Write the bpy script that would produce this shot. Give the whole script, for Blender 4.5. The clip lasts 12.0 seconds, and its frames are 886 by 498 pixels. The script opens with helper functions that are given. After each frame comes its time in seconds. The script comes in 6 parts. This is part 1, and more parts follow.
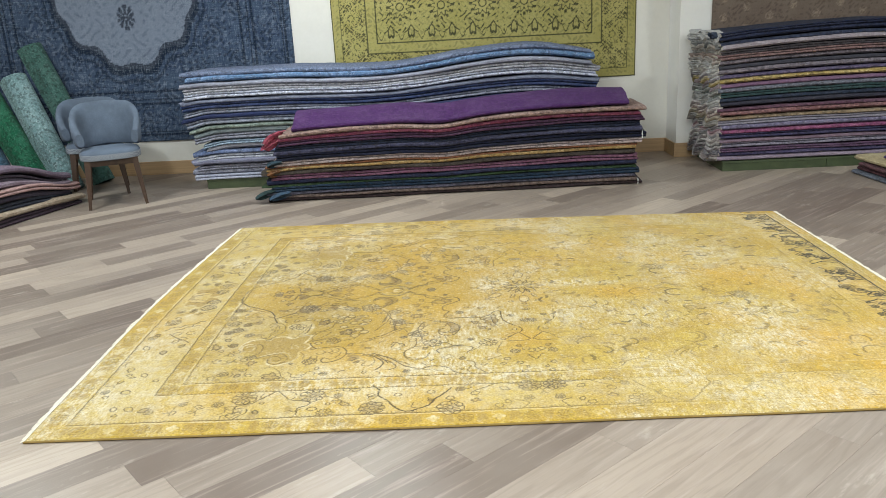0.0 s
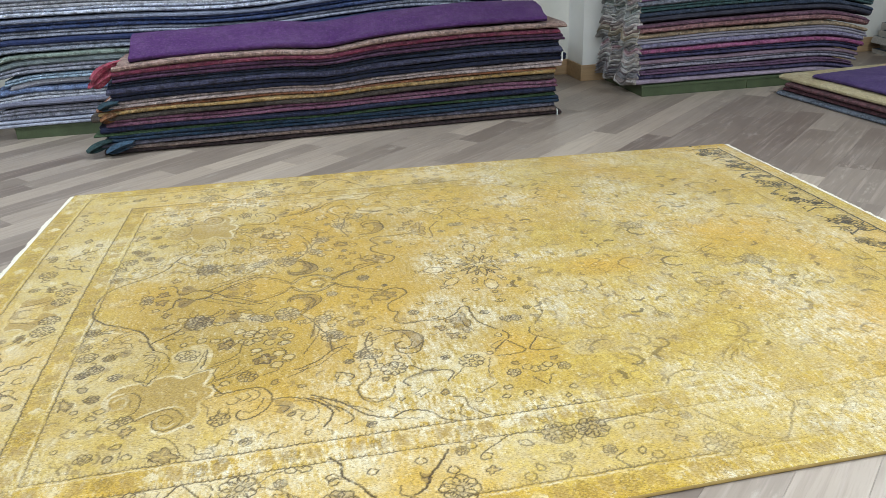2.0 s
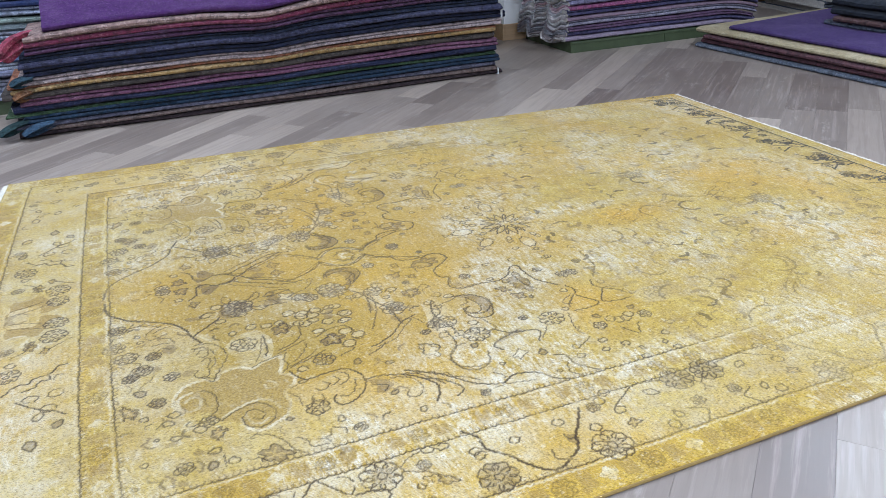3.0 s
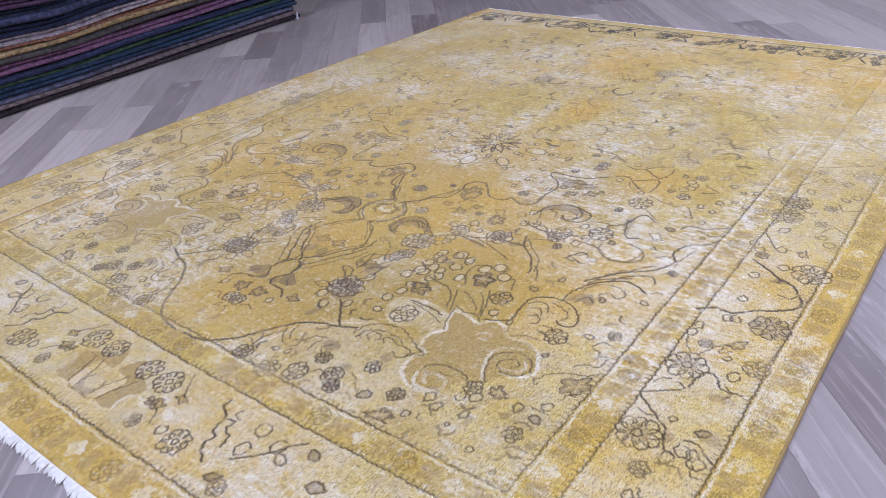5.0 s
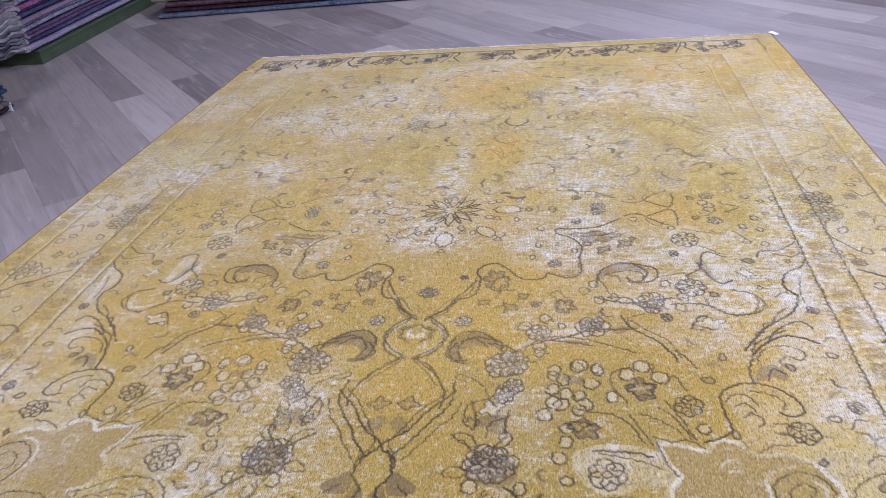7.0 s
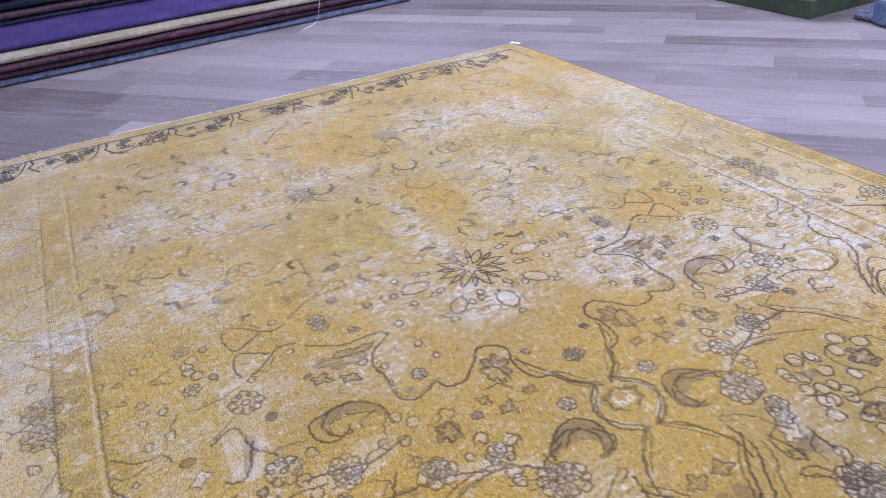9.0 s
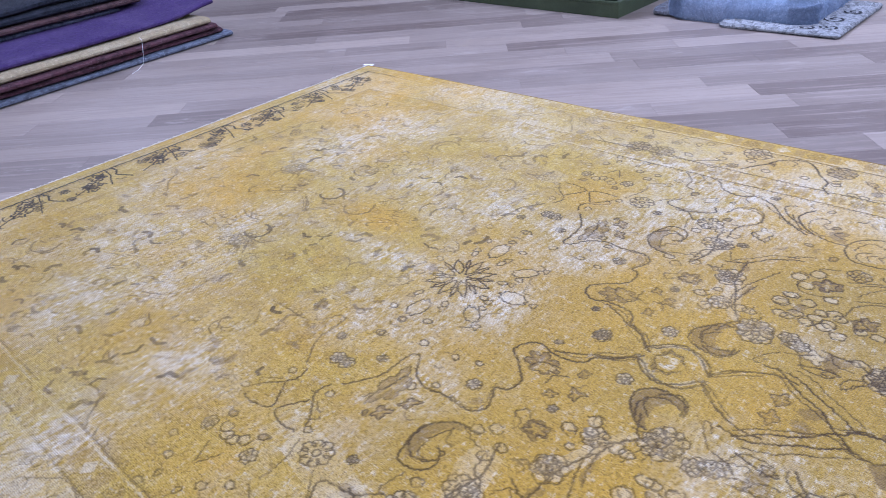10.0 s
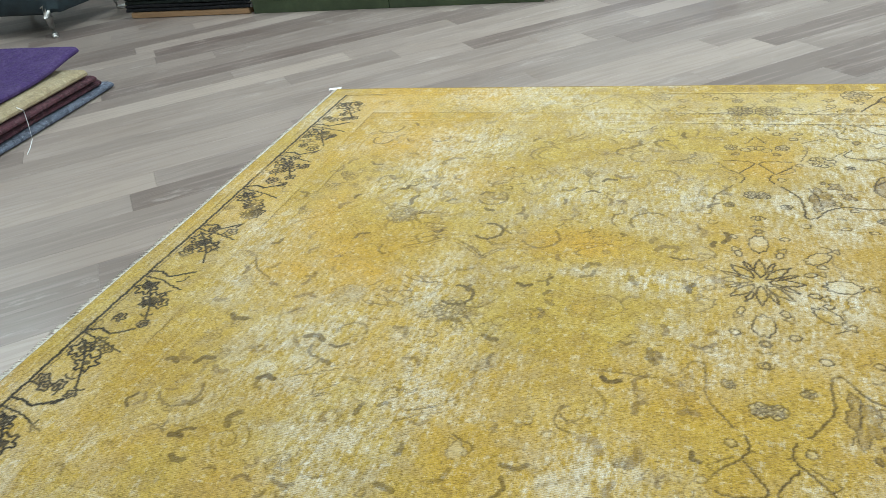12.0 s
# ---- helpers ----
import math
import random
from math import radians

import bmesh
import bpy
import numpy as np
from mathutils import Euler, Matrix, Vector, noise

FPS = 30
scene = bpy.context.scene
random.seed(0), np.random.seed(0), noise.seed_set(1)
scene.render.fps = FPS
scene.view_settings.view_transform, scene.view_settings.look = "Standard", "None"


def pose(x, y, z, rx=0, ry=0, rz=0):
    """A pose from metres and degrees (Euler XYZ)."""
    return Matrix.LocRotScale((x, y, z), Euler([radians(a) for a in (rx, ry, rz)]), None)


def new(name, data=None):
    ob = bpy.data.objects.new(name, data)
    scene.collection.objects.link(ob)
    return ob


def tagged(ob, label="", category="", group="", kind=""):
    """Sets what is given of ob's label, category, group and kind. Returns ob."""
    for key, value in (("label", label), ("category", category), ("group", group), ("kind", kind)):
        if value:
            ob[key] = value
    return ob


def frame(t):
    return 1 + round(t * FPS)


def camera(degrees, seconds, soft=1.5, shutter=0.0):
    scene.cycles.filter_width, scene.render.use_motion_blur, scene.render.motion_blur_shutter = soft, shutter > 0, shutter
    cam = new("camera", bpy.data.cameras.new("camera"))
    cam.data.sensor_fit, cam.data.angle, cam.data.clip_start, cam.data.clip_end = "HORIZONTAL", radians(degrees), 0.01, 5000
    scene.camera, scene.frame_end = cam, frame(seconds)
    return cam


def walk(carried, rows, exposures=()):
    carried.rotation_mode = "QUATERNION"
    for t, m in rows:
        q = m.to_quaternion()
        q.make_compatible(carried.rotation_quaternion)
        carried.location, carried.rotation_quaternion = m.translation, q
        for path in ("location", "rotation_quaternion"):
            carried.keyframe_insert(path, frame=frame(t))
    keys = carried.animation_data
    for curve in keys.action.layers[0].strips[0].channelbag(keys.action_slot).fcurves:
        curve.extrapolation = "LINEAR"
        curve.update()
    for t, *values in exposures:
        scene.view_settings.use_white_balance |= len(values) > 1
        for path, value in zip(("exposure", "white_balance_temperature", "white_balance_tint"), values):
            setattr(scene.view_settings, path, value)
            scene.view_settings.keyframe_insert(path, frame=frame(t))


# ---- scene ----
cam = camera(60.4, 12.0, soft=0.6)
METRES, EYE, TILT, LEAN, TURN = 8.026, 1.4006, 0.0, 0.0, 2.0
EXPOSURES = [(0.0, 0.3, 6350, 1), (1.5, 0.3, 6200, 0), (2.5, 0.25, 5450, 4), (3.5, 0.15, 5150, 14), (5.5, 0.0, 4980, 28), (7.0, 0.0, 4950, 29), (9.0, 0.02, 4800, 33), (9.8, 0.02, 4800, 30), (10.5, 0.02, 5150, 18), (11.2, 0.03, 5550, 0), (12.0, 0.1, 5650, -3)]
ROWS = [
    (0.0, 0.0, 0.0, 0.0, -0.88, -16.87, 2.9),
    (0.5, -0.0079, 0.0345, -0.0003, -2.4, -18.96, 3.04),
    (1.0, -0.0208, 0.0657, -0.0012, -4.84, -20.83, 2.92),
    (1.5, -0.0264, 0.1005, -0.0078, -8.26, -22.08, 2.64),
    (2.0, -0.0423, 0.135, -0.0122, -13.13, -23.18, 2.15),
    (2.5, -0.0853, 0.1514, -0.0162, -18.65, -24.24, 1.77),
    (3.0, -0.1174, 0.1724, -0.0194, -24.59, -25.68, 1.91),
    (3.5, -0.15, 0.2054, -0.0218, -31.09, -27.17, 2.21),
    (5.5, -0.2567, 0.3118, -0.0273, -62.18, -30.85, 4.76),
    (6.0, -0.253, 0.3471, -0.0302, -69.41, -30.74, 5.58),
    (6.5, -0.2323, 0.3902, -0.0285, -76.5, -30.59, 5.83),
    (7.0, -0.2233, 0.4399, -0.0271, -84.25, -30.82, 5.07),
    (9.0, -0.1474, 0.5987, -0.0282, -121.44, -30.5, 3.74),
    (9.5, -0.1227, 0.6276, -0.0275, -131.7, -30.27, 3.77),
    (10.0, -0.1023, 0.6573, -0.0242, -140.79, -30.05, 4.18),
    (10.5, -0.0628, 0.6689, -0.0279, -148.46, -29.93, 4.88),
    (11.0, -0.0174, 0.6852, -0.0256, -154.58, -29.55, 5.66),
    (11.5, 0.0237, 0.6993, -0.0231, -159.88, -30.26, 6.26),
    (12.0, 0.0766, 0.6933, -0.0271, -164.16, -31.39, 6.85),
]
walk(cam, [(t, pose(0, 0, EYE, TILT, LEAN, TURN) @ pose(METRES * x, METRES * y, METRES * z, 90 + pitch, roll, yaw)) for t, x, y, z, yaw, pitch, roll in ROWS],
     exposures=EXPOSURES)

# ---------------------------------------------------------------- world and lights
world = bpy.data.worlds.new("showroom_world")
scene.world = world
world.use_nodes = True
world.node_tree.nodes["Background"].inputs[0].default_value = (0.75, 0.85, 1.0, 1)
world.node_tree.nodes["Background"].inputs[1].default_value = 0.05
LAMPS = [(-3.4, 1.0, 66), (-0.6, 0.9, 80), (2.2, 0.8, 80), (-3.6, 4.8, 78), (1.3, 3.3, 34), (3.6, 4.4, 46), (-1.0, 6.0, 52), (5.6, 2.2, 40)]
LAMP_Z = 3.12


# ---------------------------------------------------------------- materials
def mat_new(name, rough=0.8):
    m = bpy.data.materials.new(name)
    m.use_nodes = True
    b = m.node_tree.nodes["Principled BSDF"]
    b.inputs["Roughness"].default_value = rough
    return m, m.node_tree, b


def node(nt, kind, **sets):
    n = nt.nodes.new(kind)
    for k, v in sets.items():
        n.inputs[k].default_value = v
    return n


def noise_tex(nt, vec, scale, detail=4.0, rough=0.6):
    n = node(nt, "ShaderNodeTexNoise", Scale=scale, Detail=detail, Roughness=rough)
    nt.links.new(vec, n.inputs["Vector"])
    return n.outputs["Fac"]


def remap(nt, val, a, b, c=0.0, d=1.0):
    n = node(nt, "ShaderNodeMapRange")
    for i, v in ((1, a), (2, b), (3, c), (4, d)):
        n.inputs[i].default_value = v
    nt.links.new(val, n.inputs[0])
    return n.outputs[0]


def math_(nt, op, a, b=None):
    n = nt.nodes.new("ShaderNodeMath")
    n.operation = op
    n.use_clamp = False
    for i, v in enumerate((a, b)):
        if v is None:
            continue
        if isinstance(v, (int, float)):
            n.inputs[i].default_value = v
        else:
            nt.links.new(v, n.inputs[i])
    return n.outputs[0]


def mix(nt, fac, a, b, mode="MIX"):
    n = nt.nodes.new("ShaderNodeMix")
    n.data_type, n.blend_type, n.clamp_factor = "RGBA", mode, True
    for sock, v in ((n.inputs[0], fac), (n.inputs[6], a), (n.inputs[7], b)):
        if isinstance(v, tuple):
            sock.default_value = (*v, 1.0) if len(v) == 3 else v
        elif isinstance(v, (int, float)):
            sock.default_value = v
        else:
            nt.links.new(v, sock)
    return n.outputs[2]


def coords(nt, scale=(1, 1, 1), kind="Object", turn=0.0):
    c = nt.nodes.new("ShaderNodeTexCoord")
    m = nt.nodes.new("ShaderNodeMapping")
    m.inputs["Scale"].default_value = scale
    m.inputs["Rotation"].default_value = (0, 0, turn)
    nt.links.new(c.outputs[kind], m.inputs["Vector"])
    return m.outputs["Vector"]


def bump(nt, b, height, strength, dist=0.01):
    n = node(nt, "ShaderNodeBump", Strength=strength, Distance=dist)
    nt.links.new(height, n.inputs["Height"])
    nt.links.new(n.outputs["Normal"], b.inputs["Normal"])


def plain(name, col, rough=0.7, metal=0.0, var=0.12, scale=9.0, bumps=0.15, stretch=(1, 1, 1)):
    """A surface with soft blotches and a fine grain."""
    m, nt, b = mat_new(name, rough)
    b.inputs["Metallic"].default_value = metal
    v = coords(nt, stretch)
    f = noise_tex(nt, v, scale)
    g = noise_tex(nt, v, scale * 14, 3)
    c = mix(nt, remap(nt, f, 0.3, 0.7), tuple(x * (1 - var) for x in col), tuple(min(1, x * (1 + var)) for x in col))
    c = mix(nt, remap(nt, g, 0.35, 0.7, 0, var * 1.6), c, tuple(x * 0.6 for x in col))
    nt.links.new(c, b.inputs["Base Color"])
    bump(nt, b, g, bumps, 0.004)
    return m


def carpet_cloth(name, pattern=0.5):
    """Wool pile tinted by each object's own colour, with faded blotches, woven specks and knotted relief."""
    m, nt, b = mat_new(name, 0.95)
    info = nt.nodes.new("ShaderNodeObjectInfo")
    c = nt.nodes.new("ShaderNodeTexCoord")
    shift = nt.nodes.new("ShaderNodeVectorMath")
    shift.operation = "ADD"
    nt.links.new(c.outputs["Object"], shift.inputs[0])
    nt.links.new(math_(nt, "MULTIPLY", info.outputs["Random"], 37.0), shift.inputs[1])
    v = shift.outputs[0]
    big = noise_tex(nt, v, 5.0, 5)
    motif = noise_tex(nt, v, 30.0, 3, 0.7)
    fine = noise_tex(nt, v, 150.0, 3, 0.7)
    speck = noise_tex(nt, v, 62.0, 3, 0.7)
    hsv = node(nt, "ShaderNodeHueSaturation", Hue=0.5, Saturation=0.85, Value=0.35)
    nt.links.new(info.outputs["Color"], hsv.inputs["Color"])
    pale = node(nt, "ShaderNodeHueSaturation", Hue=0.51, Saturation=0.68, Value=2.1)
    nt.links.new(info.outputs["Color"], pale.inputs["Color"])
    col = mix(nt, remap(nt, big, 0.45, 0.75, 0, 0.35), info.outputs["Color"], pale.outputs[0])
    col = mix(nt, remap(nt, motif, 0.47, 0.60, 0, pattern * 1.15), col, hsv.outputs[0])
    col = mix(nt, remap(nt, speck, 0.53, 0.66, 0, 0.12 + 0.8 * pattern), col, pale.outputs[0])
    col = mix(nt, remap(nt, fine, 0.45, 0.75, 0, 0.6), col, hsv.outputs[0])
    nt.links.new(col, b.inputs["Base Color"])
    b.inputs["Sheen Weight"].default_value = 0.04
    b.inputs["Sheen Roughness"].default_value = 0.6
    b.inputs["Specular IOR Level"].default_value = 0.15
    bump(nt, b, math_(nt, "ADD", fine, math_(nt, "MULTIPLY", motif, 1.2)), 0.8, 0.009)
    return m


def oak(name, island):
    """Pale limed oak board; tone differs from board to board."""
    m, nt, b = mat_new(name, 0.42)
    if island:
        r = nt.nodes.new("ShaderNodeNewGeometry").outputs["Random Per Island"]
    else:
        r = nt.nodes.new("ShaderNodeObjectInfo").outputs["Random"]
    c = nt.nodes.new("ShaderNodeTexCoord")
    geo = nt.nodes.new("ShaderNodeNewGeometry")
    turn = nt.nodes.new("ShaderNodeMapping")
    turn.inputs["Rotation"].default_value = (0, 0, -PLANK_TURN)
    nt.links.new(geo.outputs["Position"], turn.inputs["Vector"])
    shift = nt.nodes.new("ShaderNodeVectorMath")
    shift.operation = "ADD"
    nt.links.new(turn.outputs[0], shift.inputs[0])
    nt.links.new(math_(nt, "MULTIPLY", r, 61.0), shift.inputs[1])
    st = nt.nodes.new("ShaderNodeMapping")
    st.inputs["Scale"].default_value = (0.16, 1.6, 1)
    nt.links.new(shift.outputs[0], st.inputs["Vector"])
    warp = node(nt, "ShaderNodeTexWave", Scale=3.6, Distortion=19.0, Detail=3.0)
    warp.inputs["Detail Scale"].default_value = 1.4
    warp.bands_direction = "Y"
    nt.links.new(st.outputs[0], warp.inputs["Vector"])
    st2 = nt.nodes.new("ShaderNodeMapping")
    st2.inputs["Scale"].default_value = (0.05, 1.0, 1)
    nt.links.new(shift.outputs[0], st2.inputs["Vector"])
    streak = noise_tex(nt, st2.outputs[0], 42.0, 5, 0.65)
    fine = noise_tex(nt, st2.outputs[0], 210.0, 3, 0.6)
    cloud = noise_tex(nt, shift.outputs[0], 2.3, 4)
    tone = nt.nodes.new("ShaderNodeValToRGB")
    el = tone.color_ramp.elements
    el[0].position, el[0].color = 0.0, (0.14, 0.108, 0.092, 1)
    el[1].position, el[1].color = 1.0, (0.40, 0.335, 0.28, 1)
    for p, q in ((0.25, (0.18, 0.145, 0.123, 1)), (0.55, (0.25, 0.207, 0.177, 1)), (0.85, (0.31, 0.257, 0.218, 1))):
        e = el.new(p)
        e.color = q
    nt.links.new(r, tone.inputs[0])
    col = mix(nt, remap(nt, warp.outputs["Fac"], 0.6, 0.95, 0, 0.22), tone.outputs[0], (0.14, 0.108, 0.09))
    col = mix(nt, remap(nt, streak, 0.52, 0.70, 0, 0.5), col, (0.40, 0.335, 0.30))
    col = mix(nt, remap(nt, fine, 0.5, 0.75, 0, 0.22), col, (0.13, 0.10, 0.085))
    col = mix(nt, remap(nt, cloud, 0.35, 0.75, 0, 0.2), col, (0.34, 0.30, 0.27))
    st3 = nt.nodes.new("ShaderNodeMapping")
    st3.inputs["Scale"].default_value = (0.3, 1.0, 1)
    nt.links.new(shift.outputs[0], st3.inputs["Vector"])
    scuff = noise_tex(nt, st3.outputs[0], 11.0, 6, 0.72)
    col = mix(nt, remap(nt, scuff, 0.60, 0.70, 0, 0.55), col, (0.44, 0.39, 0.35))
    nt.links.new(col, b.inputs["Base Color"])
    rr = remap(nt, cloud, 0.3, 0.7, 0.28, 0.42)
    nt.links.new(rr, b.inputs["Roughness"])
    b.inputs["Specular IOR Level"].default_value = 0.5
    bump(nt, b, math_(nt, "ADD", streak, fine), 0.12, 0.002)
    return m


PLANK_TURN = radians(41.5)
M_OAK = oak("limed_oak", False)
M_OAK_REST = oak("limed_oak_joined", True)
M_WALL = plain("cream_plaster", (0.72, 0.71, 0.68), 0.85, var=0.04, scale=2.5, bumps=0.08)
M_PIER = plain("white_plaster", (0.78, 0.78, 0.78), 0.85, var=0.03, scale=2.5, bumps=0.08)
M_CEIL = plain("ceiling_paint", (0.8, 0.8, 0.78), 0.9, var=0.03, scale=3)
M_SKIRT = plain("oak_skirting", (0.44, 0.30, 0.17), 0.5, var=0.15, scale=5, stretch=(0.4, 4, 12))
M_CLOTH = carpet_cloth("wool_carpet", 0.7)
M_PLAINCLOTH = carpet_cloth("faded_wool_carpet", 0.25)
M_BACK = plain("carpet_backing", (0.50, 0.47, 0.44), 0.95, var=0.3, scale=60, bumps=0.6)
M_GREEN = plain("olive_painted_board", (0.055, 0.075, 0.035), 0.55, var=0.25, scale=6)
M_WALNUT = plain("dark_walnut", (0.05, 0.026, 0.016), 0.4, var=0.3, scale=6, stretch=(6, 6, 0.6))
M_BLUEFELT = plain("grey_blue_velvet", (0.09, 0.118, 0.17), 0.85, var=0.22, scale=7, bumps=0.2)
M_TAG = plain("white_paper", (0.85, 0.86, 0.87), 0.7, var=0.03)
M_FRINGE = plain("cotton_fringe", (0.80, 0.76, 0.66), 0.95, var=0.15, scale=90, bumps=0.6)
M_STEEL = plain("tarnished_silver_leaf", (0.62, 0.62, 0.6), 0.3, metal=1.0, var=0.2, scale=14)
M_LAMPBODY = plain("white_lamp_housing", (0.8, 0.8, 0.8), 0.5)
M_BIRCH = plain("bare_wood", (0.36, 0.22, 0.11), 0.6, var=0.15, scale=6, stretch=(1, 6, 6))
M_CHARCOAL = plain("charcoal_cloth", (0.018, 0.02, 0.024), 0.95, var=0.4, scale=30, bumps=0.5)
M_COVER = plain("dark_teal_velvet", (0.022, 0.035, 0.042), 0.8, var=0.35, scale=9, bumps=0.3)
M_WALNUT2 = plain("reddish_wood", (0.20, 0.085, 0.035), 0.4, var=0.25, scale=6)


# ---------------------------------------------------------------- builders
def part(name, bm, mats, parent=None, label="", smooth=True, colour=None, m=None):
    me = bpy.data.meshes.new(name)
    bmesh.ops.recalc_face_normals(bm, faces=bm.faces)
    bm.to_mesh(me)
    bm.free()
    for mt in (mats if isinstance(mats, (list, tuple)) else [mats]):
        me.materials.append(mt)
    if smooth:
        me.polygons.foreach_set("use_smooth", [True] * len(me.polygons))
        me.set_sharp_from_angle(angle=radians(40))
    ob = new(name, me)
    if parent is not None:
        ob.parent = parent
    if label:
        ob["label"] = label
    if colour:
        ob.color = (*colour, 1.0)
    if m is not None:
        ob.matrix_basis = m
    return ob


def box(bm, x0, x1, y0, y1, z0, z1, bev=0.0, mi=0):
    vs = [bm.verts.new((x, y, z)) for z in (z0, z1) for y in (y0, y1) for x in (x0, x1)]
    fs = [bm.faces.new([vs[i] for i in q]) for q in ((0, 2, 3, 1), (4, 5, 7, 6), (0, 1, 5, 4), (2, 6, 7, 3), (0, 4, 6, 2), (1, 3, 7, 5))]
    for f in fs:
        f.material_index = mi
    if bev:
        es = {e for f in fs for e in f.edges}
        bmesh.ops.bevel(bm, geom=list(es), offset=bev, segments=2, profile=0.5, affect="EDGES")
    return bm


def boxed(*a, **k):
    return box(bmesh.new(), *a, **k)


def sweep(bm, rings, closed=True, caps=True, mi=0, cap_mi=0):
    """Skin a list of rings of equal length."""
    rows = [[bm.verts.new(p) for p in r] for r in rings]
    n = len(rows[0])
    for a, b in zip(rows, rows[1:]):
        for i in range(n if closed else n - 1):
            j = (i + 1) % n
            bm.faces.new((a[i], a[j], b[j], b[i])).material_index = mi
    if caps and closed:
        bm.faces.new(rows[0][::-1]).material_index = cap_mi
        bm.faces.new(rows[-1]).material_index = cap_mi
    return bm


def tube(bm, path, radii, sides=10, mi=0):
    rings = []
    for i, p in enumerate(path):
        a, b = Vector(path[max(i - 1, 0)]), Vector(path[min(i + 1, len(path) - 1)])
        d = (b - a).normalized()
        u = d.cross(Vector((0, 0, 1)) if abs(d.z) < 0.9 else Vector((1, 0, 0))).normalized()
        w = d.cross(u)
        r = radii[i] if isinstance(radii, (list, tuple)) else radii
        rings.append([Vector(p) + r * (math.cos(t) * u + math.sin(t) * w) for t in np.linspace(0, 2 * math.pi, sides, endpoint=False)])
    return sweep(bm, rings, mi=mi)


def wob(x, seed, f=1.0):
    return noise.noise(Vector((x * f, seed * 7.31, seed * 1.7)))


# ---------------------------------------------------------------- structure
def structure(name, bm, mat, label, category, smooth=False):
    return tagged(part(name, bm, mat, smooth=smooth), label, category, kind="structure")


X0, X1, Y0, Y1 = -5.4, 7.6, -2.6, 7.73
structure("subfloor", boxed(X0, X1, Y0, Y1 + 0.3, -0.12, -0.011), M_WALNUT, "dark subfloor under the oak boards", "floor")
structure("wall_north", boxed(X0 - 0.2, 2.04, Y1, Y1 + 0.2, 0, 3.3), M_WALL, "cream plastered showroom wall behind the carpets", "wall")
structure("wall_pier", boxed(2.04, 4.55, 7.37, Y1 + 0.2, 0, 3.3), M_PIER, "pale plastered wall standing forward beside the corner", "wall")
structure("wall_niche", boxed(4.55, X1, Y1, Y1 + 0.2, 0, 3.3), M_WALL, "cream plastered wall of the far bay", "wall")
structure("wall_west", boxed(X0 - 0.2, X0, Y0, Y1, 0, 3.3), M_WALL, "cream plastered side wall of the showroom", "wall")
structure("wall_east", boxed(X1, X1 + 0.2, Y0, Y1 + 0.2, 0, 3.3), M_WALL, "cream plastered end wall of the showroom", "wall")
structure("wall_south", boxed(X0 - 0.2, X1 + 0.2, Y0 - 0.2, Y0, 0, 3.3), M_WALL, "cream plastered wall closing the showroom", "wall")
structure("ceiling", boxed(X0 - 0.2, X1 + 0.2, Y0 - 0.2, Y1 + 0.2, 3.3, 3.4), M_CEIL, "white painted flat ceiling with lamps", "ceiling")
for nm, bx in (("baseboard_north", (X0, 2.04 - 0.016, Y1 - 0.018, Y1, 0, 0.135)), ("baseboard_pier", (2.04 - 0.016, 2.04, 7.354, Y1, 0, 0.135)),
               ("baseboard_pier_front", (2.04, 4.55, 7.354, 7.37, 0, 0.135)), ("baseboard_niche", (4.55, X1, Y1 - 0.018, Y1, 0, 0.135))):
    structure(nm, boxed(*bx, bev=0.003), M_SKIRT, "honey oak skirting board along the wall", "baseboard")

for lx, ly, watts in LAMPS:
    lamp = bpy.data.lights.new("ceiling_lamp", "AREA")
    lamp.shape, lamp.size, lamp.energy = "SQUARE", 0.6, watts
    lamp.color = (1.0, 1.0, 1.0)
    lo = new("ceiling_lamp", lamp)
    lo.matrix_world = pose(lx, ly, LAMP_Z - 0.01)
    rim = bmesh.new()
    for q in ((-0.33, 0.33, -0.33, -0.3), (-0.33, 0.33, 0.3, 0.33), (-0.33, -0.3, -0.3, 0.3), (0.3, 0.33, -0.3, 0.3)):
        box(rim, *q, -0.02, 0.06)
    box(rim, -0.33, 0.33, -0.33, 0.33, 0.06, 0.18)
    tagged(part("ceiling_light", rim, M_LAMPBODY, m=pose(lx, ly, LAMP_Z), smooth=False), "square white ceiling light fitting", "ceiling light", "ceiling lights")


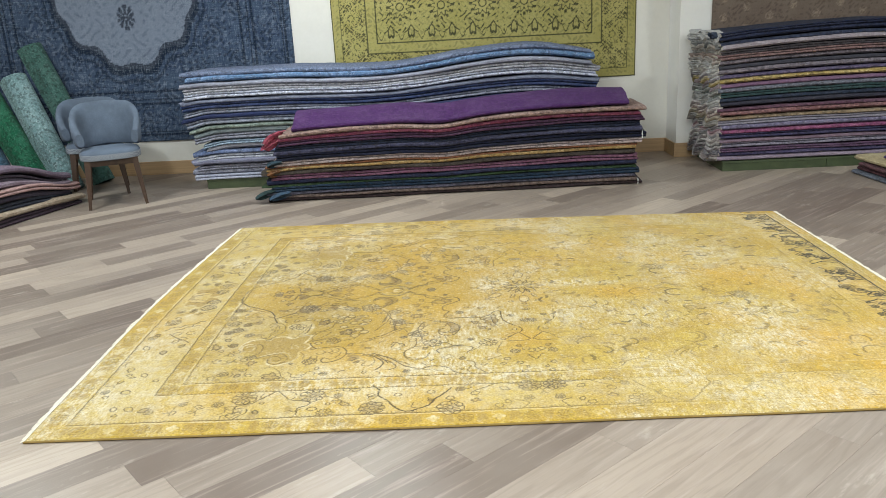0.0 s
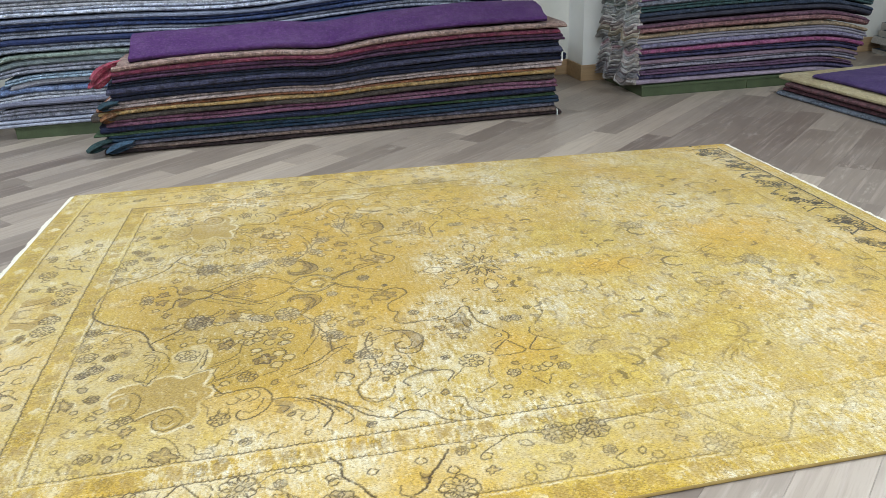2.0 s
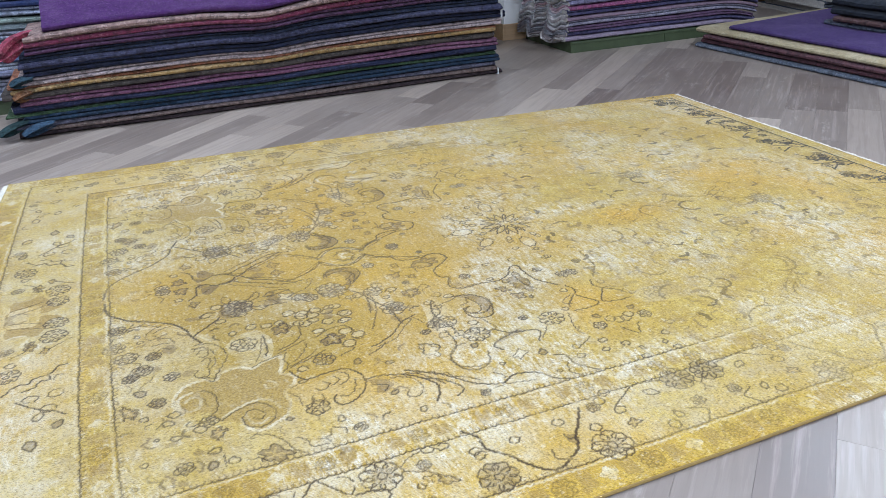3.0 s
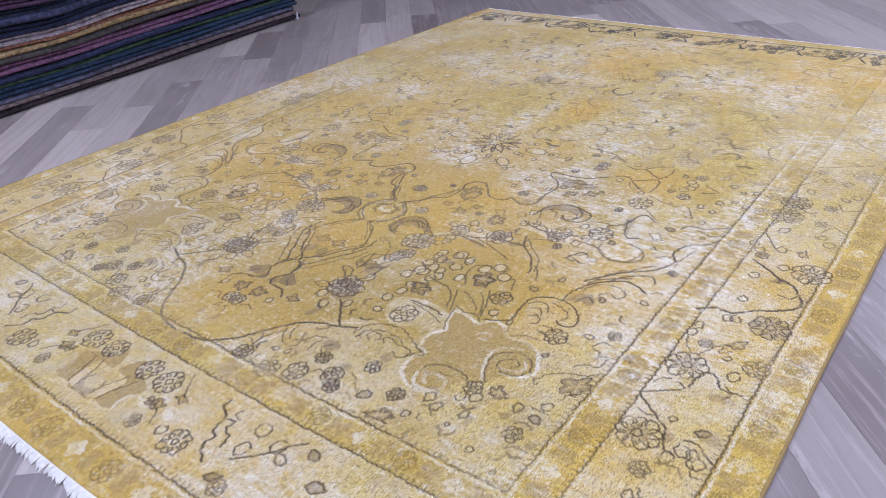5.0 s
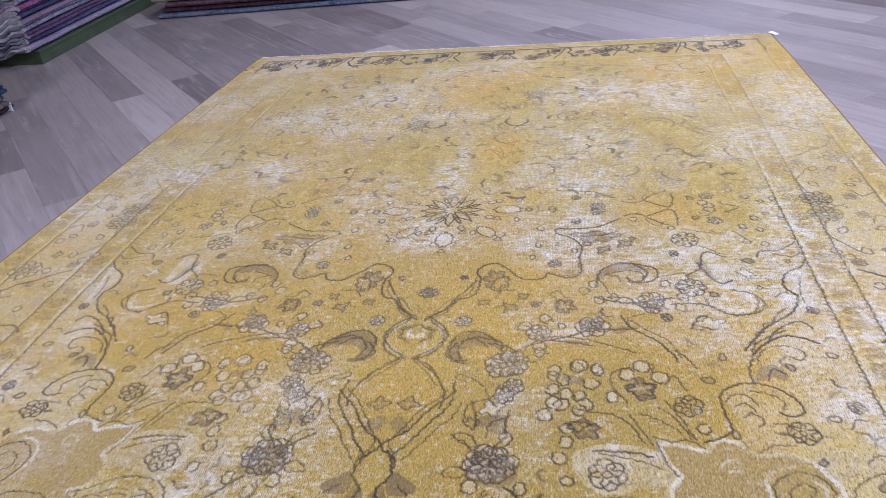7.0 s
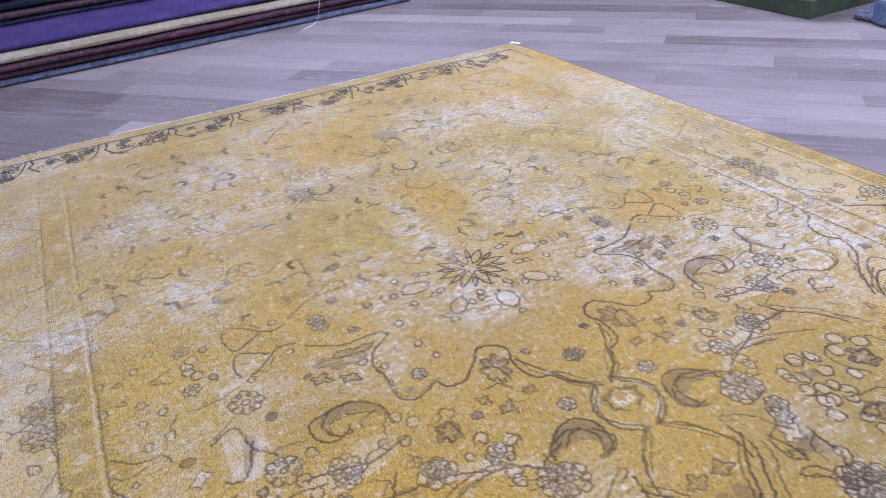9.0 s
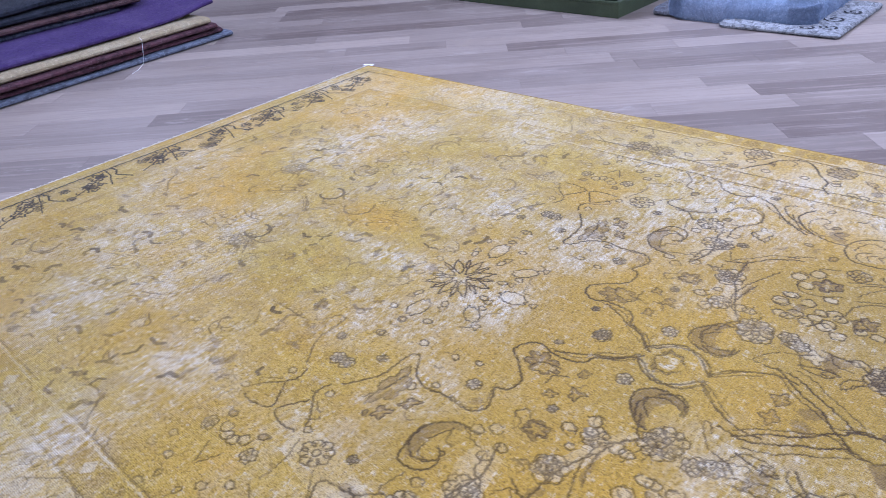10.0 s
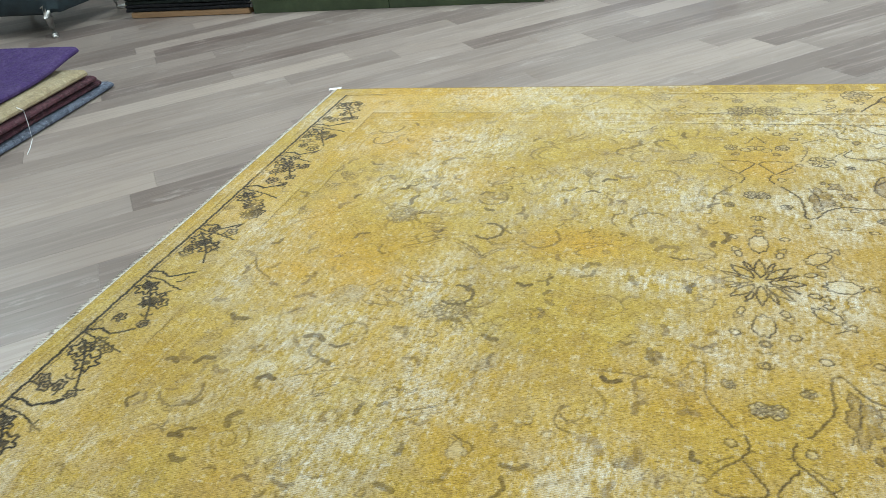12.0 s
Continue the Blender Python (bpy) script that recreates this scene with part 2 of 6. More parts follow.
# ---------------------------------------------------------------- folded carpets
def folded_rug(length, depth, t, colour, label, group, m, wave=None, front=None, seed=1.0, double=True, mat=None, back_rise=0.0, ragged=0.0, tag=False, n=44):
    """A carpet folded on itself, lying along local x with its fold at y = 0; wave(x) lifts it, front(x) pushes the fold."""
    wave = wave or (lambda x: 0.0)
    front = front or (lambda x: 0.0)
    bm = bmesh.new()
    half = t / 2
    lobes = ((0, half), (half, t)) if double else ((0, t),)
    rings = []
    for i in range(n + 1):
        s = i / n
        x = s * length
        dz = wave(x)
        th = 1 + 0.22 * wob(x, seed, 2.3) + 0.1 * wob(x, seed + 4, 6.0)
        sec = [(depth, back_rise), ]
        for k, (a, b) in enumerate(lobes):
            r = (b - a) / 2
            push = 0.012 * wob(x, seed + k * 3.3, 1.9) + (0.008 * k)
            for ang in np.linspace(-math.pi / 2, math.pi / 2, 6):
                sec.append((r * 2.0 * (1 - math.cos(ang)) + push, (a + r + r * math.sin(ang)) * th))
        sec.append((depth, t * th + back_rise))
        e = 0.010 * wob(s * 9, seed + 9, 1.0) if 0 < i < n else 0
        rings.append([(x, front(x) + d + e * 0.3, z + dz) for d, z in sec])
    if ragged:
        for r in (0, -1):
            rings[r] = [(p[0] + ragged * wob(p[1] * 9 + p[2] * 20, seed, 1.0), p[1], p[2]) for p in rings[r]]
    sweep(bm, rings, mi=0, cap_mi=1)
    ob = part("folded_carpet", bm, [mat or M_CLOTH, M_BACK], colour=colour, m=m)
    tagged(ob, label, "carpet", group)
    if tag:
        tb = boxed(-0.001, 0.002, -0.03, 0.03, -0.075, 0.0)
        part("price_tag", tb, M_TAG, ob, "white paper price tag", smooth=False, m=pose(length + 0.004, front(length) + 0.03, wave(length) + t * 0.5, 0, 0, 0))
    return ob


def place(x, y, z, heading):
    """Local x runs along the heading in degrees."""
    return pose(x, y, z, 0, 0, heading)


def edge_sheets(ob, depth, t, seed, colour, level, reach=0.03):
    """Carpet ends crowding out at the local x = 0 end in broad rolling folds, in the faded tone of the carpet's back."""
    grey = sum(colour) / 3
    for k in range(2):
        bm = bmesh.new()
        rings = []
        for i in range(49):
            y = 0.03 + (depth - 0.05) * i / 48
            ph = level * 3.2 + .35 * k
            zc = t * (0.25 + 0.5 * k) + 0.020 * math.sin(y * 23 + ph) + 0.008 * math.sin(y * 61 + 2.1 * ph)
            r = reach * (0.9 + 0.5 * math.sin(y * 26 + ph * 2.0 + 1.0) + 0.5 * wob(y, seed, 4.0) + .35 * math.sin(level * 17)) * min(1.0, .3 + i / 7)
            th = t * (.24 + .08 * wob(y, seed + k, 6.0))
            rings.append([(0.04, y, zc - th), (-r * 0.7, y, zc - th), (-r * .93, y, zc - th * .6), (-r, y, zc), (-r * 0.93, y, zc + th * .6), (-r * .7, y, zc + th), (0.04, y, zc + th)])
        sweep(bm, rings)
        f = .30 + .16 * math.sin(seed * 3.1 + k * 2)
        part("carpet_end", bm, M_PLAINCLOTH, ob, "pale frayed carpet end", colour=tuple(f + .5 * (c - .5 * grey) for c in colour))


def bell(x, c, w):
    return math.exp(-((x - c) / w) ** 2)


# back stack: blues, greys and sage
B_COL = [("slate blue-grey", (.17, .20, .25)), ("washed light blue", (.16, .27, .38)), ("silver grey", (.36, .34, .33)), ("warm beige", (.42, .38, .33)),
         ("chalk white", (.55, .53, .50)), ("mid grey", (.23, .23, .25)), ("dark navy", (.035, .055, .12)), ("dove grey", (.33, .32, .32)),
         ("navy blue", (.025, .035, .085)), ("light grey", (.38, .38, .38)), ("sage green patterned", (.27, .30, .20)), ("greenish grey", (.25, .27, .22)),
         ("mouse grey", (.30, .28, .27)), ("pale teal", (.34, .42, .42)), ("oatmeal", (.42, .38, .34)), ("faded denim blue", (.17, .22, .32)),
         ("ivory", (.50, .47, .42)), ("lilac grey", (.26, .24, .26)), ("taupe", (.29, .26, .25)), ("smoke grey", (.33, .31, .31)), ("pearl grey", (.47, .45, .44))]
B_X, B_Y, B_TOP = -2.47, 6.83, 1.06


def plinth(x0, x1, y0, y1, h, m=None):
    root = new("carpet_plinth")
    if m is not None:
        root.matrix_basis = m
    part("plinth_top", boxed(x0, x1, y0, y1, h - 0.018, h, bev=0.003), M_GREEN, root, smooth=False)
    n = max(2, round((x1 - x0) / 0.9))
    w = (x1 - x0) / n
    for i in range(n):
        part("front_board", boxed(x0 + i * w + 0.002, x0 + (i + 1) * w - 0.002, y0 + 0.004, y0 + 0.024, 0, h - 0.018, bev=0.002), M_GREEN, root, smooth=False)
    for x in (x0 + 0.004, x1 - 0.024):
        part("side_board", boxed(x, x + 0.02, y0 + 0.024, y1 - 0.004, 0, h - 0.018, bev=0.002), M_GREEN, root, smooth=False)
    return tagged(root, "low olive-green painted plinth under a carpet stack", "plinth", "carpet plinths")


plinth(-2.38, 1.12, 6.85, 7.66, 0.088)
rnd = random.Random(4)
nB = len(B_COL)
tB = (B_TOP - 0.088) / nB
for i, (cn, cc) in enumerate(reversed(B_COL)):
    z = 0.088 + i * tB
    thick = tB * (1.06 + 0.25 * math.sin(i * 2.4))
    lev = (z / B_TOP) ** 1.3
    x0 = B_X + rnd.uniform(-0.03, 0.05) + (0.1 if i in (6, 7) else 0) - 0.05 * bell(i, 15, 3)
    x1 = 1.20 + rnd.uniform(-0.02, 0.03) - 0.06 * (i > 17)
    folded_rug(x1 - x0, 0.78, thick, tuple(c * k for c, k in zip(cc, (0.72, 0.81, 1.1))), f"{cn} wool carpet folded in a tall stack", "carpets in the back stack", place(x0, B_Y + rnd.uniform(-0.012, 0.012) - 0.02 * bell(i, 12, 5), z, 0),
               wave=lambda x, a=x0, l=lev: l * (0.10 * bell(x + a, 0.5, 0.75) - 0.035 * bell(x + a, -0.75, 0.6) - 0.02 * bell(x + a, 1.2, 0.3)) + 0.012 * l * wob(x + a, 3, 1.1) - 0.05 * bell(x, -0.02, 0.14) * bell(i, 10, 7),
               seed=i * 1.37 + 2, double=rnd.random() < 0.35, mat=M_CLOTH if i % 3 else M_PLAINCLOTH, ragged=0.03)

# front stack: purple, reds, navy, mustard
P_COL = [("tan-edged brown", (.26, .18, .12), 1.0), ("crimson", (.17, .03, .055), .8), ("plum and navy", (.07, .028, .055), 1.1), ("dark teal navy", (.02, .03, .05), 1.1), ("slate-flecked navy", (.05, .055, .085), 1.0),
         ("inky navy", (.012, .017, .036), 1.3), ("cream beige", (.40, .34, .26), 1.1), ("rust orange", (.24, .09, .03), .5), ("mustard gold", (.30, .20, .05), .6), ("dark olive brown", (.07, .06, .04), 1.0),
         ("dusty rose", (.17, .07, .10), 1.2), ("dark navy blue", (.018, .024, .05), 1.0), ("emerald and lime", (.05, .10, .035), .6), ("petrol teal", (.012, .035, .055), 1.1), ("slate grey", (.11, .115, .13), .8), ("faded straw brown", (.16, .12, .08), .7), ("dark brown", (.05, .035, .03), .8)]
PL, PR, P_TOP = -1.66, 1.44, 0.60
tP = P_TOP / sum(c[2] for c in P_COL)


def p_wave(X, z):
    l = z / P_TOP
    return l * (0.018 * (X + 0.1) + 0.035 * bell(X, 0.9, 0.7) - 0.03 * bell(X, -0.18, 0.22) - 0.02 * bell(X, -1.6, 0.3)) + 0.01 * l * wob(X, 8, 1.3)


z = 0.0
for i, (cn, cc, th) in enumerate(reversed(P_COL)):
    x0 = PL + rnd.uniform(-0.03, 0.06) + 0.10 * (i > 9) + 0.06 * (i > 14)
    x1 = PR + rnd.uniform(-0.03, 0.03) + 0.02 * (i > 9)
    folded_rug(x1 - x0, 0.56, tP * th * 1.08, tuple(c * k for c, k in zip(cc, (0.92, 0.86, 1.15))), f"{cn} overdyed wool carpet folded in a low stack", "carpets in the front stack", place(x0, 6.165 + rnd.uniform(-0.012, 0.012), z, 0),
               wave=lambda x, a=x0, zz=z, s_=i: p_wave(x + a, zz) + 0.003 * math.sin(x * 5 + s_ * 2.3), front=lambda x, a=x0: 0.028 * (x + a - PL), seed=i * 2.11 + 40, double=th > 1.05,
               mat=M_CLOTH, ragged=0.02, tag=i in (12, 1))
    z += tP * th

# purple carpet heaped over the front stack
bm = bmesh.new()
rings = []
for i in range(61):
    s = i / 60
    X = -1.40 + s * 2.75
    z0 = P_TOP + 0.006 + p_wave(X, P_TOP)
    rise = 0.135 + 0.02 * wob(X, 21, 1.2) - 0.02 * s
    yf = 6.19 + 0.028 * (X - PL)
    sec = [(0.5, 0.0), (0.03, 0.0)]
    for ang in np.linspace(-math.pi / 2, math.pi * 0.40, 7):
        sec.append((0.022 - 0.03 * math.cos(ang), 0.02 + 0.02 * math.sin(ang)))
    dip = 0.03 * bell(X, -0.2, 0.2)
    sec += [(0.07, 0.052 - dip), (0.13, 0.088 - dip * 0.7), (0.20, rise - 0.01), (0.25, rise), (0.32, rise + 0.004), (0.5, rise - 0.015)]
    rings.append([(X, yf + d + 0.006 * wob(X, 17 + k * 0.05, 3), z0 + z) for k, (d, z) in enumerate(sec)])
sweep(bm, rings, mi=0, cap_mi=0)
tagged(part("folded_carpet", bm, [M_PLAINCLOTH, M_BACK], colour=(.060, .018, .105)), "deep purple overdyed carpet heaped on the front stack", "carpet", "carpets in the front stack")

# crimson corner hanging out of the front stack
bm = bmesh.new()
rings = []
for i in range(13):
    s = i / 12
    w = (0.03 + 0.045 * s) * (1 - 0.6 * s ** 6)
    c = Vector((-1.47 - 0.17 * s, 6.20 - 0.05 * s, 0.555 - 0.09 * s ** 1.4))
    rings.append([c + Vector((0.02 * math.sin(k * 1.1 + s * 2), 0.02 * math.cos(k * 1.7), (k / 7 - 0.5) * w * 2 + 0.012 * math.sin(k * 2.2))) for k in range(8)]
                 + [c + Vector((0.02 * math.sin(k * 1.1 + s * 2), 0.014 + 0.02 * math.cos(k * 1.7), (k / 7 - 0.5) * w * 2 + 0.012 * math.sin(k * 2.2))) for k in range(7, -1, -1)])
sweep(bm, rings)
tagged(part("carpet_corner", bm, [M_CLOTH], colour=(.26, .03, .07)), "crimson carpet corner drooping out of the front stack", "carpet")


def carpet_flap(x, y, z, dx, dz, colour, label):
    """A loose corner of a carpet sticking out of a stack."""
    fb = bmesh.new()
    rows = []
    for i in range(11):
        f = i / 10
        c = Vector((x - dx * f, y - 0.05 * f, z - dz * f ** 1.3))
        up = [Vector((0.01 * math.sin(k * 1.3 + f * 3), 0.03 * math.sin(k * 1.1 + 0.5), (k / 6 - 0.5) * (0.045 + 0.03 * f) * (1 - 0.75 * f ** 5))) for k in range(7)]
        rows.append([c + u for u in up] + [c + u + Vector((0, 0.012, 0)) for u in reversed(up)])
    sweep(fb, rows)
    return tagged(part("carpet_corner", fb, [M_CLOTH], colour=colour), label, "carpet")


carpet_flap(-1.58, 6.17, 0.09, 0.16, 0.045, (.02, .05, .055), "dark teal carpet corner sticking out of the front stack")
carpet_flap(-1.45, 6.155, 0.075, 0.17, 0.04, (.025, .06, .11), "petrol blue carpet corner touching the oak floor")
carpet_flap(-1.50, 6.18, 0.33, 0.12, 0.02, (.015, .04, .06), "dark blue carpet corner in the front stack")
carpet_flap(-1.52, 6.17, 0.255, 0.10, 0.02, (.20, .085, .03), "rust orange carpet corner in the front stack")

# right stack in front of the pier
R_COL = [("dark navy", (.012, .02, .045)), ("midnight blue", (.02, .03, .06)), ("ink blue", (.03, .045, .075)), ("sand beige", (.34, .29, .25)), ("dark umber", (.06, .05, .045)),
         ("rust and grey", (.22, .12, .09)), ("brown grey", (.17, .14, .13)), ("graphite", (.05, .05, .055)), ("clay grey", (.20, .17, .16)), ("dusky violet", (.11, .085, .14)),
         ("mustard yellow", (.48, .34, .06)), ("mauve", (.20, .10, .15)), ("speckled grey", (.16, .17, .17)), ("deep green", (.03, .075, .06)), ("petrol blue", (.025, .04, .06)),
         ("coal grey", (.04, .04, .05)), ("berry red", (.13, .05, .07)), ("terracotta rose", (.26, .11, .09)), ("ochre", (.30, .21, .09)), ("pebble grey", (.26, .24, .23)),
         ("lavender grey", (.17, .15, .20)), ("magenta striped", (.28, .05, .13)), ("indigo", (.05, .045, .10)), ("old rose", (.22, .14, .15)), ("stone grey", (.24, .22, .23)),
         ("plum", (.11, .05, .09)), ("blue violet", (.07, .06, .12)), ("pink grey", (.30, .23, .24))]
RX, RY, R_TOP = 2.215, 6.60, 1.165
plinth(2.235, 4.02, 6.585, 7.34, 0.085)
tR = (R_TOP - 0.085) / len(R_COL)
for i, (cn, cc) in enumerate(reversed(R_COL)):
    z = 0.085 + i * tR
    l = (z / R_TOP) ** 1.2
    x0 = RX - 0.05 * l + rnd.uniform(-0.012, 0.012)
    x1 = 4.02 + 0.13 * math.sin(min(1, l * 1.3) * 2.6) + rnd.uniform(-0.02, 0.02)
    r_ob = folded_rug(x1 - x0, 0.72, tR * (1.06 + 0.25 * math.sin(i * 2.7)), tuple(sum(cc) / 3 * 0.15 + c * 0.9 * k for c, k in zip(cc, (0.95, 0.95, 1.3))), f"{cn} wool carpet folded in the tallest stack", "carpets in the tall stack", place(x0, RY + rnd.uniform(-0.01, 0.01), z, 0),
                      wave=lambda x, ll=l: ll * (0.085 * (1 - math.exp(-x / 0.7)) - 0.03 * bell(x, 2.0, 0.5)) - 0.11 * max(0, x - 1.45) ** 2 * (1 - ll * 0.3) * 3, seed=i * 1.7 + 90,
                      double=rnd.random() < 0.35, mat=M_CLOTH if i % 4 else M_PLAINCLOTH, ragged=0.03)
    edge_sheets(r_ob, 0.72, tR, i * 2.3 + 5, cc, z, reach=0.05)
# rolled navy end on top of the tall stack
bm = bmesh.new()
for k, (cy, cr) in enumerate(((0.10, 0.035), (0.19, 0.045))):
    pts = []
    for i in range(30):
        a = i / 29 * 4.2 * math.pi
        r = cr * (0.25 + 0.75 * i / 29)
        pts.append((cy + r * math.cos(a), 0.05 + r * math.sin(a)))
    rings = [[(0.0, y, z), (0.0, y + 0.004, z + 0.004), (0.10, y + 0.004, z + 0.004), (0.10, y, z)] for y, z in pts]
    sweep(bm, rings)
tagged(part("carpet_end_roll", bm, [M_CLOTH], colour=(.03, .045, .08), m=pose(RX - 0.10, RY, R_TOP - 0.07)), "curled navy carpet end at the top of the tall stack", "carpet")

# long pile on the floor to the east: grey-blue, maroon, cream, purple
def east_rug(x, y0, y1, z, depth, t, colour, label, mat=None, wave=None, seed=1, double=False, rise=0.0):
    return folded_rug(y1 - y0, depth, t, tuple(c * 0.75 for c in colour), label, "carpets in the floor pile", place(x - 0.067 + (6.30 - y1) * 0.0735, y1, z, -85.8), wave=wave, seed=seed, double=double, mat=mat, ragged=0.02, back_rise=rise)


east_rug(3.27, 2.36, 6.30, 0.0, 1.5, 0.032, (.17, .20, .27), "blue-grey carpet lying folded on the oak floor", seed=201)
east_rug(3.29, 2.43, 6.27, 0.034, 1.5, 0.034, (.10, .035, .05), "dark maroon carpet folded in the floor pile", seed=203)
east_rug(3.28, 2.46, 6.23, 0.07, 1.5, 0.034, (.13, .05, .065), "faded maroon carpet folded in the floor pile", seed=207)
east_rug(3.30, 2.50, 6.34, 0.106, 1.5, 0.04, (.50, .41, .24), "cream wool carpet with a rounded fold", M_PLAINCLOTH, seed=209)
east_rug(3.40, 2.38, 6.10, 0.148, 1.4, 0.036, (.075, .04, .17), "violet overdyed carpet on the floor pile", M_PLAINCLOTH, seed=211, rise=0.03, wave=lambda x: 0.05 * bell(x, 3.75, 0.25))
east_rug(3.90, 2.80, 5.7, 0.19, 0.9, 0.035, (.14, .16, .22), "blue-grey carpet folded on the violet carpet", seed=212)
east_rug(3.86, 2.66, 5.6, 0.227, 0.9, 0.04, (.12, .06, .06), "brown-red carpet folded on the floor pile", seed=213)
east_rug(3.88, 2.60, 5.65, 0.268, 0.85, 0.12, (.025, .03, .045), "black-blue carpet folded on top of the floor pile", seed=214, double=True)


# ---------------------------------------------------------------- the golden carpet
class Weave:
    """A grid of knots; curves and shapes are drawn into its channels."""

    def __init__(self, hp, hq, step):
        self.hp, self.hq, self.step = hp, hq, step
        self.n, self.m = int(round(2 * hp / step)) + 1, int(round(2 * hq / step)) + 1
        self.p, self.q = np.meshgrid(np.linspace(-hp, hp, self.n), np.linspace(-hq, hq, self.m), indexing="ij")
        self.ch = {k: np.zeros((self.n, self.m), np.float32) for k in ("line", "pale", "dark", "ink", "olive", "warm")}
        self.copies = ((1, 1),)
        self.centre = 0.03

    def _all(self, pts):
        pts = np.asarray(pts, float)
        for a, b in self.copies:
            yield np.stack([self.centre + (pts[:, 0] - self.centre) * a, pts[:, 1] * b], 1)

    def stroke(self, pts, width=0.006, ch="line", amount=1.0):
        pts = np.asarray(pts, float)
        seg = np.hypot(*np.diff(pts, axis=0).T)
        d = np.concatenate([[0], np.cumsum(seg)])
        k = max(2, int(d[-1] / (self.step * 0.8)))
        s = np.linspace(0, d[-1], k)
        line = np.stack([np.interp(s, d, pts[:, 0]), np.interp(s, d, pts[:, 1])], 1)
        rad = width * (0.52 if ch == "ink" else 0.44)
        reach = int(math.ceil((rad + self.step) / self.step))
        arr = self.ch[ch]
        for c in self._all(line):
            x, y = c[:, 0].copy(), c[:, 1].copy()
            c[:, 0] += .0010 * np.sin(210 * x + 170 * y + 1.3) + .0013 * np.sin(430 * y - 260 * x) + .0011 * np.sin(61 * y + 33 * x)
            c[:, 1] += .0010 * np.sin(190 * y - 230 * x + .4) + .0013 * np.sin(390 * x + 310 * y) + .0011 * np.sin(57 * x - 41 * y)
            fi, fj = (c[:, 0] + self.hp) / self.step, (c[:, 1] + self.hq) / self.step
            bi, bj = np.round(fi).astype(int), np.round(fj).astype(int)
            for di in range(-reach, reach + 1):
                for dj in range(-reach, reach + 1):
                    i, j = bi + di, bj + dj
                    ok = (i >= 0) & (i < self.n) & (j >= 0) & (j < self.m)
                    dist = np.hypot(i - fi, j - fj) * self.step
                    v = np.clip((rad + self.step * 0.4 - dist) / (self.step * 0.75), 0, 1) * amount
                    np.maximum.at(arr, (i[ok], j[ok]), v[ok].astype(np.float32))

    def fill(self, poly, ch, amount=1.0):
        arr = self.ch[ch]
        for c in self._all(poly):
            i0, j0 = np.floor((c.min(0) + (self.hp, self.hq)) / self.step).astype(int)
            i1, j1 = np.ceil((c.max(0) + (self.hp, self.hq)) / self.step).astype(int) + 1
            i0, j0, i1, j1 = max(i0, 0), max(j0, 0), min(i1, self.n), min(j1, self.m)
            if i1 <= i0 or j1 <= j0:
                continue
            x, y = self.p[i0:i1, j0:j1], self.q[i0:i1, j0:j1]
            inside = np.zeros(x.shape, bool)
            for (ax, ay), (bx, by) in zip(c, np.roll(c, -1, 0)):
                if ay != by:
                    inside ^= ((ay > y) != (by > y)) & (x < (bx - ax) * (y - ay) / (by - ay) + ax)
            blk = arr[i0:i1, j0:j1]
            blk[inside] = np.maximum(blk[inside], amount)


def smooth_curve(pts, k=8, closed=False):
    pts = [Vector((*p, 0)) for p in pts]
    n = len(pts)
    out = []
    for i in range(n if closed else n - 1):
        if closed:
            a, b, c, d = (pts[(i + j) % n] for j in (-1, 0, 1, 2))
        else:
            a, b, c, d = (pts[min(max(i + j, 0), n - 1)] for j in (-1, 0, 1, 2))
        for s in range(k):
            t = s / k
            v = 0.5 * ((2 * b) + (c - a) * t + (2 * a - 5 * b + 4 * c - d) * t * t + (3 * b - a - 3 * c + d) * t ** 3)
            out.append((v.x, v.y))
    out.append(out[0] if closed else (pts[-1].x, pts[-1].y))
    return out


def jag(pts, amp, r):
    return [(x + r.uniform(-amp, amp), y + r.uniform(-amp, amp)) for x, y in pts]


def ring_pts(x, y, r, petals=0, depth=0.0, k=40, turn=0.0, squash=1.0):
    return [(x + r * (1 + depth * math.cos(petals * a)) * math.cos(a + turn), y + r * squash * (1 + depth * math.cos(petals * a)) * math.sin(a + turn)) for a in np.linspace(0, 2 * math.pi, k)]


def leaf(w, x, y, size, ang, ch="line", fill_ch=None, fat=0.34, amt=1.0):
    pts = []
    for s in np.linspace(0, 1, 9):
        pts.append((s, fat * math.sin(math.pi * s ** 0.8)))
    for s in np.linspace(1, 0, 9):
        pts.append((s, -fat * math.sin(math.pi * s ** 0.8)))
    c, sn = math.cos(ang), math.sin(ang)
    pts = [(x + size * (u * c - v * sn), y + size * (u * sn + v * c)) for u, v in pts]
    if fill_ch:
        w.fill(pts, fill_ch, 0.6 * amt)
    w.stroke(pts, 0.006, ch, amt)


HP, HQ = 1.88, 1.42
PA, PB, PC = 1.765, 1.51, 1.425
QA, QB, QC = 1.32, 1.113, 1.02
wv = Weave(HP, HQ, 0.0029)
rr = random.Random(11)
wv.copies = ((1, 1), (1, -1), (-1, 1), (-1, -1))


def ln(pts, width=.0043, amt=.95, ch="line"):
    """A drawn line through a few points."""
    wv.stroke(smooth_curve(pts, 7), width, ch, amt)


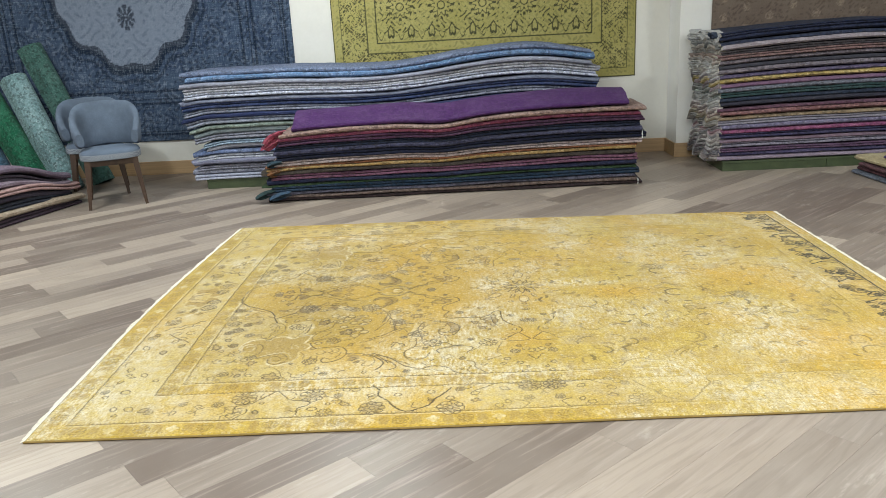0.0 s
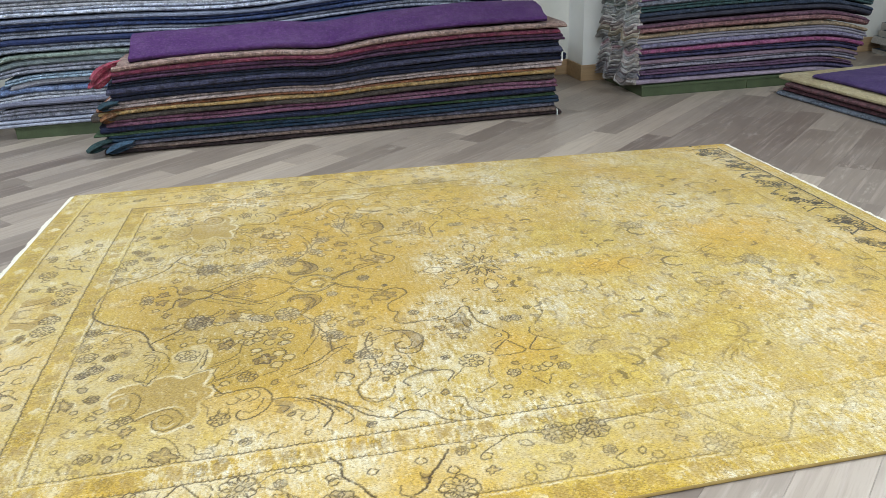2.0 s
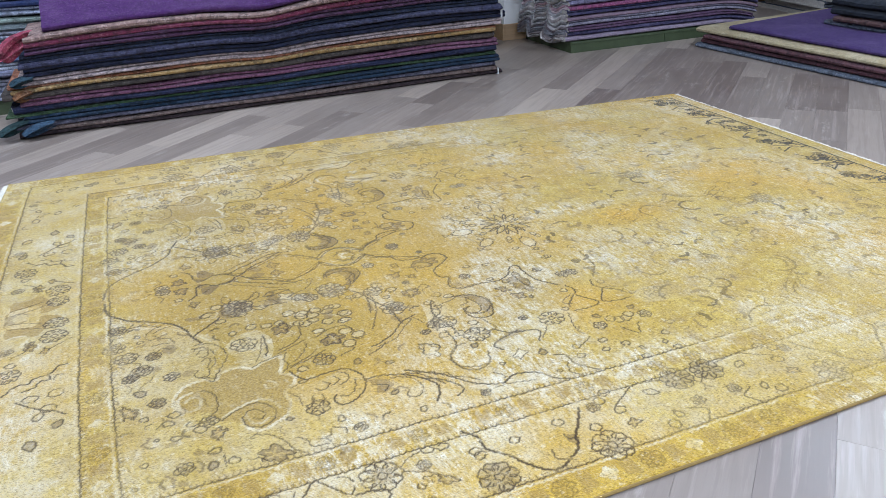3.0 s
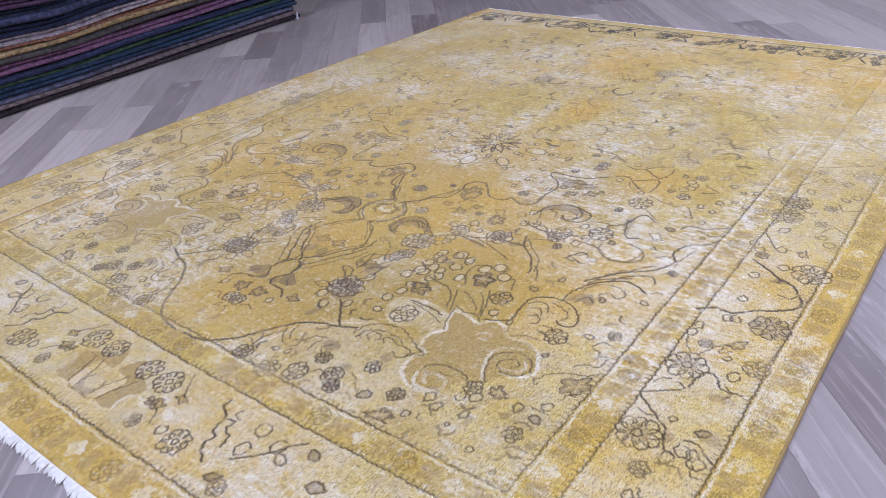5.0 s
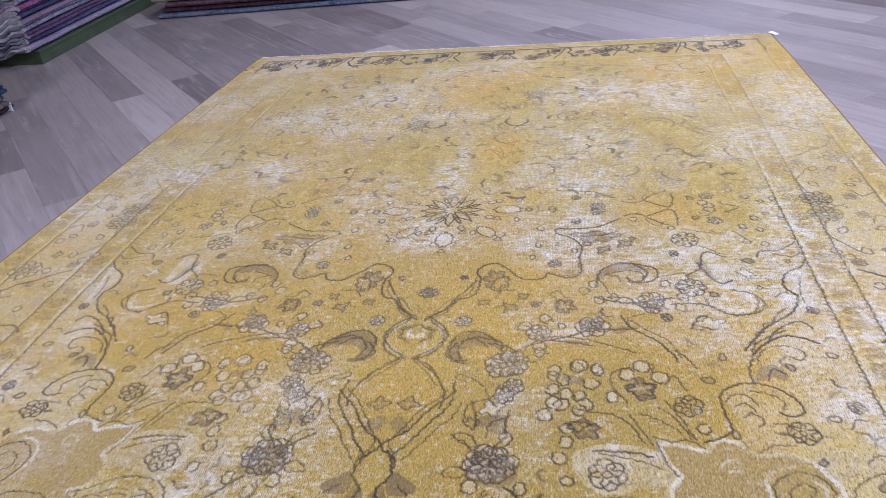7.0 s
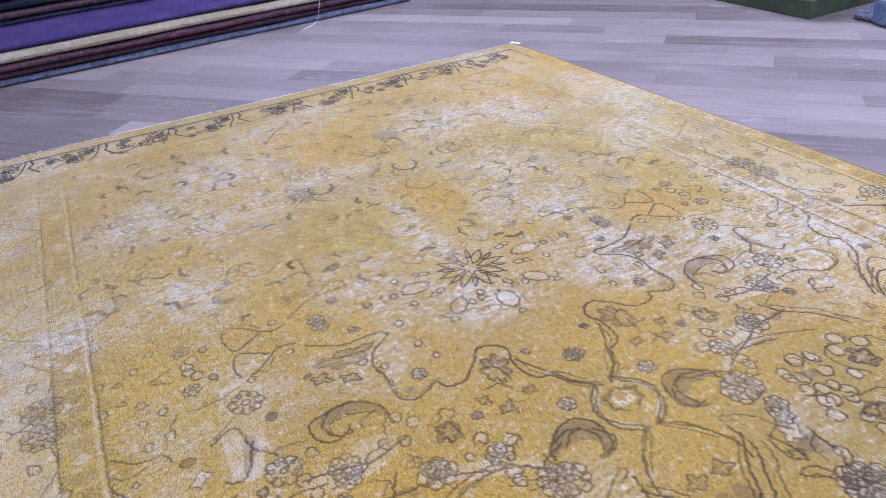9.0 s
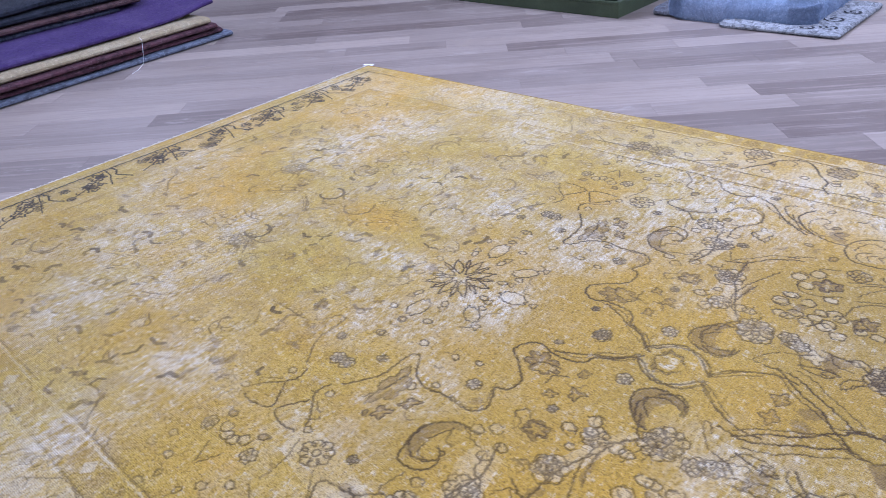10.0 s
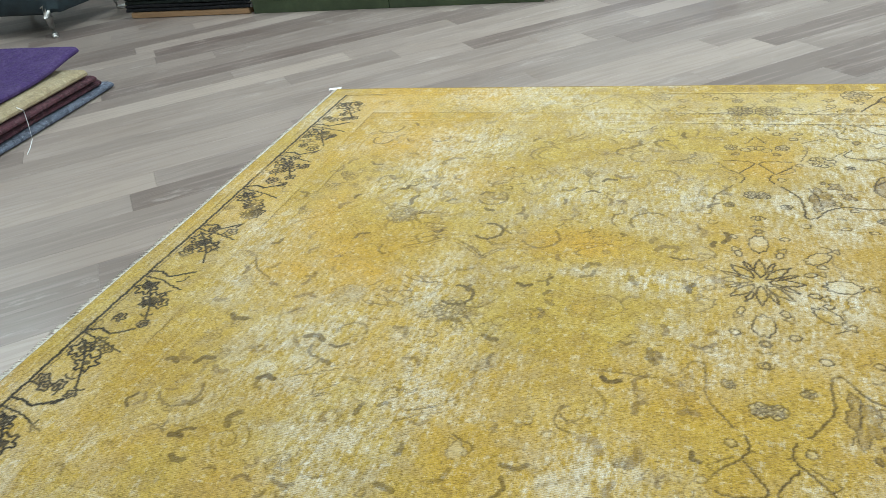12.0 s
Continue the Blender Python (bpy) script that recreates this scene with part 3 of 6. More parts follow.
def blob(ch, amt, pts, outlined=False):
    """A filled petal or leaf; an outlined one is cut into blocky petals with pale joints."""
    if not outlined:
        wv.fill(jag(smooth_curve(pts, 5, True), .003, rr), ch, amt)
        return
    n = len(pts)
    mx, my = (sum(v) / n for v in zip(*pts))
    cut = []
    for i, (x, y) in enumerate(pts):
        u, v = pts[(i + 1) % n]
        k = rr.uniform(.62, .8)
        cut += [(x, y), (.72 * x + .28 * u, .72 * y + .28 * v), (mx + k * ((x + u) / 2 - mx), my + k * ((y + v) / 2 - my)), (.28 * x + .72 * u, .28 * y + .72 * v)]
    cut = jag(cut, .002, rr)
    wv.fill(cut, ch, amt)
    wv.stroke(cut + cut[:1], .004, "line", .9)
    if ch == "dark":
        for x, y in pts:
            wv.stroke([(mx, my), (mx + .6 * (x - mx), my + .6 * (y - my))], .0045, "warm", .9)


def loop(x, y, r):
    """A small open petal, drawn as a hooked ring."""
    a, k = rr.uniform(0, 6.28), rr.uniform(.65, 1.0)
    wv.stroke([(x + r * math.cos(a + s) * (1 - .04 * s), y + k * r * math.sin(a + s) * (1 - .04 * s)) for s in np.linspace(0, 5.6, 18)], .005, "line", .95)
    wv.fill(ring_pts(x, y, r * .8, k=12, squash=k), "pale", .45)


def blossom(x, y, r, petals, fill_ch="pale", amt=.95):
    """A round blossom of separate petal loops about a ringed eye."""
    r *= .9
    a0 = rr.uniform(0, 6.28)
    wv.fill(ring_pts(x, y, r, petals, .12, turn=a0), fill_ch, .38 if fill_ch != "pale" else .6)
    pr = r * math.sin(math.pi / petals) * 1.02
    for i in range(petals):
        a = a0 + i * 2 * math.pi / petals
        cx, cy = x + (r - pr * .7) * math.cos(a), y + (r - pr * .7) * math.sin(a)
        k = rr.uniform(.85, 1.15)
        wv.stroke([(cx + pr * k * 1.1 * math.cos(a + t), cy + pr * k * math.sin(a + t)) for t in np.linspace(-2.3, 2.3, 11)], .005, "line", amt)
        if r > .04:
            wv.stroke([(x + r * .38 * math.cos(a), y + r * .38 * math.sin(a)), (x + r * .62 * math.cos(a), y + r * .62 * math.sin(a))], .004, "line", amt * .85)
    wv.stroke(ring_pts(x, y, r * .26, k=12), .005, "line", amt)
    if fill_ch == "pale" and r > .04:
        wv.fill(ring_pts(x, y, r * .55, k=14), "dark", .35)


# quarter outline of the field, for the paler corners
EDGE = [(-1.425, -.0), (-1.428, -.10), (-1.376, -.20), (-1.27, -.25), (-1.20, -.31), (-1.13, -.42), (-1.16, -.52), (-1.08, -.57), (-.954, -.567),
        (-.985, -.65), (-.94, -.74), (-.83, -.715), (-.78, -.74), (-.72, -.83), (-.65, -.87), (-.47, -.95), (-.40, -1.02)]
edge = smooth_curve(EDGE, 6)
spandrel = edge + [(-PC, -QC)]
wv.stroke([(x - 0.012, y - 0.010) for x, y in edge[:30]], 0.008, "pale", .9)
toothed = [(x + (0.013 if i % 4 < 2 else 0.003), y + (0.013 if i % 4 < 2 else 0.003)) for i, (x, y) in enumerate(smooth_curve(EDGE[1:5], 9))]
wv.stroke(toothed, 0.004, "pale", 0.9)

# centre star and its ring of small diamonds
for i in range(8):
    a = i * math.pi / 4
    if 0 <= a <= math.pi / 2 + 0.01:
        leaf(wv, wv.centre + 0.02 * math.cos(a), 0.02 * math.sin(a), 0.085, a, fat=0.16)
        leaf(wv, wv.centre + 0.05 * math.cos(a + .39), 0.05 * math.sin(a + .39), 0.05, a + .39, fat=0.12)
for a, d, z in ((0, .19, .085), (.72, .19, .075), (math.pi / 2, .185, .085), (.36, .13, .03), (1.2, .14, .03)):
    x, y = wv.centre - d * math.cos(a), d * math.sin(a)
    lobed = [(x + z * .5 * (1 + .14 * math.cos(9 * t)) * math.cos(t) * math.cos(a) + z * .3 * math.sin(t) * math.sin(a), y - z * .5 * (1 + .14 * math.cos(9 * t)) * math.cos(t) * math.sin(a) + z * .3 * math.sin(t) * math.cos(a)) for t in np.linspace(0, 6.28, 40)]
    wv.fill(lobed, "pale", .5)
    wv.stroke(lobed, .005, "line", .95)
    wv.stroke(ring_pts(x - z * .8 * math.cos(a), y + z * .8 * math.sin(a), .011, 3, .3, 12), .005, "line", .8)

# outline of the field with its toothed second line
ln(((-1.441, -.017), (-1.432, -.084), (-1.409, -.126), (-1.375, -.161), (-1.330, -.189), (-1.286, -.220), (-1.244, -.254), (-1.216, -.297), (-1.203, -.349), (-1.178, -.401)), 0.008)
ln(((-1.199, -.405), (-1.153, -.418), (-1.125, -.455), (-1.120, -.510), (-1.138, -.552), (-1.162, -.593), (-1.161, -.608)))
# curled leaves under the outline
ln(((-1.349, -.187), (-1.326, -.201), (-1.345, -.214), (-1.371, -.217), (-1.359, -.194)))
ln(((-1.372, -.230), (-1.371, -.217), (-1.324, -.222), (-1.289, -.244)))
ln(((-1.280, -.243), (-1.305, -.255), (-1.326, -.278), (-1.328, -.305), (-1.310, -.320), (-1.298, -.313), (-1.306, -.299)))
ln(((-1.256, -.261), (-1.283, -.266), (-1.306, -.284)))
ln(((-1.286, -.323), (-1.264, -.332), (-1.249, -.366)))
ln(((-1.312, -.359), (-1.287, -.352), (-1.265, -.361)))
ln(((-1.309, -.399), (-1.288, -.380), (-1.265, -.396)))
ln(((-1.209, -.424), (-1.181, -.427), (-1.159, -.449), (-1.152, -.474)))
ln(((-1.205, -.439), (-1.199, -.426), (-1.184, -.433)))
ln(((-1.199, -.461), (-1.185, -.443), (-1.166, -.453), (-1.174, -.480), (-1.194, -.480)))
ln(((-1.187, -.504), (-1.176, -.489), (-1.164, -.501), (-1.170, -.524), (-1.177, -.541)))
ln(((-1.204, -.545), (-1.217, -.564), (-1.207, -.580), (-1.184, -.584), (-1.174, -.563), (-1.175, -.547)))
ln(((-1.154, -.494), (-1.152, -.523), (-1.169, -.553)))
ln(((-1.205, -.586), (-1.180, -.596), (-1.159, -.605)))
blob("dark", 0.5, ((-1.227, -.529), (-1.209, -.547), (-1.230, -.563), (-1.246, -.547)))
blob("dark", 0.6, ((-1.267, -.369), (-1.248, -.395), (-1.263, -.423), (-1.286, -.407), (-1.284, -.386)))
blob("dark", 0.5, ((-1.307, -.470), (-1.296, -.494), (-1.312, -.499), (-1.320, -.482)))
blossom(-1.273, -0.545, 0.022, 6, "pale")
blossom(-1.387, -0.395, 0.03, 6, "pale")
blossom(-1.416, -0.325, 0.03, 6, "pale")
blossom(-1.405, -0.219, 0.026, 5, "dark")
blossom(-1.346, -0.479, 0.026, 5, "dark")
blossom(-1.319, -0.656, 0.02, 5, "dark")
blossom(-1.314, -0.415, 0.02, 5, "dark")
blossom(-1.378, -0.508, 0.02, 5, "dark")
ln(((-1.391, -.267), (-1.417, -.263), (-1.424, -.296)))
ln(((-1.397, -.333), (-1.388, -.307), (-1.370, -.310)))
ln(((-1.362, -.395), (-1.370, -.426), (-1.349, -.441), (-1.371, -.478)))
ln(((-1.321, -.479), (-1.323, -.532), (-1.355, -.562), (-1.378, -.589)), 0.004, amt=0.6)
ln(((-1.374, -.467), (-1.389, -.500), (-1.371, -.504)))
blob("dark", 0.7, ((-1.414, -.646), (-1.404, -.630), (-1.389, -.653), (-1.371, -.664), (-1.372, -.688), (-1.382, -.703), (-1.395, -.685), (-1.405, -.700), (-1.408, -.666)), True)
ln(((-1.411, -.615), (-1.387, -.635), (-1.365, -.661), (-1.362, -.696), (-1.363, -.719)), 0.005, amt=0.8, ch="pale")
# cartouche with volutes in the corner
blob("olive", 0.75, ((-.981, -.566), (-.980, -.612), (-.996, -.657), (-.968, -.679), (-.968, -.713), (-1.003, -.750), (-.998, -.808), (-1.021, -.852), (-1.071, -.881), (-1.115, -.860), (-1.145, -.819), (-1.197, -.791), (-1.199, -.755), (-1.246, -.739), (-1.277, -.701), (-1.279, -.653), (-1.248, -.613), (-1.198, -.600), (-1.165, -.616), (-1.143, -.591), (-1.110, -.580), (-1.065, -.603)))
ln(((-.981, -.566), (-.980, -.612), (-.996, -.659), (-.974, -.674), (-.963, -.698), (-.977, -.729), (-1.003, -.752), (-.998, -.808), (-1.021, -.852), (-1.071, -.881), (-1.100, -.879), (-1.123, -.850), (-1.129, -.815)), 0.012, amt=0.9, ch="pale")
ln(((-.981, -.566), (-1.022, -.579), (-1.061, -.603), (-1.088, -.581), (-1.119, -.579), (-1.150, -.593), (-1.165, -.618), (-1.194, -.601), (-1.236, -.606), (-1.269, -.636), (-1.280, -.678), (-1.277, -.707), (-1.263, -.738)), 0.012, amt=0.9, ch="pale")
ln(((-.973, -.561), (-1.027, -.578), (-1.061, -.596)))
ln(((-.960, -.641), (-.908, -.620), (-.848, -.594)))
ln(((-.959, -.559), (-.973, -.595), (-.964, -.628), (-.987, -.659)))
ln(((-1.161, -.595), (-1.170, -.619), (-1.186, -.602)), 0.004)
ln(((-1.176, -.803), (-1.138, -.778), (-1.087, -.764), (-1.055, -.781), (-1.040, -.818), (-1.054, -.852), (-1.084, -.868), (-1.117, -.851), (-1.125, -.816), (-1.106, -.792), (-1.081, -.798), (-1.069, -.820), (-1.083, -.838), (-1.102, -.826)))
ln(((-1.175, -.795), (-1.140, -.771), (-1.082, -.755), (-1.043, -.772), (-1.025, -.814)), 0.009, amt=0.8, ch="pale")
ln(((-1.115, -.801), (-1.114, -.816), (-1.107, -.840), (-1.088, -.854), (-1.065, -.842)), 0.009, amt=0.8, ch="pale")
ln(((-1.204, -.777), (-1.177, -.748), (-1.173, -.706), (-1.184, -.666), (-1.209, -.649)))
ln(((-1.230, -.647), (-1.261, -.658), (-1.270, -.691), (-1.257, -.724), (-1.232, -.730), (-1.213, -.710), (-1.214, -.682), (-1.235, -.671), (-1.248, -.686)), 0.011, amt=0.9, ch="pale")
ln(((-1.223, -.670), (-1.205, -.689), (-1.199, -.724)), 0.004, amt=0.7)
ln(((-1.037, -.680), (-1.017, -.693), (-1.015, -.713), (-1.040, -.716), (-1.044, -.695)), 0.009, amt=0.6, ch="pale")
blossom(-1.205, -0.793, 0.022, 5, "pale")
blob("dark", 0.8, ((-1.184, -.823), (-1.165, -.842), (-1.180, -.863), (-1.197, -.879), (-1.208, -.858), (-1.205, -.834)), True)
loop(-1.227, -0.817, 0.018)
loop(-1.241, -0.785, 0.018)
blob("pale", 1, ((-1.252, -.774), (-1.236, -.801), (-1.266, -.813), (-1.274, -.789)))
# large acanthus scrolls at the corner
ln(((-.969, -.658), (-.957, -.689), (-.935, -.718), (-.877, -.709), (-.825, -.712), (-.796, -.745), (-.790, -.786), (-.803, -.832), (-.843, -.864), (-.877, -.867), (-.890, -.843), (-.880, -.821)), 0.006)
ln(((-.851, -.716), (-.828, -.738), (-.832, -.768), (-.857, -.782)))
ln(((-.814, -.772), (-.822, -.808), (-.846, -.835), (-.871, -.829)))
ln(((-.865, -.734), (-.854, -.759), (-.879, -.774)))
ln(((-.898, -.745), (-.881, -.766), (-.903, -.785), (-.921, -.769)))
ln(((-.913, -.801), (-.914, -.828), (-.937, -.827), (-.938, -.807)))
ln(((-.790, -.786), (-.743, -.787), (-.697, -.802), (-.657, -.831), (-.621, -.883), (-.625, -.924), (-.647, -.956)), 0.007)
ln(((-.722, -.807), (-.691, -.817), (-.663, -.849), (-.659, -.889), (-.679, -.915), (-.708, -.906), (-.696, -.881)))
ln(((-.710, -.795), (-.655, -.816), (-.626, -.851), (-.599, -.894)), 0.005)
blob("dark", 0.6, ((-.788, -.793), (-.742, -.804), (-.725, -.837), (-.752, -.863), (-.779, -.857), (-.768, -.824)))
ln(((-.781, -.820), (-.740, -.833), (-.754, -.857)), 0.005)
blossom(-0.937, -0.853, 0.03, 6, "warm")
blossom(-0.866, -0.64, 0.03, 6, "warm")
loop(-0.932, -0.661, 0.016)
ln(((-.996, -.755), (-.975, -.789), (-.971, -.828)), 0.004)
ln(((-.940, -.801), (-.945, -.822)))
ln(((-.170, -.892), (-.117, -.859)), 0.004)
ln(((-1.107, -.895), (-1.072, -.912), (-1.048, -.943), (-1.032, -.988), (-1.010, -1.009)))
ln(((-1.098, -.887), (-1.121, -.900), (-1.114, -.906)))
blob("dark", 0.65, ((-1.071, -.947), (-1.028, -1.000), (-1.061, -1.016), (-1.111, -1.000), (-1.113, -.960)), True)
ln(((-1.013, -.949), (-.994, -.970), (-.991, -.994), (-.949, -1.000)))
ln(((-.922, -.947), (-.896, -.962), (-.894, -.986)))
ln(((-1.189, -.934), (-1.191, -.957), (-1.193, -.980)))
loop(-1.172, -0.965, 0.016)
ln(((-1.134, -.981), (-1.115, -.984), (-1.102, -.999)))
blob("dark", 0.5, ((-1.243, -.889), (-1.231, -.915), (-1.252, -.914), (-1.257, -.895)))
blob("dark", 0.6, ((-1.291, -.986), (-1.281, -1.005), (-1.300, -1.006), (-1.306, -.990)))
blob("dark", 0.5, ((-1.284, -.832), (-1.294, -.851), (-1.316, -.851), (-1.312, -.839)))
blob("dark", 0.5, ((-.925, -1.028), (-.895, -1.043), (-.934, -1.053)))
# spray of loops and palmettes before the corner
loop(-0.823, -0.351, 0.02)
loop(-0.779, -0.354, 0.02)
loop(-0.746, -0.405, 0.02)
loop(-0.75, -0.45, 0.02)
loop(-0.871, -0.372, 0.02)
loop(-0.843, -0.481, 0.02)
loop(-0.842, -0.413, 0.02)
loop(-0.888, -0.411, 0.02)
loop(-1.028, -0.373, 0.018)
loop(-0.983, -0.383, 0.018)
loop(-0.945, -0.384, 0.018)
blob("dark", 0.85, ((-.933, -.384), (-.911, -.421), (-.934, -.454), (-.970, -.449), (-.971, -.408)), True)
blob("dark", 0.9, ((-.809, -.510), (-.774, -.542), (-.805, -.577), (-.845, -.574), (-.854, -.539)), True)
ln(((-.861, -.514), (-.803, -.481), (-.760, -.489), (-.745, -.524)))
ln(((-.767, -.568), (-.737, -.577), (-.718, -.563)))
ln(((-.800, -.597), (-.768, -.618), (-.815, -.640)))
blossom(-1.064, -0.464, 0.036, 6, "pale")
loop(-1.086, -0.385, 0.015)
ln(((-1.004, -.438), (-1.005, -.476), (-1.004, -.520), (-1.018, -.554)), 0.006)
ln(((-1.012, -.449), (-1.022, -.513), (-1.046, -.572)), 0.004)
ln(((-.895, -.430), (-.896, -.478), (-.924, -.511), (-.976, -.539)))
ln(((-.898, -.517), (-.983, -.556)), 0.004)
ln(((-.893, -.538), (-.908, -.573), (-.945, -.615)))
ln(((-.870, -.575), (-.910, -.610), (-.962, -.635)))
blob("pale", 0.5, ((-1.027, -.395), (-.984, -.467), (-1.004, -.563), (-1.076, -.576), (-1.107, -.504), (-1.106, -.432)))
ln(((-.681, -.631), (-.704, -.653), (-.741, -.671)), 0.005)
# large blossom of the pendant side and its leaves
blossom(-1.049, -0.225, 0.048, 8, "pale")
blob("dark", 0.5, ((-1.083, -.188), (-1.017, -.208), (-1.036, -.275), (-1.090, -.288), (-1.113, -.246)))
ln(((-.983, -.146), (-.999, -.181), (-1.053, -.211)))
ln(((-.977, -.218), (-.937, -.222), (-.914, -.260)))
ln(((-1.117, -.232), (-1.141, -.223), (-1.175, -.258)))
blob("dark", 0.6, ((-1.197, -.255), (-1.215, -.228), (-1.177, -.236), (-1.156, -.247)))
ln(((-1.107, -.266), (-1.158, -.317), (-1.194, -.351)), 0.007)
loop(-1.147, -0.242, 0.02)
loop(-1.114, -0.199, 0.02)
loop(-1.046, -0.28, 0.02)
loop(-1.11, -0.298, 0.02)
ln(((-.939, -.164), (-.883, -.168), (-.857, -.215), (-.809, -.234)))
blob("dark", 0.6, ((-.946, -.185), (-.913, -.210), (-.914, -.260), (-.946, -.235)))
blossom(-0.849, -0.245, 0.024, 6, "pale")
# stem in the point of the field
blob("dark", 0.85, ((-1.206, -.012), (-1.180, -.019), (-1.196, -.064), (-1.222, -.050), (-1.230, -.022)), True)
blossom(-1.261, -0.012, 0.022, 5, "pale")
blob("dark", 0.7, ((-1.145, -.041), (-1.117, -.026), (-1.131, -.010), (-1.151, -.010)))
blob("dark", 0.8, ((-1.135, -.038), (-1.085, -.047), (-1.119, -.095), (-1.141, -.076)))
blob("dark", 0.8, ((-1.179, -.126), (-1.153, -.142), (-1.177, -.173), (-1.194, -.152)), True)
ln(((-1.188, -.113), (-1.163, -.088), (-1.155, -.033), (-1.129, -.017), (-1.087, -.040), (-1.029, -.019)), 0.007)
ln(((-1.139, -.083), (-1.117, -.060)))
loop(-1.047, -0.249, 0.016)
ln(((-1.317, -.026), (-1.297, -.012), (-1.307, -.008)))
blob("dark", 0.45, ((-1.353, -.020), (-1.332, -.027), (-1.342, -.040), (-1.362, -.035)))
ln(((-1.277, -.042), (-1.261, -.062), (-1.274, -.088)), 0.004)
loop(-1.216, -0.095, 0.013)
ln(((-1.084, -.139), (-1.062, -.159), (-1.070, -.189), (-1.090, -.176), (-1.084, -.139)), 0.004)
# pendant oval with its toothed double line
ln(((-.841, -.135), (-.904, -.083), (-.966, -.047), (-1.008, -.001), (-1.050, -.036), (-1.074, -.040)), 0.006)
ln(((-.837, -.118), (-.913, -.059), (-.963, -.035), (-1.004, -.016), (-1.049, -.040)), 0.004)
ln(((-1.040, -.026), (-1.006, -.056), (-.960, -.080), (-.911, -.113), (-.864, -.131), (-.807, -.126)), 0.006)
ln(((-1.051, -.051), (-1.013, -.078), (-.968, -.103), (-.927, -.135), (-.873, -.153)), 0.004)
blob("dark", 0.5, ((-.953, -.004), (-.921, -.020), (-.955, -.050), (-.977, -.038)))
blob("dark", 0.55, ((-.882, -.005), (-.859, -.037), (-.887, -.063), (-.904, -.031)), True)
# lobed medallion
ln(((-.040, -.533), (-.089, -.460), (-.096, -.401), (-.099, -.347), (-.125, -.346), (-.156, -.392), (-.205, -.417), (-.259, -.411), (-.316, -.414), (-.353, -.410), (-.372, -.384), (-.361, -.349), (-.350, -.321), (-.376, -.306), (-.381, -.264), (-.362, -.238), (-.323, -.203), (-.297, -.176), (-.307, -.142), (-.340, -.121), (-.381, -.136), (-.432, -.133), (-.467, -.117), (-.477, -.085), (-.511, -.069), (-.540, -.043), (-.571, -.010)), 0.007)
ln(((-.276, -.403), (-.339, -.407), (-.362, -.379), (-.348, -.338), (-.343, -.310)), 0.004, amt=0.8)
ln(((-.369, -.124), (-.423, -.119), (-.458, -.103), (-.476, -.068), (-.534, -.031)), 0.004, amt=0.8)
blob("dark", 0.75, ((-.340, -.197), (-.335, -.159), (-.376, -.144), (-.418, -.155), (-.440, -.193), (-.414, -.215), (-.377, -.216)), True)
blob("dark", 0.8, ((-.450, -.273), (-.451, -.245), (-.479, -.249), (-.472, -.272)), True)
blob("dark", 0.8, ((-.499, -.244), (-.492, -.210), (-.540, -.215), (-.522, -.229), (-.522, -.251)), True)
blob("dark", 0.8, ((-.478, -.171), (-.479, -.141), (-.505, -.143), (-.500, -.171)), True)
ln(((-.368, -.210), (-.375, -.183), (-.407, -.172), (-.434, -.173)), 0.005)
ln(((-.434, -.237), (-.433, -.203), (-.467, -.187)), 0.005)
blob("warm", 0.7, ((-.381, -.210), (-.391, -.177), (-.424, -.175), (-.412, -.206)))
blob("dark", 0.6, ((-.134, -.542), (-.111, -.468), (-.127, -.379), (-.181, -.433), (-.178, -.494)), True)
blob("dark", 0.85, ((-.172, -.567), (-.169, -.527), (-.210, -.521), (-.200, -.560)), True)
blob("dark", 0.85, ((-.198, -.502), (-.211, -.463), (-.242, -.462), (-.227, -.499)), True)
ln(((-.116, -.530), (-.136, -.478), (-.143, -.420)), 0.005)
blossom(-0.299, -0.34, 0.018, 6, "pale")
blob("dark", 0.5, ((-.330, -.392), (-.336, -.366), (-.359, -.373), (-.348, -.394)))
loop(-0.227, -0.396, 0.012)
loop(-0.262, -0.275, 0.012)
blossom(0.014, -0.472, 0.022, 6, "pale")
blossom(-0.445, -0.004, 0.022, 6, "pale")
blob("dark", 0.45, ((-.497, -.019), (-.507, -.014), (-.538, -.006), (-.518, -.019)))
loop(-0.094, -0.296, 0.014)
loop(-0.184, -0.436, 0.014)
loop(0.025, -0.329, 0.014)
loop(-0.035, -0.218, 0.014)
loop(-0.119, -0.085, 0.014)
ln(((-.125, -.187), (-.149, -.175), (-.138, -.160)))
ln(((-.160, -.069), (-.166, -.038), (-.192, -.037)), 0.004, amt=0.7)
ln(((-.150, -.150), (-.149, -.098), (-.175, -.079)), 0.005, amt=0.5)
# hooked leaves round the medallion
ln(((-.416, -.454), (-.393, -.457), (-.353, -.460), (-.311, -.490), (-.296, -.540), (-.304, -.583), (-.324, -.617), (-.364, -.618), (-.390, -.595), (-.391, -.563), (-.374, -.541)), 0.006)
ln(((-.356, -.479), (-.336, -.528), (-.336, -.566), (-.351, -.582), (-.373, -.582)), 0.005)
blob("dark", 0.6, ((-.388, -.455), (-.351, -.463), (-.313, -.491), (-.298, -.540), (-.307, -.582), (-.331, -.606), (-.333, -.581), (-.330, -.553), (-.338, -.502), (-.363, -.478)))
ln(((-.694, -.225), (-.667, -.224), (-.642, -.200), (-.620, -.164), (-.620, -.127), (-.650, -.098), (-.695, -.095), (-.729, -.114), (-.730, -.144)), 0.007)
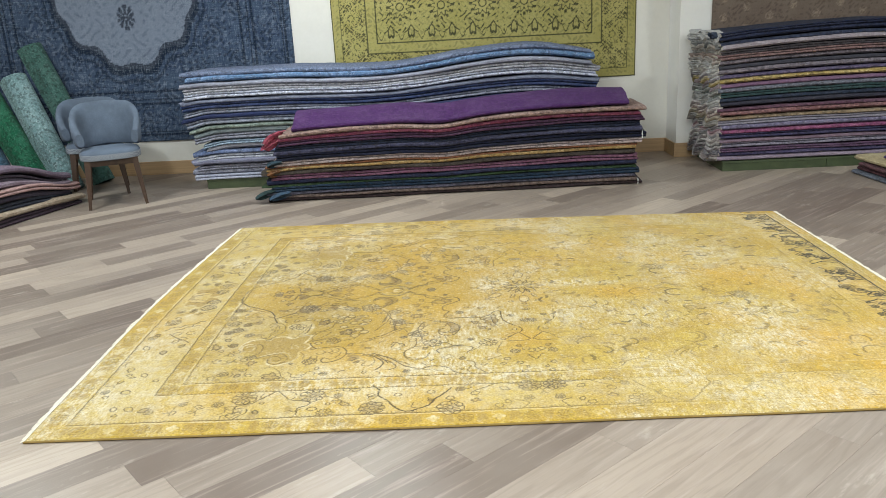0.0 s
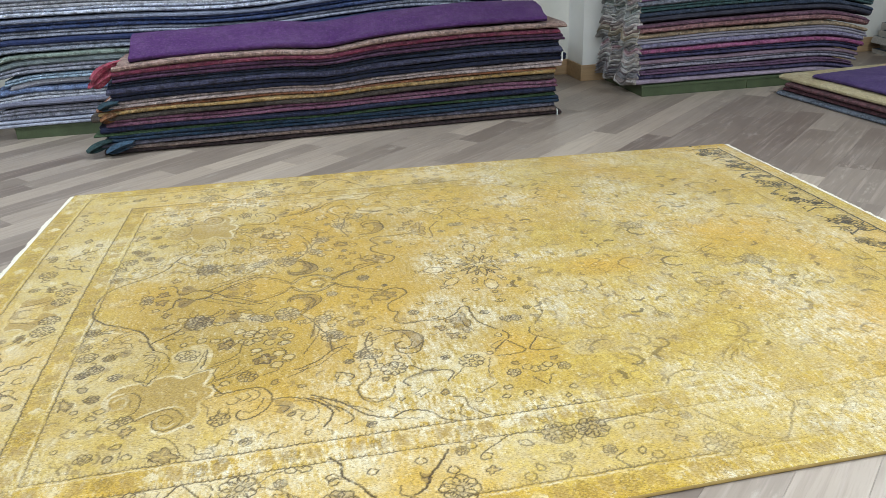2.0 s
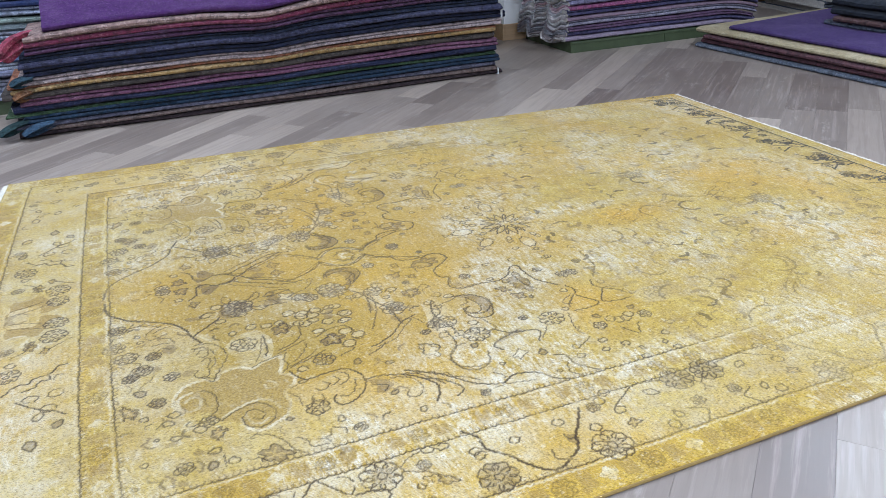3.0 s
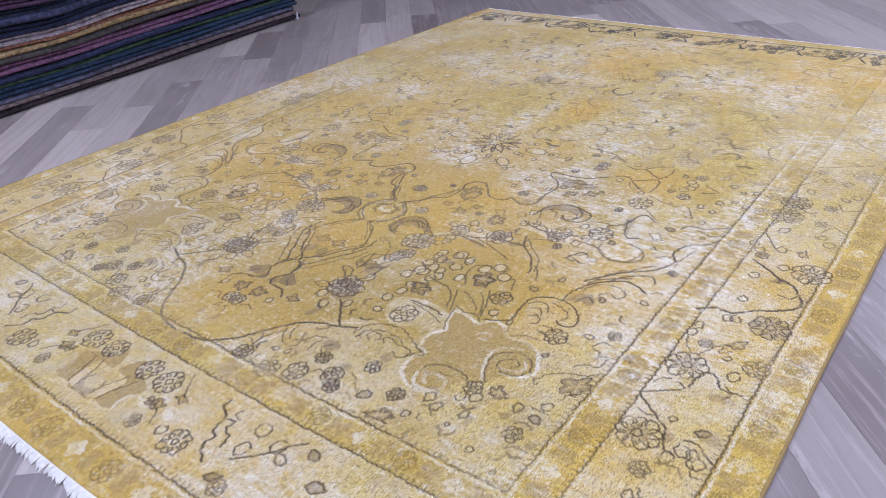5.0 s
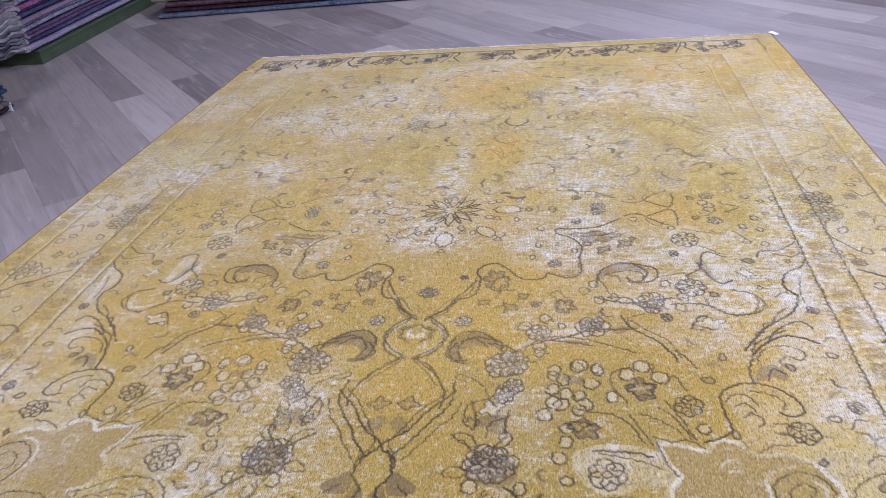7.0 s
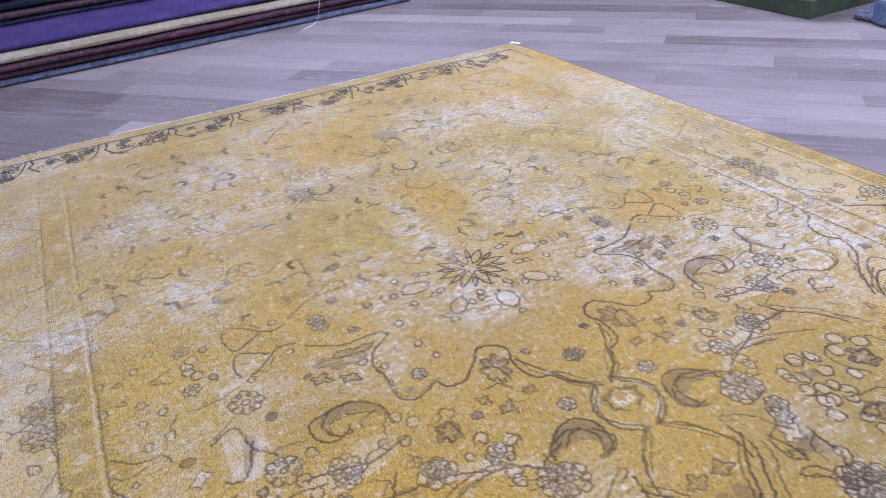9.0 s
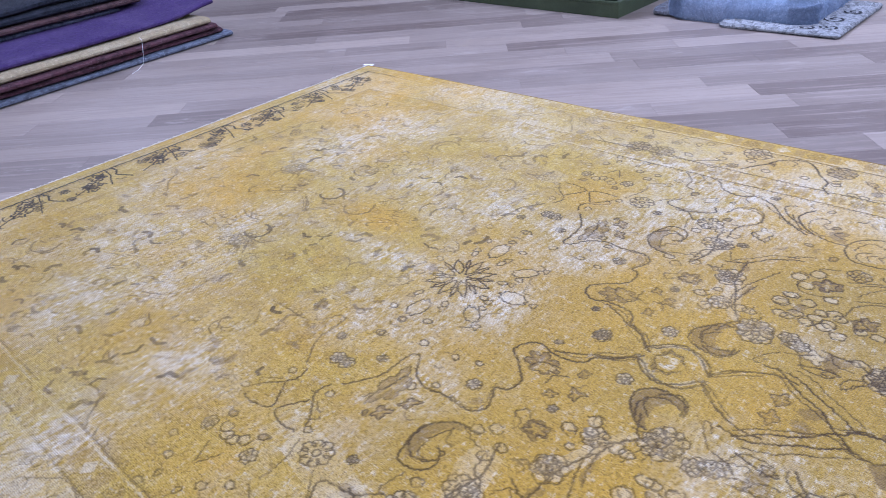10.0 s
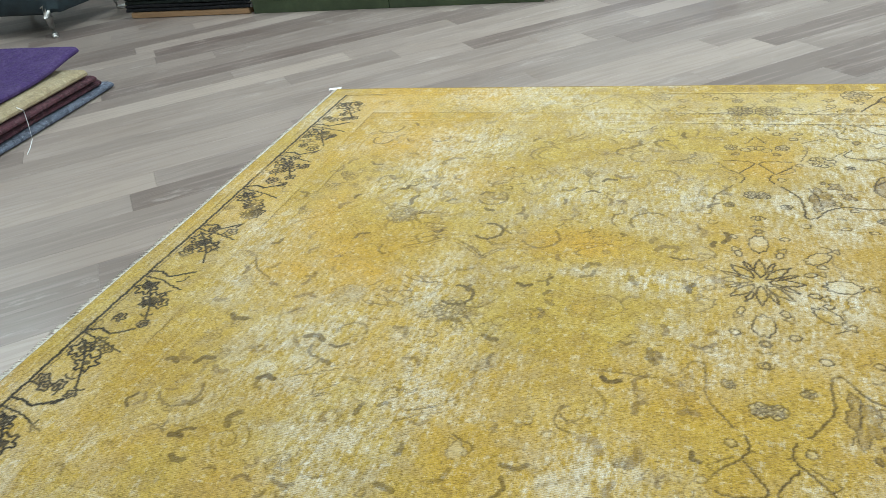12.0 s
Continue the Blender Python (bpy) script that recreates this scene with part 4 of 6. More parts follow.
ln(((-.678, -.192), (-.649, -.159), (-.658, -.122), (-.690, -.117), (-.721, -.130)), 0.005)
blob("dark", 0.75, ((-.688, -.220), (-.657, -.211), (-.632, -.185), (-.621, -.153), (-.626, -.125), (-.652, -.100), (-.694, -.096), (-.729, -.114), (-.725, -.134), (-.690, -.117), (-.658, -.122), (-.648, -.155), (-.659, -.179)))
# grey vines and buds below the medallion
blob("dark", 0.8, ((-.485, -.385), (-.473, -.358), (-.497, -.343), (-.528, -.350), (-.538, -.380), (-.512, -.390)), True)
ln(((-.447, -.365), (-.435, -.352), (-.453, -.333), (-.472, -.350)), 0.005)
blob("olive", 0.8, ((-.509, -.468), (-.538, -.452), (-.557, -.456), (-.539, -.473)), True)
ln(((-.464, -.678), (-.468, -.631), (-.479, -.585), (-.490, -.540), (-.481, -.497), (-.464, -.449)), 0.007)
ln(((-.596, -.550), (-.601, -.490), (-.612, -.420), (-.642, -.359), (-.666, -.295), (-.709, -.242)), 0.006)
blob("pale", 0.5, ((-.464, -.678), (-.459, -.602), (-.473, -.494), (-.509, -.497), (-.515, -.624), (-.502, -.685)))
blob("pale", 0.45, ((-.574, -.452), (-.605, -.377), (-.635, -.302), (-.685, -.253), (-.673, -.325), (-.625, -.427)))
blossom(-0.507, -0.597, 0.026, 6, "pale")
blossom(-0.583, -0.437, 0.026, 6, "pale")
blossom(-0.619, -0.312, 0.03, 7, "pale")
blossom(-0.738, -0.25, 0.046, 9, "pale")
loop(-0.459, -0.5, 0.018)
loop(-0.403, -0.448, 0.018)
loop(-0.432, -0.42, 0.018)
loop(-0.475, -0.461, 0.018)
ln(((-.571, -.344), (-.547, -.337), (-.542, -.313), (-.563, -.312), (-.580, -.329)))
ln(((-.603, -.295), (-.589, -.272), (-.592, -.253), (-.609, -.257)))
ln(((-.666, -.240), (-.697, -.234), (-.715, -.219)))
ln(((-.697, -.341), (-.703, -.305), (-.726, -.281), (-.732, -.312)))
ln(((-.533, -.570), (-.557, -.532), (-.589, -.534)))
blob("dark", 0.6, ((-.565, -.466), (-.570, -.436), (-.600, -.439), (-.594, -.462)), True)
blob("dark", 0.55, ((-.589, -.534), (-.592, -.499), (-.619, -.493), (-.611, -.520)))
ln(((-.820, -.198), (-.794, -.163), (-.781, -.131), (-.795, -.129), (-.808, -.154)))
# hexagonal cartouche of the pendant
ln(((-.557, -.025), (-.581, -.036), (-.621, -.068), (-.673, -.074), (-.714, -.041), (-.726, -.013), (-.709, -.026), (-.683, -.057), (-.640, -.081), (-.600, -.066), (-.557, -.025)), 0.007)
blob("dark", 0.7, ((-.613, -.050), (-.593, -.002), (-.603, -.034), (-.646, -.043), (-.668, -.010), (-.654, -.028)), True)
blob("pale", 0.55, ((-.561, -.025), (-.586, -.033), (-.623, -.062), (-.671, -.068), (-.712, -.037), (-.703, -.023), (-.679, -.053), (-.640, -.075), (-.602, -.063)))
ln(((-.618, -.019), (-.615, -.016), (-.638, -.020), (-.645, -.005), (-.628, -.011)), 0.008, amt=0.9, ch="pale")
ln(((-.559, -.014), (-.522, -.056), (-.474, -.078), (-.432, -.102), (-.384, -.126)), 0.006)
ln(((-.566, -.024), (-.534, -.062), (-.480, -.087)), 0.004)
ln(((-.727, -.020), (-.746, -.050), (-.792, -.084), (-.845, -.108), (-.897, -.105)), 0.006)
ln(((-.721, -.013), (-.770, -.065), (-.818, -.098)), 0.006)
ln(((-.725, -.006), (-.777, -.055), (-.822, -.087)), 0.004)
# blossoms on the stem beside the pendant
blossom(-0.745, -0.233, 0.044, 9, "pale")
ln(((-.661, -.192), (-.682, -.248), (-.716, -.265)), 0.006)
ln(((-.678, -.115), (-.647, -.136), (-.640, -.172), (-.655, -.215)), 0.006)
ln(((-.664, -.111), (-.704, -.090), (-.733, -.111), (-.740, -.145)), 0.006)
blob("dark", 0.65, ((-.670, -.119), (-.645, -.157), (-.654, -.207), (-.683, -.229), (-.674, -.187), (-.683, -.140), (-.720, -.123), (-.741, -.136), (-.716, -.103)))
ln(((-.699, -.266), (-.668, -.292), (-.613, -.343)))
ln(((-.636, -.319), (-.634, -.393), (-.656, -.465), (-.690, -.542)), 0.005)
ln(((-.649, -.320), (-.653, -.390), (-.667, -.442)), 0.004)
blob("dark", 0.6, ((-.646, -.342), (-.649, -.415), (-.666, -.433), (-.656, -.368)))
blossom(-0.59, -0.442, 0.04, 6, "pale")
blob("dark", 0.75, ((-.478, -.349), (-.474, -.388), (-.516, -.405), (-.531, -.373), (-.514, -.348)), True)
loop(-0.559, -0.322, 0.02)
loop(-0.601, -0.306, 0.02)
loop(-0.671, -0.315, 0.02)
loop(-0.695, -0.315, 0.02)
loop(-0.594, -0.276, 0.02)
ln(((-.433, -.360), (-.462, -.371), (-.465, -.397)))
ln(((-.545, -.513), (-.604, -.546), (-.647, -.596), (-.703, -.627), (-.722, -.634)), 0.006)
ln(((-.561, -.536), (-.601, -.571), (-.644, -.621), (-.708, -.642)), 0.004)
ln(((-.513, -.467), (-.546, -.471), (-.546, -.492)))
loop(-0.74, -0.411, 0.022)
loop(-0.756, -0.453, 0.022)
loop(-0.757, -0.354, 0.022)
loop(-0.791, -0.377, 0.022)
loop(-0.838, -0.381, 0.022)
loop(-0.801, -0.438, 0.022)
loop(-0.824, -0.353, 0.022)
loop(-0.868, -0.355, 0.022)
blob("dark", 0.5, ((-.774, -.379), (-.784, -.423), (-.807, -.412), (-.799, -.376)))
blob("dark", 0.9, ((-.794, -.535), (-.799, -.579), (-.834, -.569), (-.840, -.531), (-.819, -.510)), True)
blob("dark", 0.85, ((-.921, -.398), (-.926, -.436), (-.956, -.411), (-.944, -.383)), True)
loop(-0.77, -0.518, 0.022)
loop(-0.739, -0.549, 0.022)
loop(-0.778, -0.587, 0.022)
loop(-0.87, -0.422, 0.022)
loop(-0.907, -0.336, 0.022)
ln(((-.439, -.849), (-.486, -.872), (-.527, -.841), (-.534, -.786), (-.500, -.738), (-.468, -.733)), 0.006, amt=0.8)
ln(((-.457, -.838), (-.495, -.848), (-.518, -.829), (-.516, -.791)), 0.009, amt=0.7, ch="pale")
blob("pale", 0.9, ((-.548, -.723), (-.559, -.764), (-.594, -.741), (-.599, -.690), (-.574, -.690)), True)
ln(((-.333, -.467), (-.296, -.516), (-.302, -.562), (-.338, -.591), (-.378, -.581), (-.390, -.547), (-.368, -.542)), 0.006)
blob("dark", 0.55, ((-.345, -.459), (-.302, -.510), (-.304, -.560), (-.340, -.584), (-.328, -.546), (-.337, -.497), (-.379, -.468)))
ln(((-.373, -.459), (-.422, -.482), (-.469, -.494)))
ln(((-.461, -.482), (-.467, -.537), (-.501, -.563), (-.516, -.631)), 0.006)
blossom(-0.474, -0.594, 0.034, 7, "pale")
blob("pale", 0.5, ((-.425, -.500), (-.446, -.603), (-.524, -.642), (-.514, -.548), (-.470, -.472)))
ln(((-.360, -.633), (-.346, -.693), (-.390, -.701)))
loop(-0.414, -0.683, 0.017)
loop(-0.461, -0.674, 0.017)
loop(-0.506, -0.664, 0.017)
loop(-0.398, -0.635, 0.017)
ln(((-.828, -.200), (-.866, -.214), (-.887, -.231)), 0.005)
ln(((-.870, -.176), (-.915, -.189), (-.953, -.191)), 0.006)
blob("dark", 0.6, ((-.922, -.172), (-.932, -.201), (-.960, -.190), (-.946, -.167)), True)
blob("pale", 0.7, ((-.863, -.209), (-.879, -.249), (-.918, -.235), (-.910, -.195)), True)
blossom(-0.818, -0.263, 0.024, 6, "pale")
ln(((-.897, -.261), (-.941, -.256), (-.978, -.258), (-1.006, -.236)), 0.006)
ln(((-.970, -.153), (-.975, -.187), (-1.007, -.202), (-.996, -.168), (-.975, -.147)))
blob("dark", 0.5, ((-.939, -.225), (-.952, -.259), (-.970, -.251), (-.959, -.224)))
blossom(-1.05, -0.24, 0.046, 8, "pale")
loop(-0.978, -0.258, 0.022)
loop(-1.037, -0.194, 0.022)
# upper sprays towards the side border
ln(((-.019, -.550), (-.010, -.597), (-.066, -.654), (-.078, -.679)), 0.006)
ln(((.003, -.594), (-.013, -.588)), 0.004)
ln(((-.019, -.622), (-.001, -.650), (.022, -.693), (-.028, -.710), (-.073, -.706)), 0.006)
ln(((-.038, -.613), (-.085, -.643), (-.063, -.667)))
loop(-0.003, -0.796, 0.018)
loop(0.018, -0.811, 0.018)
loop(-0.091, -0.89, 0.015)
loop(-0.041, -0.931, 0.015)
loop(-0.109, -0.936, 0.015)
loop(-0.025, -1.013, 0.015)
loop(-0.179, -0.885, 0.015)
loop(-0.192, -0.932, 0.015)
blossom(-0.167, -0.716, 0.04, 8, "pale")
blossom(-0.413, -0.7, 0.04, 8, "pale")
ln(((-.298, -.734), (-.365, -.757), (-.395, -.779), (-.381, -.809)), 0.007)
ln(((-.361, -.697), (-.316, -.738), (-.237, -.757), (-.262, -.813)), 0.006)
blob("dark", 0.5, ((-.300, -.726), (-.277, -.747), (-.362, -.770), (-.383, -.757)))
blob("pale", 0.5, ((-.134, -.673), (-.097, -.757), (-.356, -.797), (-.387, -.736)))
blob("pale", 0.9, ((-.342, -.827), (-.320, -.848), (-.355, -.878), (-.370, -.856)), True)
ln(((-.105, -.713), (-.118, -.752), (-.129, -.799)))
ln(((-.200, -.750), (-.246, -.802)))
ln(((-.001, -.850), (.026, -.901)), 0.005)
ln(((-.502, -.745), (-.538, -.792), (-.527, -.836), (-.475, -.858), (-.440, -.844), (-.424, -.801)), 0.006, amt=0.8)
ln(((-.498, -.760), (-.521, -.796), (-.512, -.834), (-.473, -.842)), 0.009, amt=0.7, ch="pale")
ln(((-.596, -.679), (-.543, -.706), (-.552, -.732)), 0.006)
ln(((-.583, -.692), (-.597, -.735)), 0.005)
ln(((-.495, -.637), (-.487, -.701), (-.502, -.745)), 0.005)
ln(((-.263, -.897), (-.231, -.909), (-.226, -.966), (-.183, -1.011)), 0.006)
ln(((-.245, -.944), (-.261, -.986), (-.237, -1.016)), 0.005)
ln(((-.675, -.790), (-.622, -.824), (-.566, -.874), (-.524, -.927), (-.455, -.956), (-.412, -.935), (-.372, -.939), (-.337, -.960), (-.312, -.995), (-.279, -1.017)), 0.007)
ln(((-.650, -.814), (-.604, -.828), (-.606, -.843), (-.574, -.852), (-.563, -.873), (-.540, -.884), (-.508, -.917)), 0.005)
ln(((-.643, -.843), (-.582, -.891), (-.562, -.940), (-.586, -.957)), 0.006)
ln(((-.481, -.966), (-.417, -.970), (-.365, -.982)), 0.004)
ln(((-.456, -.901), (-.435, -.922), (-.441, -.938)))
blob("pale", 0.7, ((-.468, -.957), (-.378, -.940), (-.334, -.971), (-.302, -1.010), (-.444, -.991), (-.537, -.980)))
# side border: vines from stripe to stripe with large blossoms
blossom(-0.867, -1.161, 0.05, 9, "pale")
blossom(-1.137, -1.16, 0.05, 9, "pale")
blossom(-0.625, -1.276, 0.05, 8, "dark")
blossom(-0.02, -1.139, 0.046, 8, "dark")
blossom(-0.326, -1.291, 0.05, 8, "pale")
loop(-0.701, -1.126, 0.017)
loop(-0.639, -1.175, 0.017)
loop(-0.634, -1.194, 0.017)
loop(-0.739, -1.122, 0.017)
blossom(-0.804, -1.299, 0.028, 6, "warm")
loop(-0.855, -1.265, 0.02)
loop(-1.172, -1.237, 0.02)
loop(-1.137, -1.276, 0.02)
loop(-1.156, -1.291, 0.02)
loop(-1.135, -1.256, 0.02)
ln(((-.640, -1.098), (-.610, -1.134), (-.612, -1.176), (-.569, -1.225), (-.542, -1.266), (-.487, -1.311), (-.409, -1.266), (-.389, -1.224), (-.352, -1.179), (-.327, -1.134)), 0.008)
blob("dark", 0.6, ((-.400, -1.214), (-.386, -1.235), (-.405, -1.256), (-.418, -1.228)))
blob("dark", 0.75, ((-.750, -1.210), (-.722, -1.228), (-.704, -1.252), (-.740, -1.250), (-.757, -1.229)), True)
ln(((-.817, -1.170), (-.767, -1.192), (-.750, -1.210), (-.786, -1.205), (-.768, -1.229)))
ln(((-.762, -1.124), (-.794, -1.132), (-.820, -1.158)))
ln(((-.841, -1.123), (-.825, -1.141), (-.845, -1.148)))
ln(((-1.016, -1.110), (-.978, -1.156), (-.952, -1.188), (-.933, -1.165)), 0.005)
ln(((-1.016, -1.110), (-1.044, -1.140), (-1.072, -1.174), (-1.095, -1.201), (-1.134, -1.212), (-1.154, -1.229), (-1.155, -1.242)), 0.006)
ln(((-1.106, -1.246), (-1.102, -1.276), (-1.129, -1.304), (-1.139, -1.321)), 0.006)
ln(((-1.165, -1.286), (-1.192, -1.293), (-1.190, -1.309)))
ln(((-.944, -1.195), (-.899, -1.195), (-.871, -1.208), (-.874, -1.233), (-.909, -1.256), (-.905, -1.300)), 0.006)
ln(((-.721, -1.318), (-.779, -1.311), (-.794, -1.294), (-.761, -1.298)), 0.005)
blob("dark", 0.4, ((-.943, -1.233), (-.927, -1.276), (-.947, -1.298), (-.956, -1.255)))
blob("dark", 0.5, ((-1.110, -1.205), (-1.098, -1.220), (-1.128, -1.226), (-1.137, -1.214)))
blob("dark", 0.45, ((-1.082, -1.256), (-1.059, -1.297), (-1.087, -1.311), (-1.089, -1.276)))
ln(((-1.065, -1.129), (-1.076, -1.151), (-1.063, -1.172)))
ln(((-.965, -1.121), (-.943, -1.131), (-.931, -1.153)))
loop(-0.234, -1.187, 0.018)
loop(-0.263, -1.135, 0.018)
loop(-0.234, -1.11, 0.018)
loop(-0.403, -1.164, 0.018)
loop(-0.327, -1.219, 0.018)
loop(-0.141, -1.292, 0.018)
blob("dark", 0.8, ((-.226, -1.225), (-.204, -1.247), (-.242, -1.262), (-.250, -1.240)), True)
ln(((-.004, -1.143), (.030, -1.187), (.015, -1.212)), 0.005)
ln(((-.063, -1.125), (-.142, -1.113), (-.192, -1.139), (-.238, -1.172)), 0.005)
ln(((-.075, -1.253), (-.032, -1.277), (-.061, -1.323)), 0.005)
ln(((-.388, -1.290), (-.339, -1.305), (-.365, -1.325)), 0.004)
# end border: great lozenge leaf, white blossoms, jagged tendrils
blob("olive", 1, ((-1.721, -.051), (-1.637, -.068), (-1.618, -.006), (-1.564, -.040), (-1.610, -.103), (-1.625, -.138), (-1.669, -.126), (-1.714, -.122), (-1.717, -.059), (-1.717, -.011)))
blob("warm", 0.8, ((-1.720, -.044), (-1.672, -.028), (-1.626, -.045), (-1.584, -.051), (-1.625, -.091), (-1.674, -.087), (-1.709, -.087)))
ln(((-1.709, -.029), (-1.667, -.040), (-1.621, -.058)), 0.004)
ln(((-1.712, -.062), (-1.670, -.073), (-1.625, -.091)), 0.004)
ln(((-1.698, -.033), (-1.663, -.026)), 0.004)
blob("dark", 0.5, ((-1.724, -.026), (-1.693, -.031), (-1.702, -.004), (-1.725, -.004)))
blossom(-1.578, -0.076, 0.034, 9, "pale")
blossom(-1.581, -0.159, 0.038, 9, "pale")
blossom(-1.693, -0.348, 0.036, 8, "pale")
blob("dark", 0.6, ((-1.661, -.214), (-1.634, -.200), (-1.631, -.171), (-1.656, -.178)), True)
blob("olive", 0.7, ((-1.649, -.183), (-1.624, -.198), (-1.637, -.230), (-1.655, -.216)), True)
blob("olive", 0.7, ((-1.605, -.220), (-1.586, -.234), (-1.600, -.261), (-1.616, -.249)), True)
blob("pale", 1, ((-1.657, -.244), (-1.632, -.241), (-1.644, -.272), (-1.665, -.270)))
ln(((-1.716, -.131), (-1.677, -.119), (-1.650, -.140), (-1.663, -.191)), 0.009, amt=0.8, ch="pale")
ln(((-1.540, -.347), (-1.566, -.348), (-1.580, -.378), (-1.626, -.389), (-1.634, -.408), (-1.667, -.406), (-1.696, -.444)), 0.007)
ln(((-1.584, -.389), (-1.582, -.411), (-1.608, -.411), (-1.621, -.436), (-1.650, -.443)), 0.006)
ln(((-1.663, -.492), (-1.629, -.526), (-1.601, -.553), (-1.567, -.575), (-1.541, -.598)), 0.006)
ln(((-1.544, -.399), (-1.564, -.394), (-1.571, -.416)))
loop(-1.629, -0.49, 0.022)
loop(-1.585, -0.554, 0.022)
loop(-1.565, -0.487, 0.022)
ln(((-1.597, -.243), (-1.562, -.215), (-1.529, -.194)))
ln(((-1.688, -.250), (-1.652, -.217), (-1.641, -.168)))


def inside_edge(x, y):
    """True inside the quarter field bounded by the scalloped outline."""
    for (ax, ay), (bx, by) in zip(EDGE, EDGE[1:]):
        if min(ax, bx) <= x <= max(ax, bx):
            s = (x - ax) / (bx - ax) if bx != ax else 0
            return -y < -(ay + s * (by - ay))
    return x > -0.42


def busy(x, y, r):
    """Is there drawing already within r of this place?"""
    i, j, k = int((x + HP) / wv.step), int((y + HQ) / wv.step), int(r / wv.step)
    return wv.ch["line"][max(i - k, 0):i + k, max(j - k, 0):j + k].mean() > .05 or wv.ch["olive"][i, j] > .3


# small scattered strokes and leaflets, denser in the corners
for i in range(520):
    x, y = rr.uniform(-1.40, .02), -rr.uniform(.03, 1.0)
    ins = inside_edge(x, y)
    if ins and rr.random() < .72 or busy(x, y, .022):
        continue
    k, a, z = rr.random(), rr.uniform(0, 6.28), rr.uniform(.012, .026)
    if k < .5:
        wv.stroke(smooth_curve([(x, y), (x + z * math.cos(a), y + z * math.sin(a)), (x + 1.8 * z * math.cos(a + .5), y + 1.8 * z * math.sin(a + .5))], 4), rr.uniform(.004, .009), rr.choice(("line", "dark")), rr.uniform(.5, .9))
    elif k < .75:
        leaf(wv, x, y, z * 1.5, a, "line", rr.choice((None, "dark", "pale")), amt=.8)
    elif k < .9:
        loop(x, y, z * .55)
    else:
        blossom(x, y, z * .8, 5)

# guard stripes: rosettes between brackets
def guard(axis, fixed, lo, hi, pitch, r_):
    n = int((hi - lo) / pitch)
    for i in range(n + 1):
        s = lo + (hi - lo) * (i + .5) / (n + 1)
        x, y = (s, fixed) if axis == "p" else (fixed, s)
        if i % 2 == 0:
            blossom(x, y, r_ * 1.1, 7, "warm", .5)
        else:
            wv.fill(ring_pts(x, y, r_ * .8, 4, .2), "pale", .8)
        dx, dy = (pitch * .5, 0) if axis == "p" else (0, pitch * .5)
        a0 = 0 if axis == "p" else math.pi / 2
        for sg in (-1, 1):
            wv.stroke(jag([(x + sg * dx * .72 + r_ * .3 * sg * math.cos(t), y + r_ * .85 * math.sin(t)) if axis == "p" else (x + r_ * .85 * math.sin(t), y + sg * dy * .72 + r_ * .3 * sg * math.cos(t))
                       for t in np.linspace(-1.0, 1.0, 5)], .007, rr), .020, "olive", .85)


guard("p", -(QA + HQ) / 2, -PA, 0.03, .125, .026)
guard("p", -(QB + QC) / 2, -PB, 0.03, .125, .022)
guard("q", -(PA + HP) / 2, -QA, 0, .13, .028)
guard("q", -(PB + PC) / 2, -QB, 0, .13, .024)

# loose leaves and small blossoms of the borders
for i in range(100):
    side = rr.random() < .62
    x, y = (rr.uniform(-1.66, .02), -rr.uniform(QB + .025, QA - .025)) if side else (-rr.uniform(PB + .03, PA - .03), -rr.uniform(.02, 1.28))
    if busy(x, y, .024):
        continue
    k, a, z = rr.random(), rr.uniform(0, 6.28), rr.uniform(.02, .036)
    if k < .3:
        blossom(x, y, z * .7, rr.choice((5, 6)), "pale", .8)
    elif k < .6:
        leaf(wv, x, y, z * 1.4, a, "line", rr.choice(("dark", "pale", None)), .3, .85)
    elif k < .8:
        loop(x, y, z * .5)
    else:
        wv.stroke(smooth_curve([(x, y), (x + z * math.cos(a), y + z * math.sin(a)), (x + 1.9 * z * math.cos(a + .7), y + 1.9 * z * math.sin(a + .7))], 5), .005, "line", .85)

# paler ground in the borders and the corners
for y0_, y1_ in ((QB, QA),):
    wv.fill([(-PA, -y1_), (.04, -y1_), (.04, -y0_), (-PA, -y0_)], "pale", .42)
wv.fill([(-PA, -QB), (-PB, -QB), (-PB, .01), (-PA, .01)], "pale", .48)
wv.fill([(-PA, -QA), (-PB, -QA), (-PB, -QB), (-PA, -QB)], "pale", .42)
wv.fill(spandrel, "pale", .34)
wv.ch["pale"][(wv.ch["olive"] > .5) & (wv.ch["pale"] < .5)] *= .1

# dividing lines, stitched
wv.copies = ((1, 1), (1, -1), (-1, 1), (-1, -1))


def stitched(a, b, width=.0052, ch="line", amt=.95, seed=0.0):
    """A dark dividing line with a comb of short stitches on its outer side and a worn pale line within."""
    n = int(math.hypot(b[0] - a[0], b[1] - a[1]) / .016)
    pts = [(a[0] + (b[0] - a[0]) * i / n, a[1] + (b[1] - a[1]) * i / n) for i in range(n + 1)]
    nx, ny = (0, 1) if abs(b[0] - a[0]) > abs(b[1] - a[1]) else (1, 0)
    pts = [(x + nx * .004 * wob(x + y, 3 + seed, 3), y + ny * .004 * wob(x + y, 3 + seed, 3)) for x, y in pts]
    wv.stroke(pts, width, ch, amt)
    comb = []
    for x, y in pts:
        d = .013 * (.8 + .4 * rr.random())
        comb += [(x, y), (x + nx * d, y + ny * d), (x, y)]
    wv.stroke(comb, .0034, ch, amt * .75)
    wv.stroke([(x - nx * .010, y - ny * .010) for x, y in pts], .007, "pale", .8)


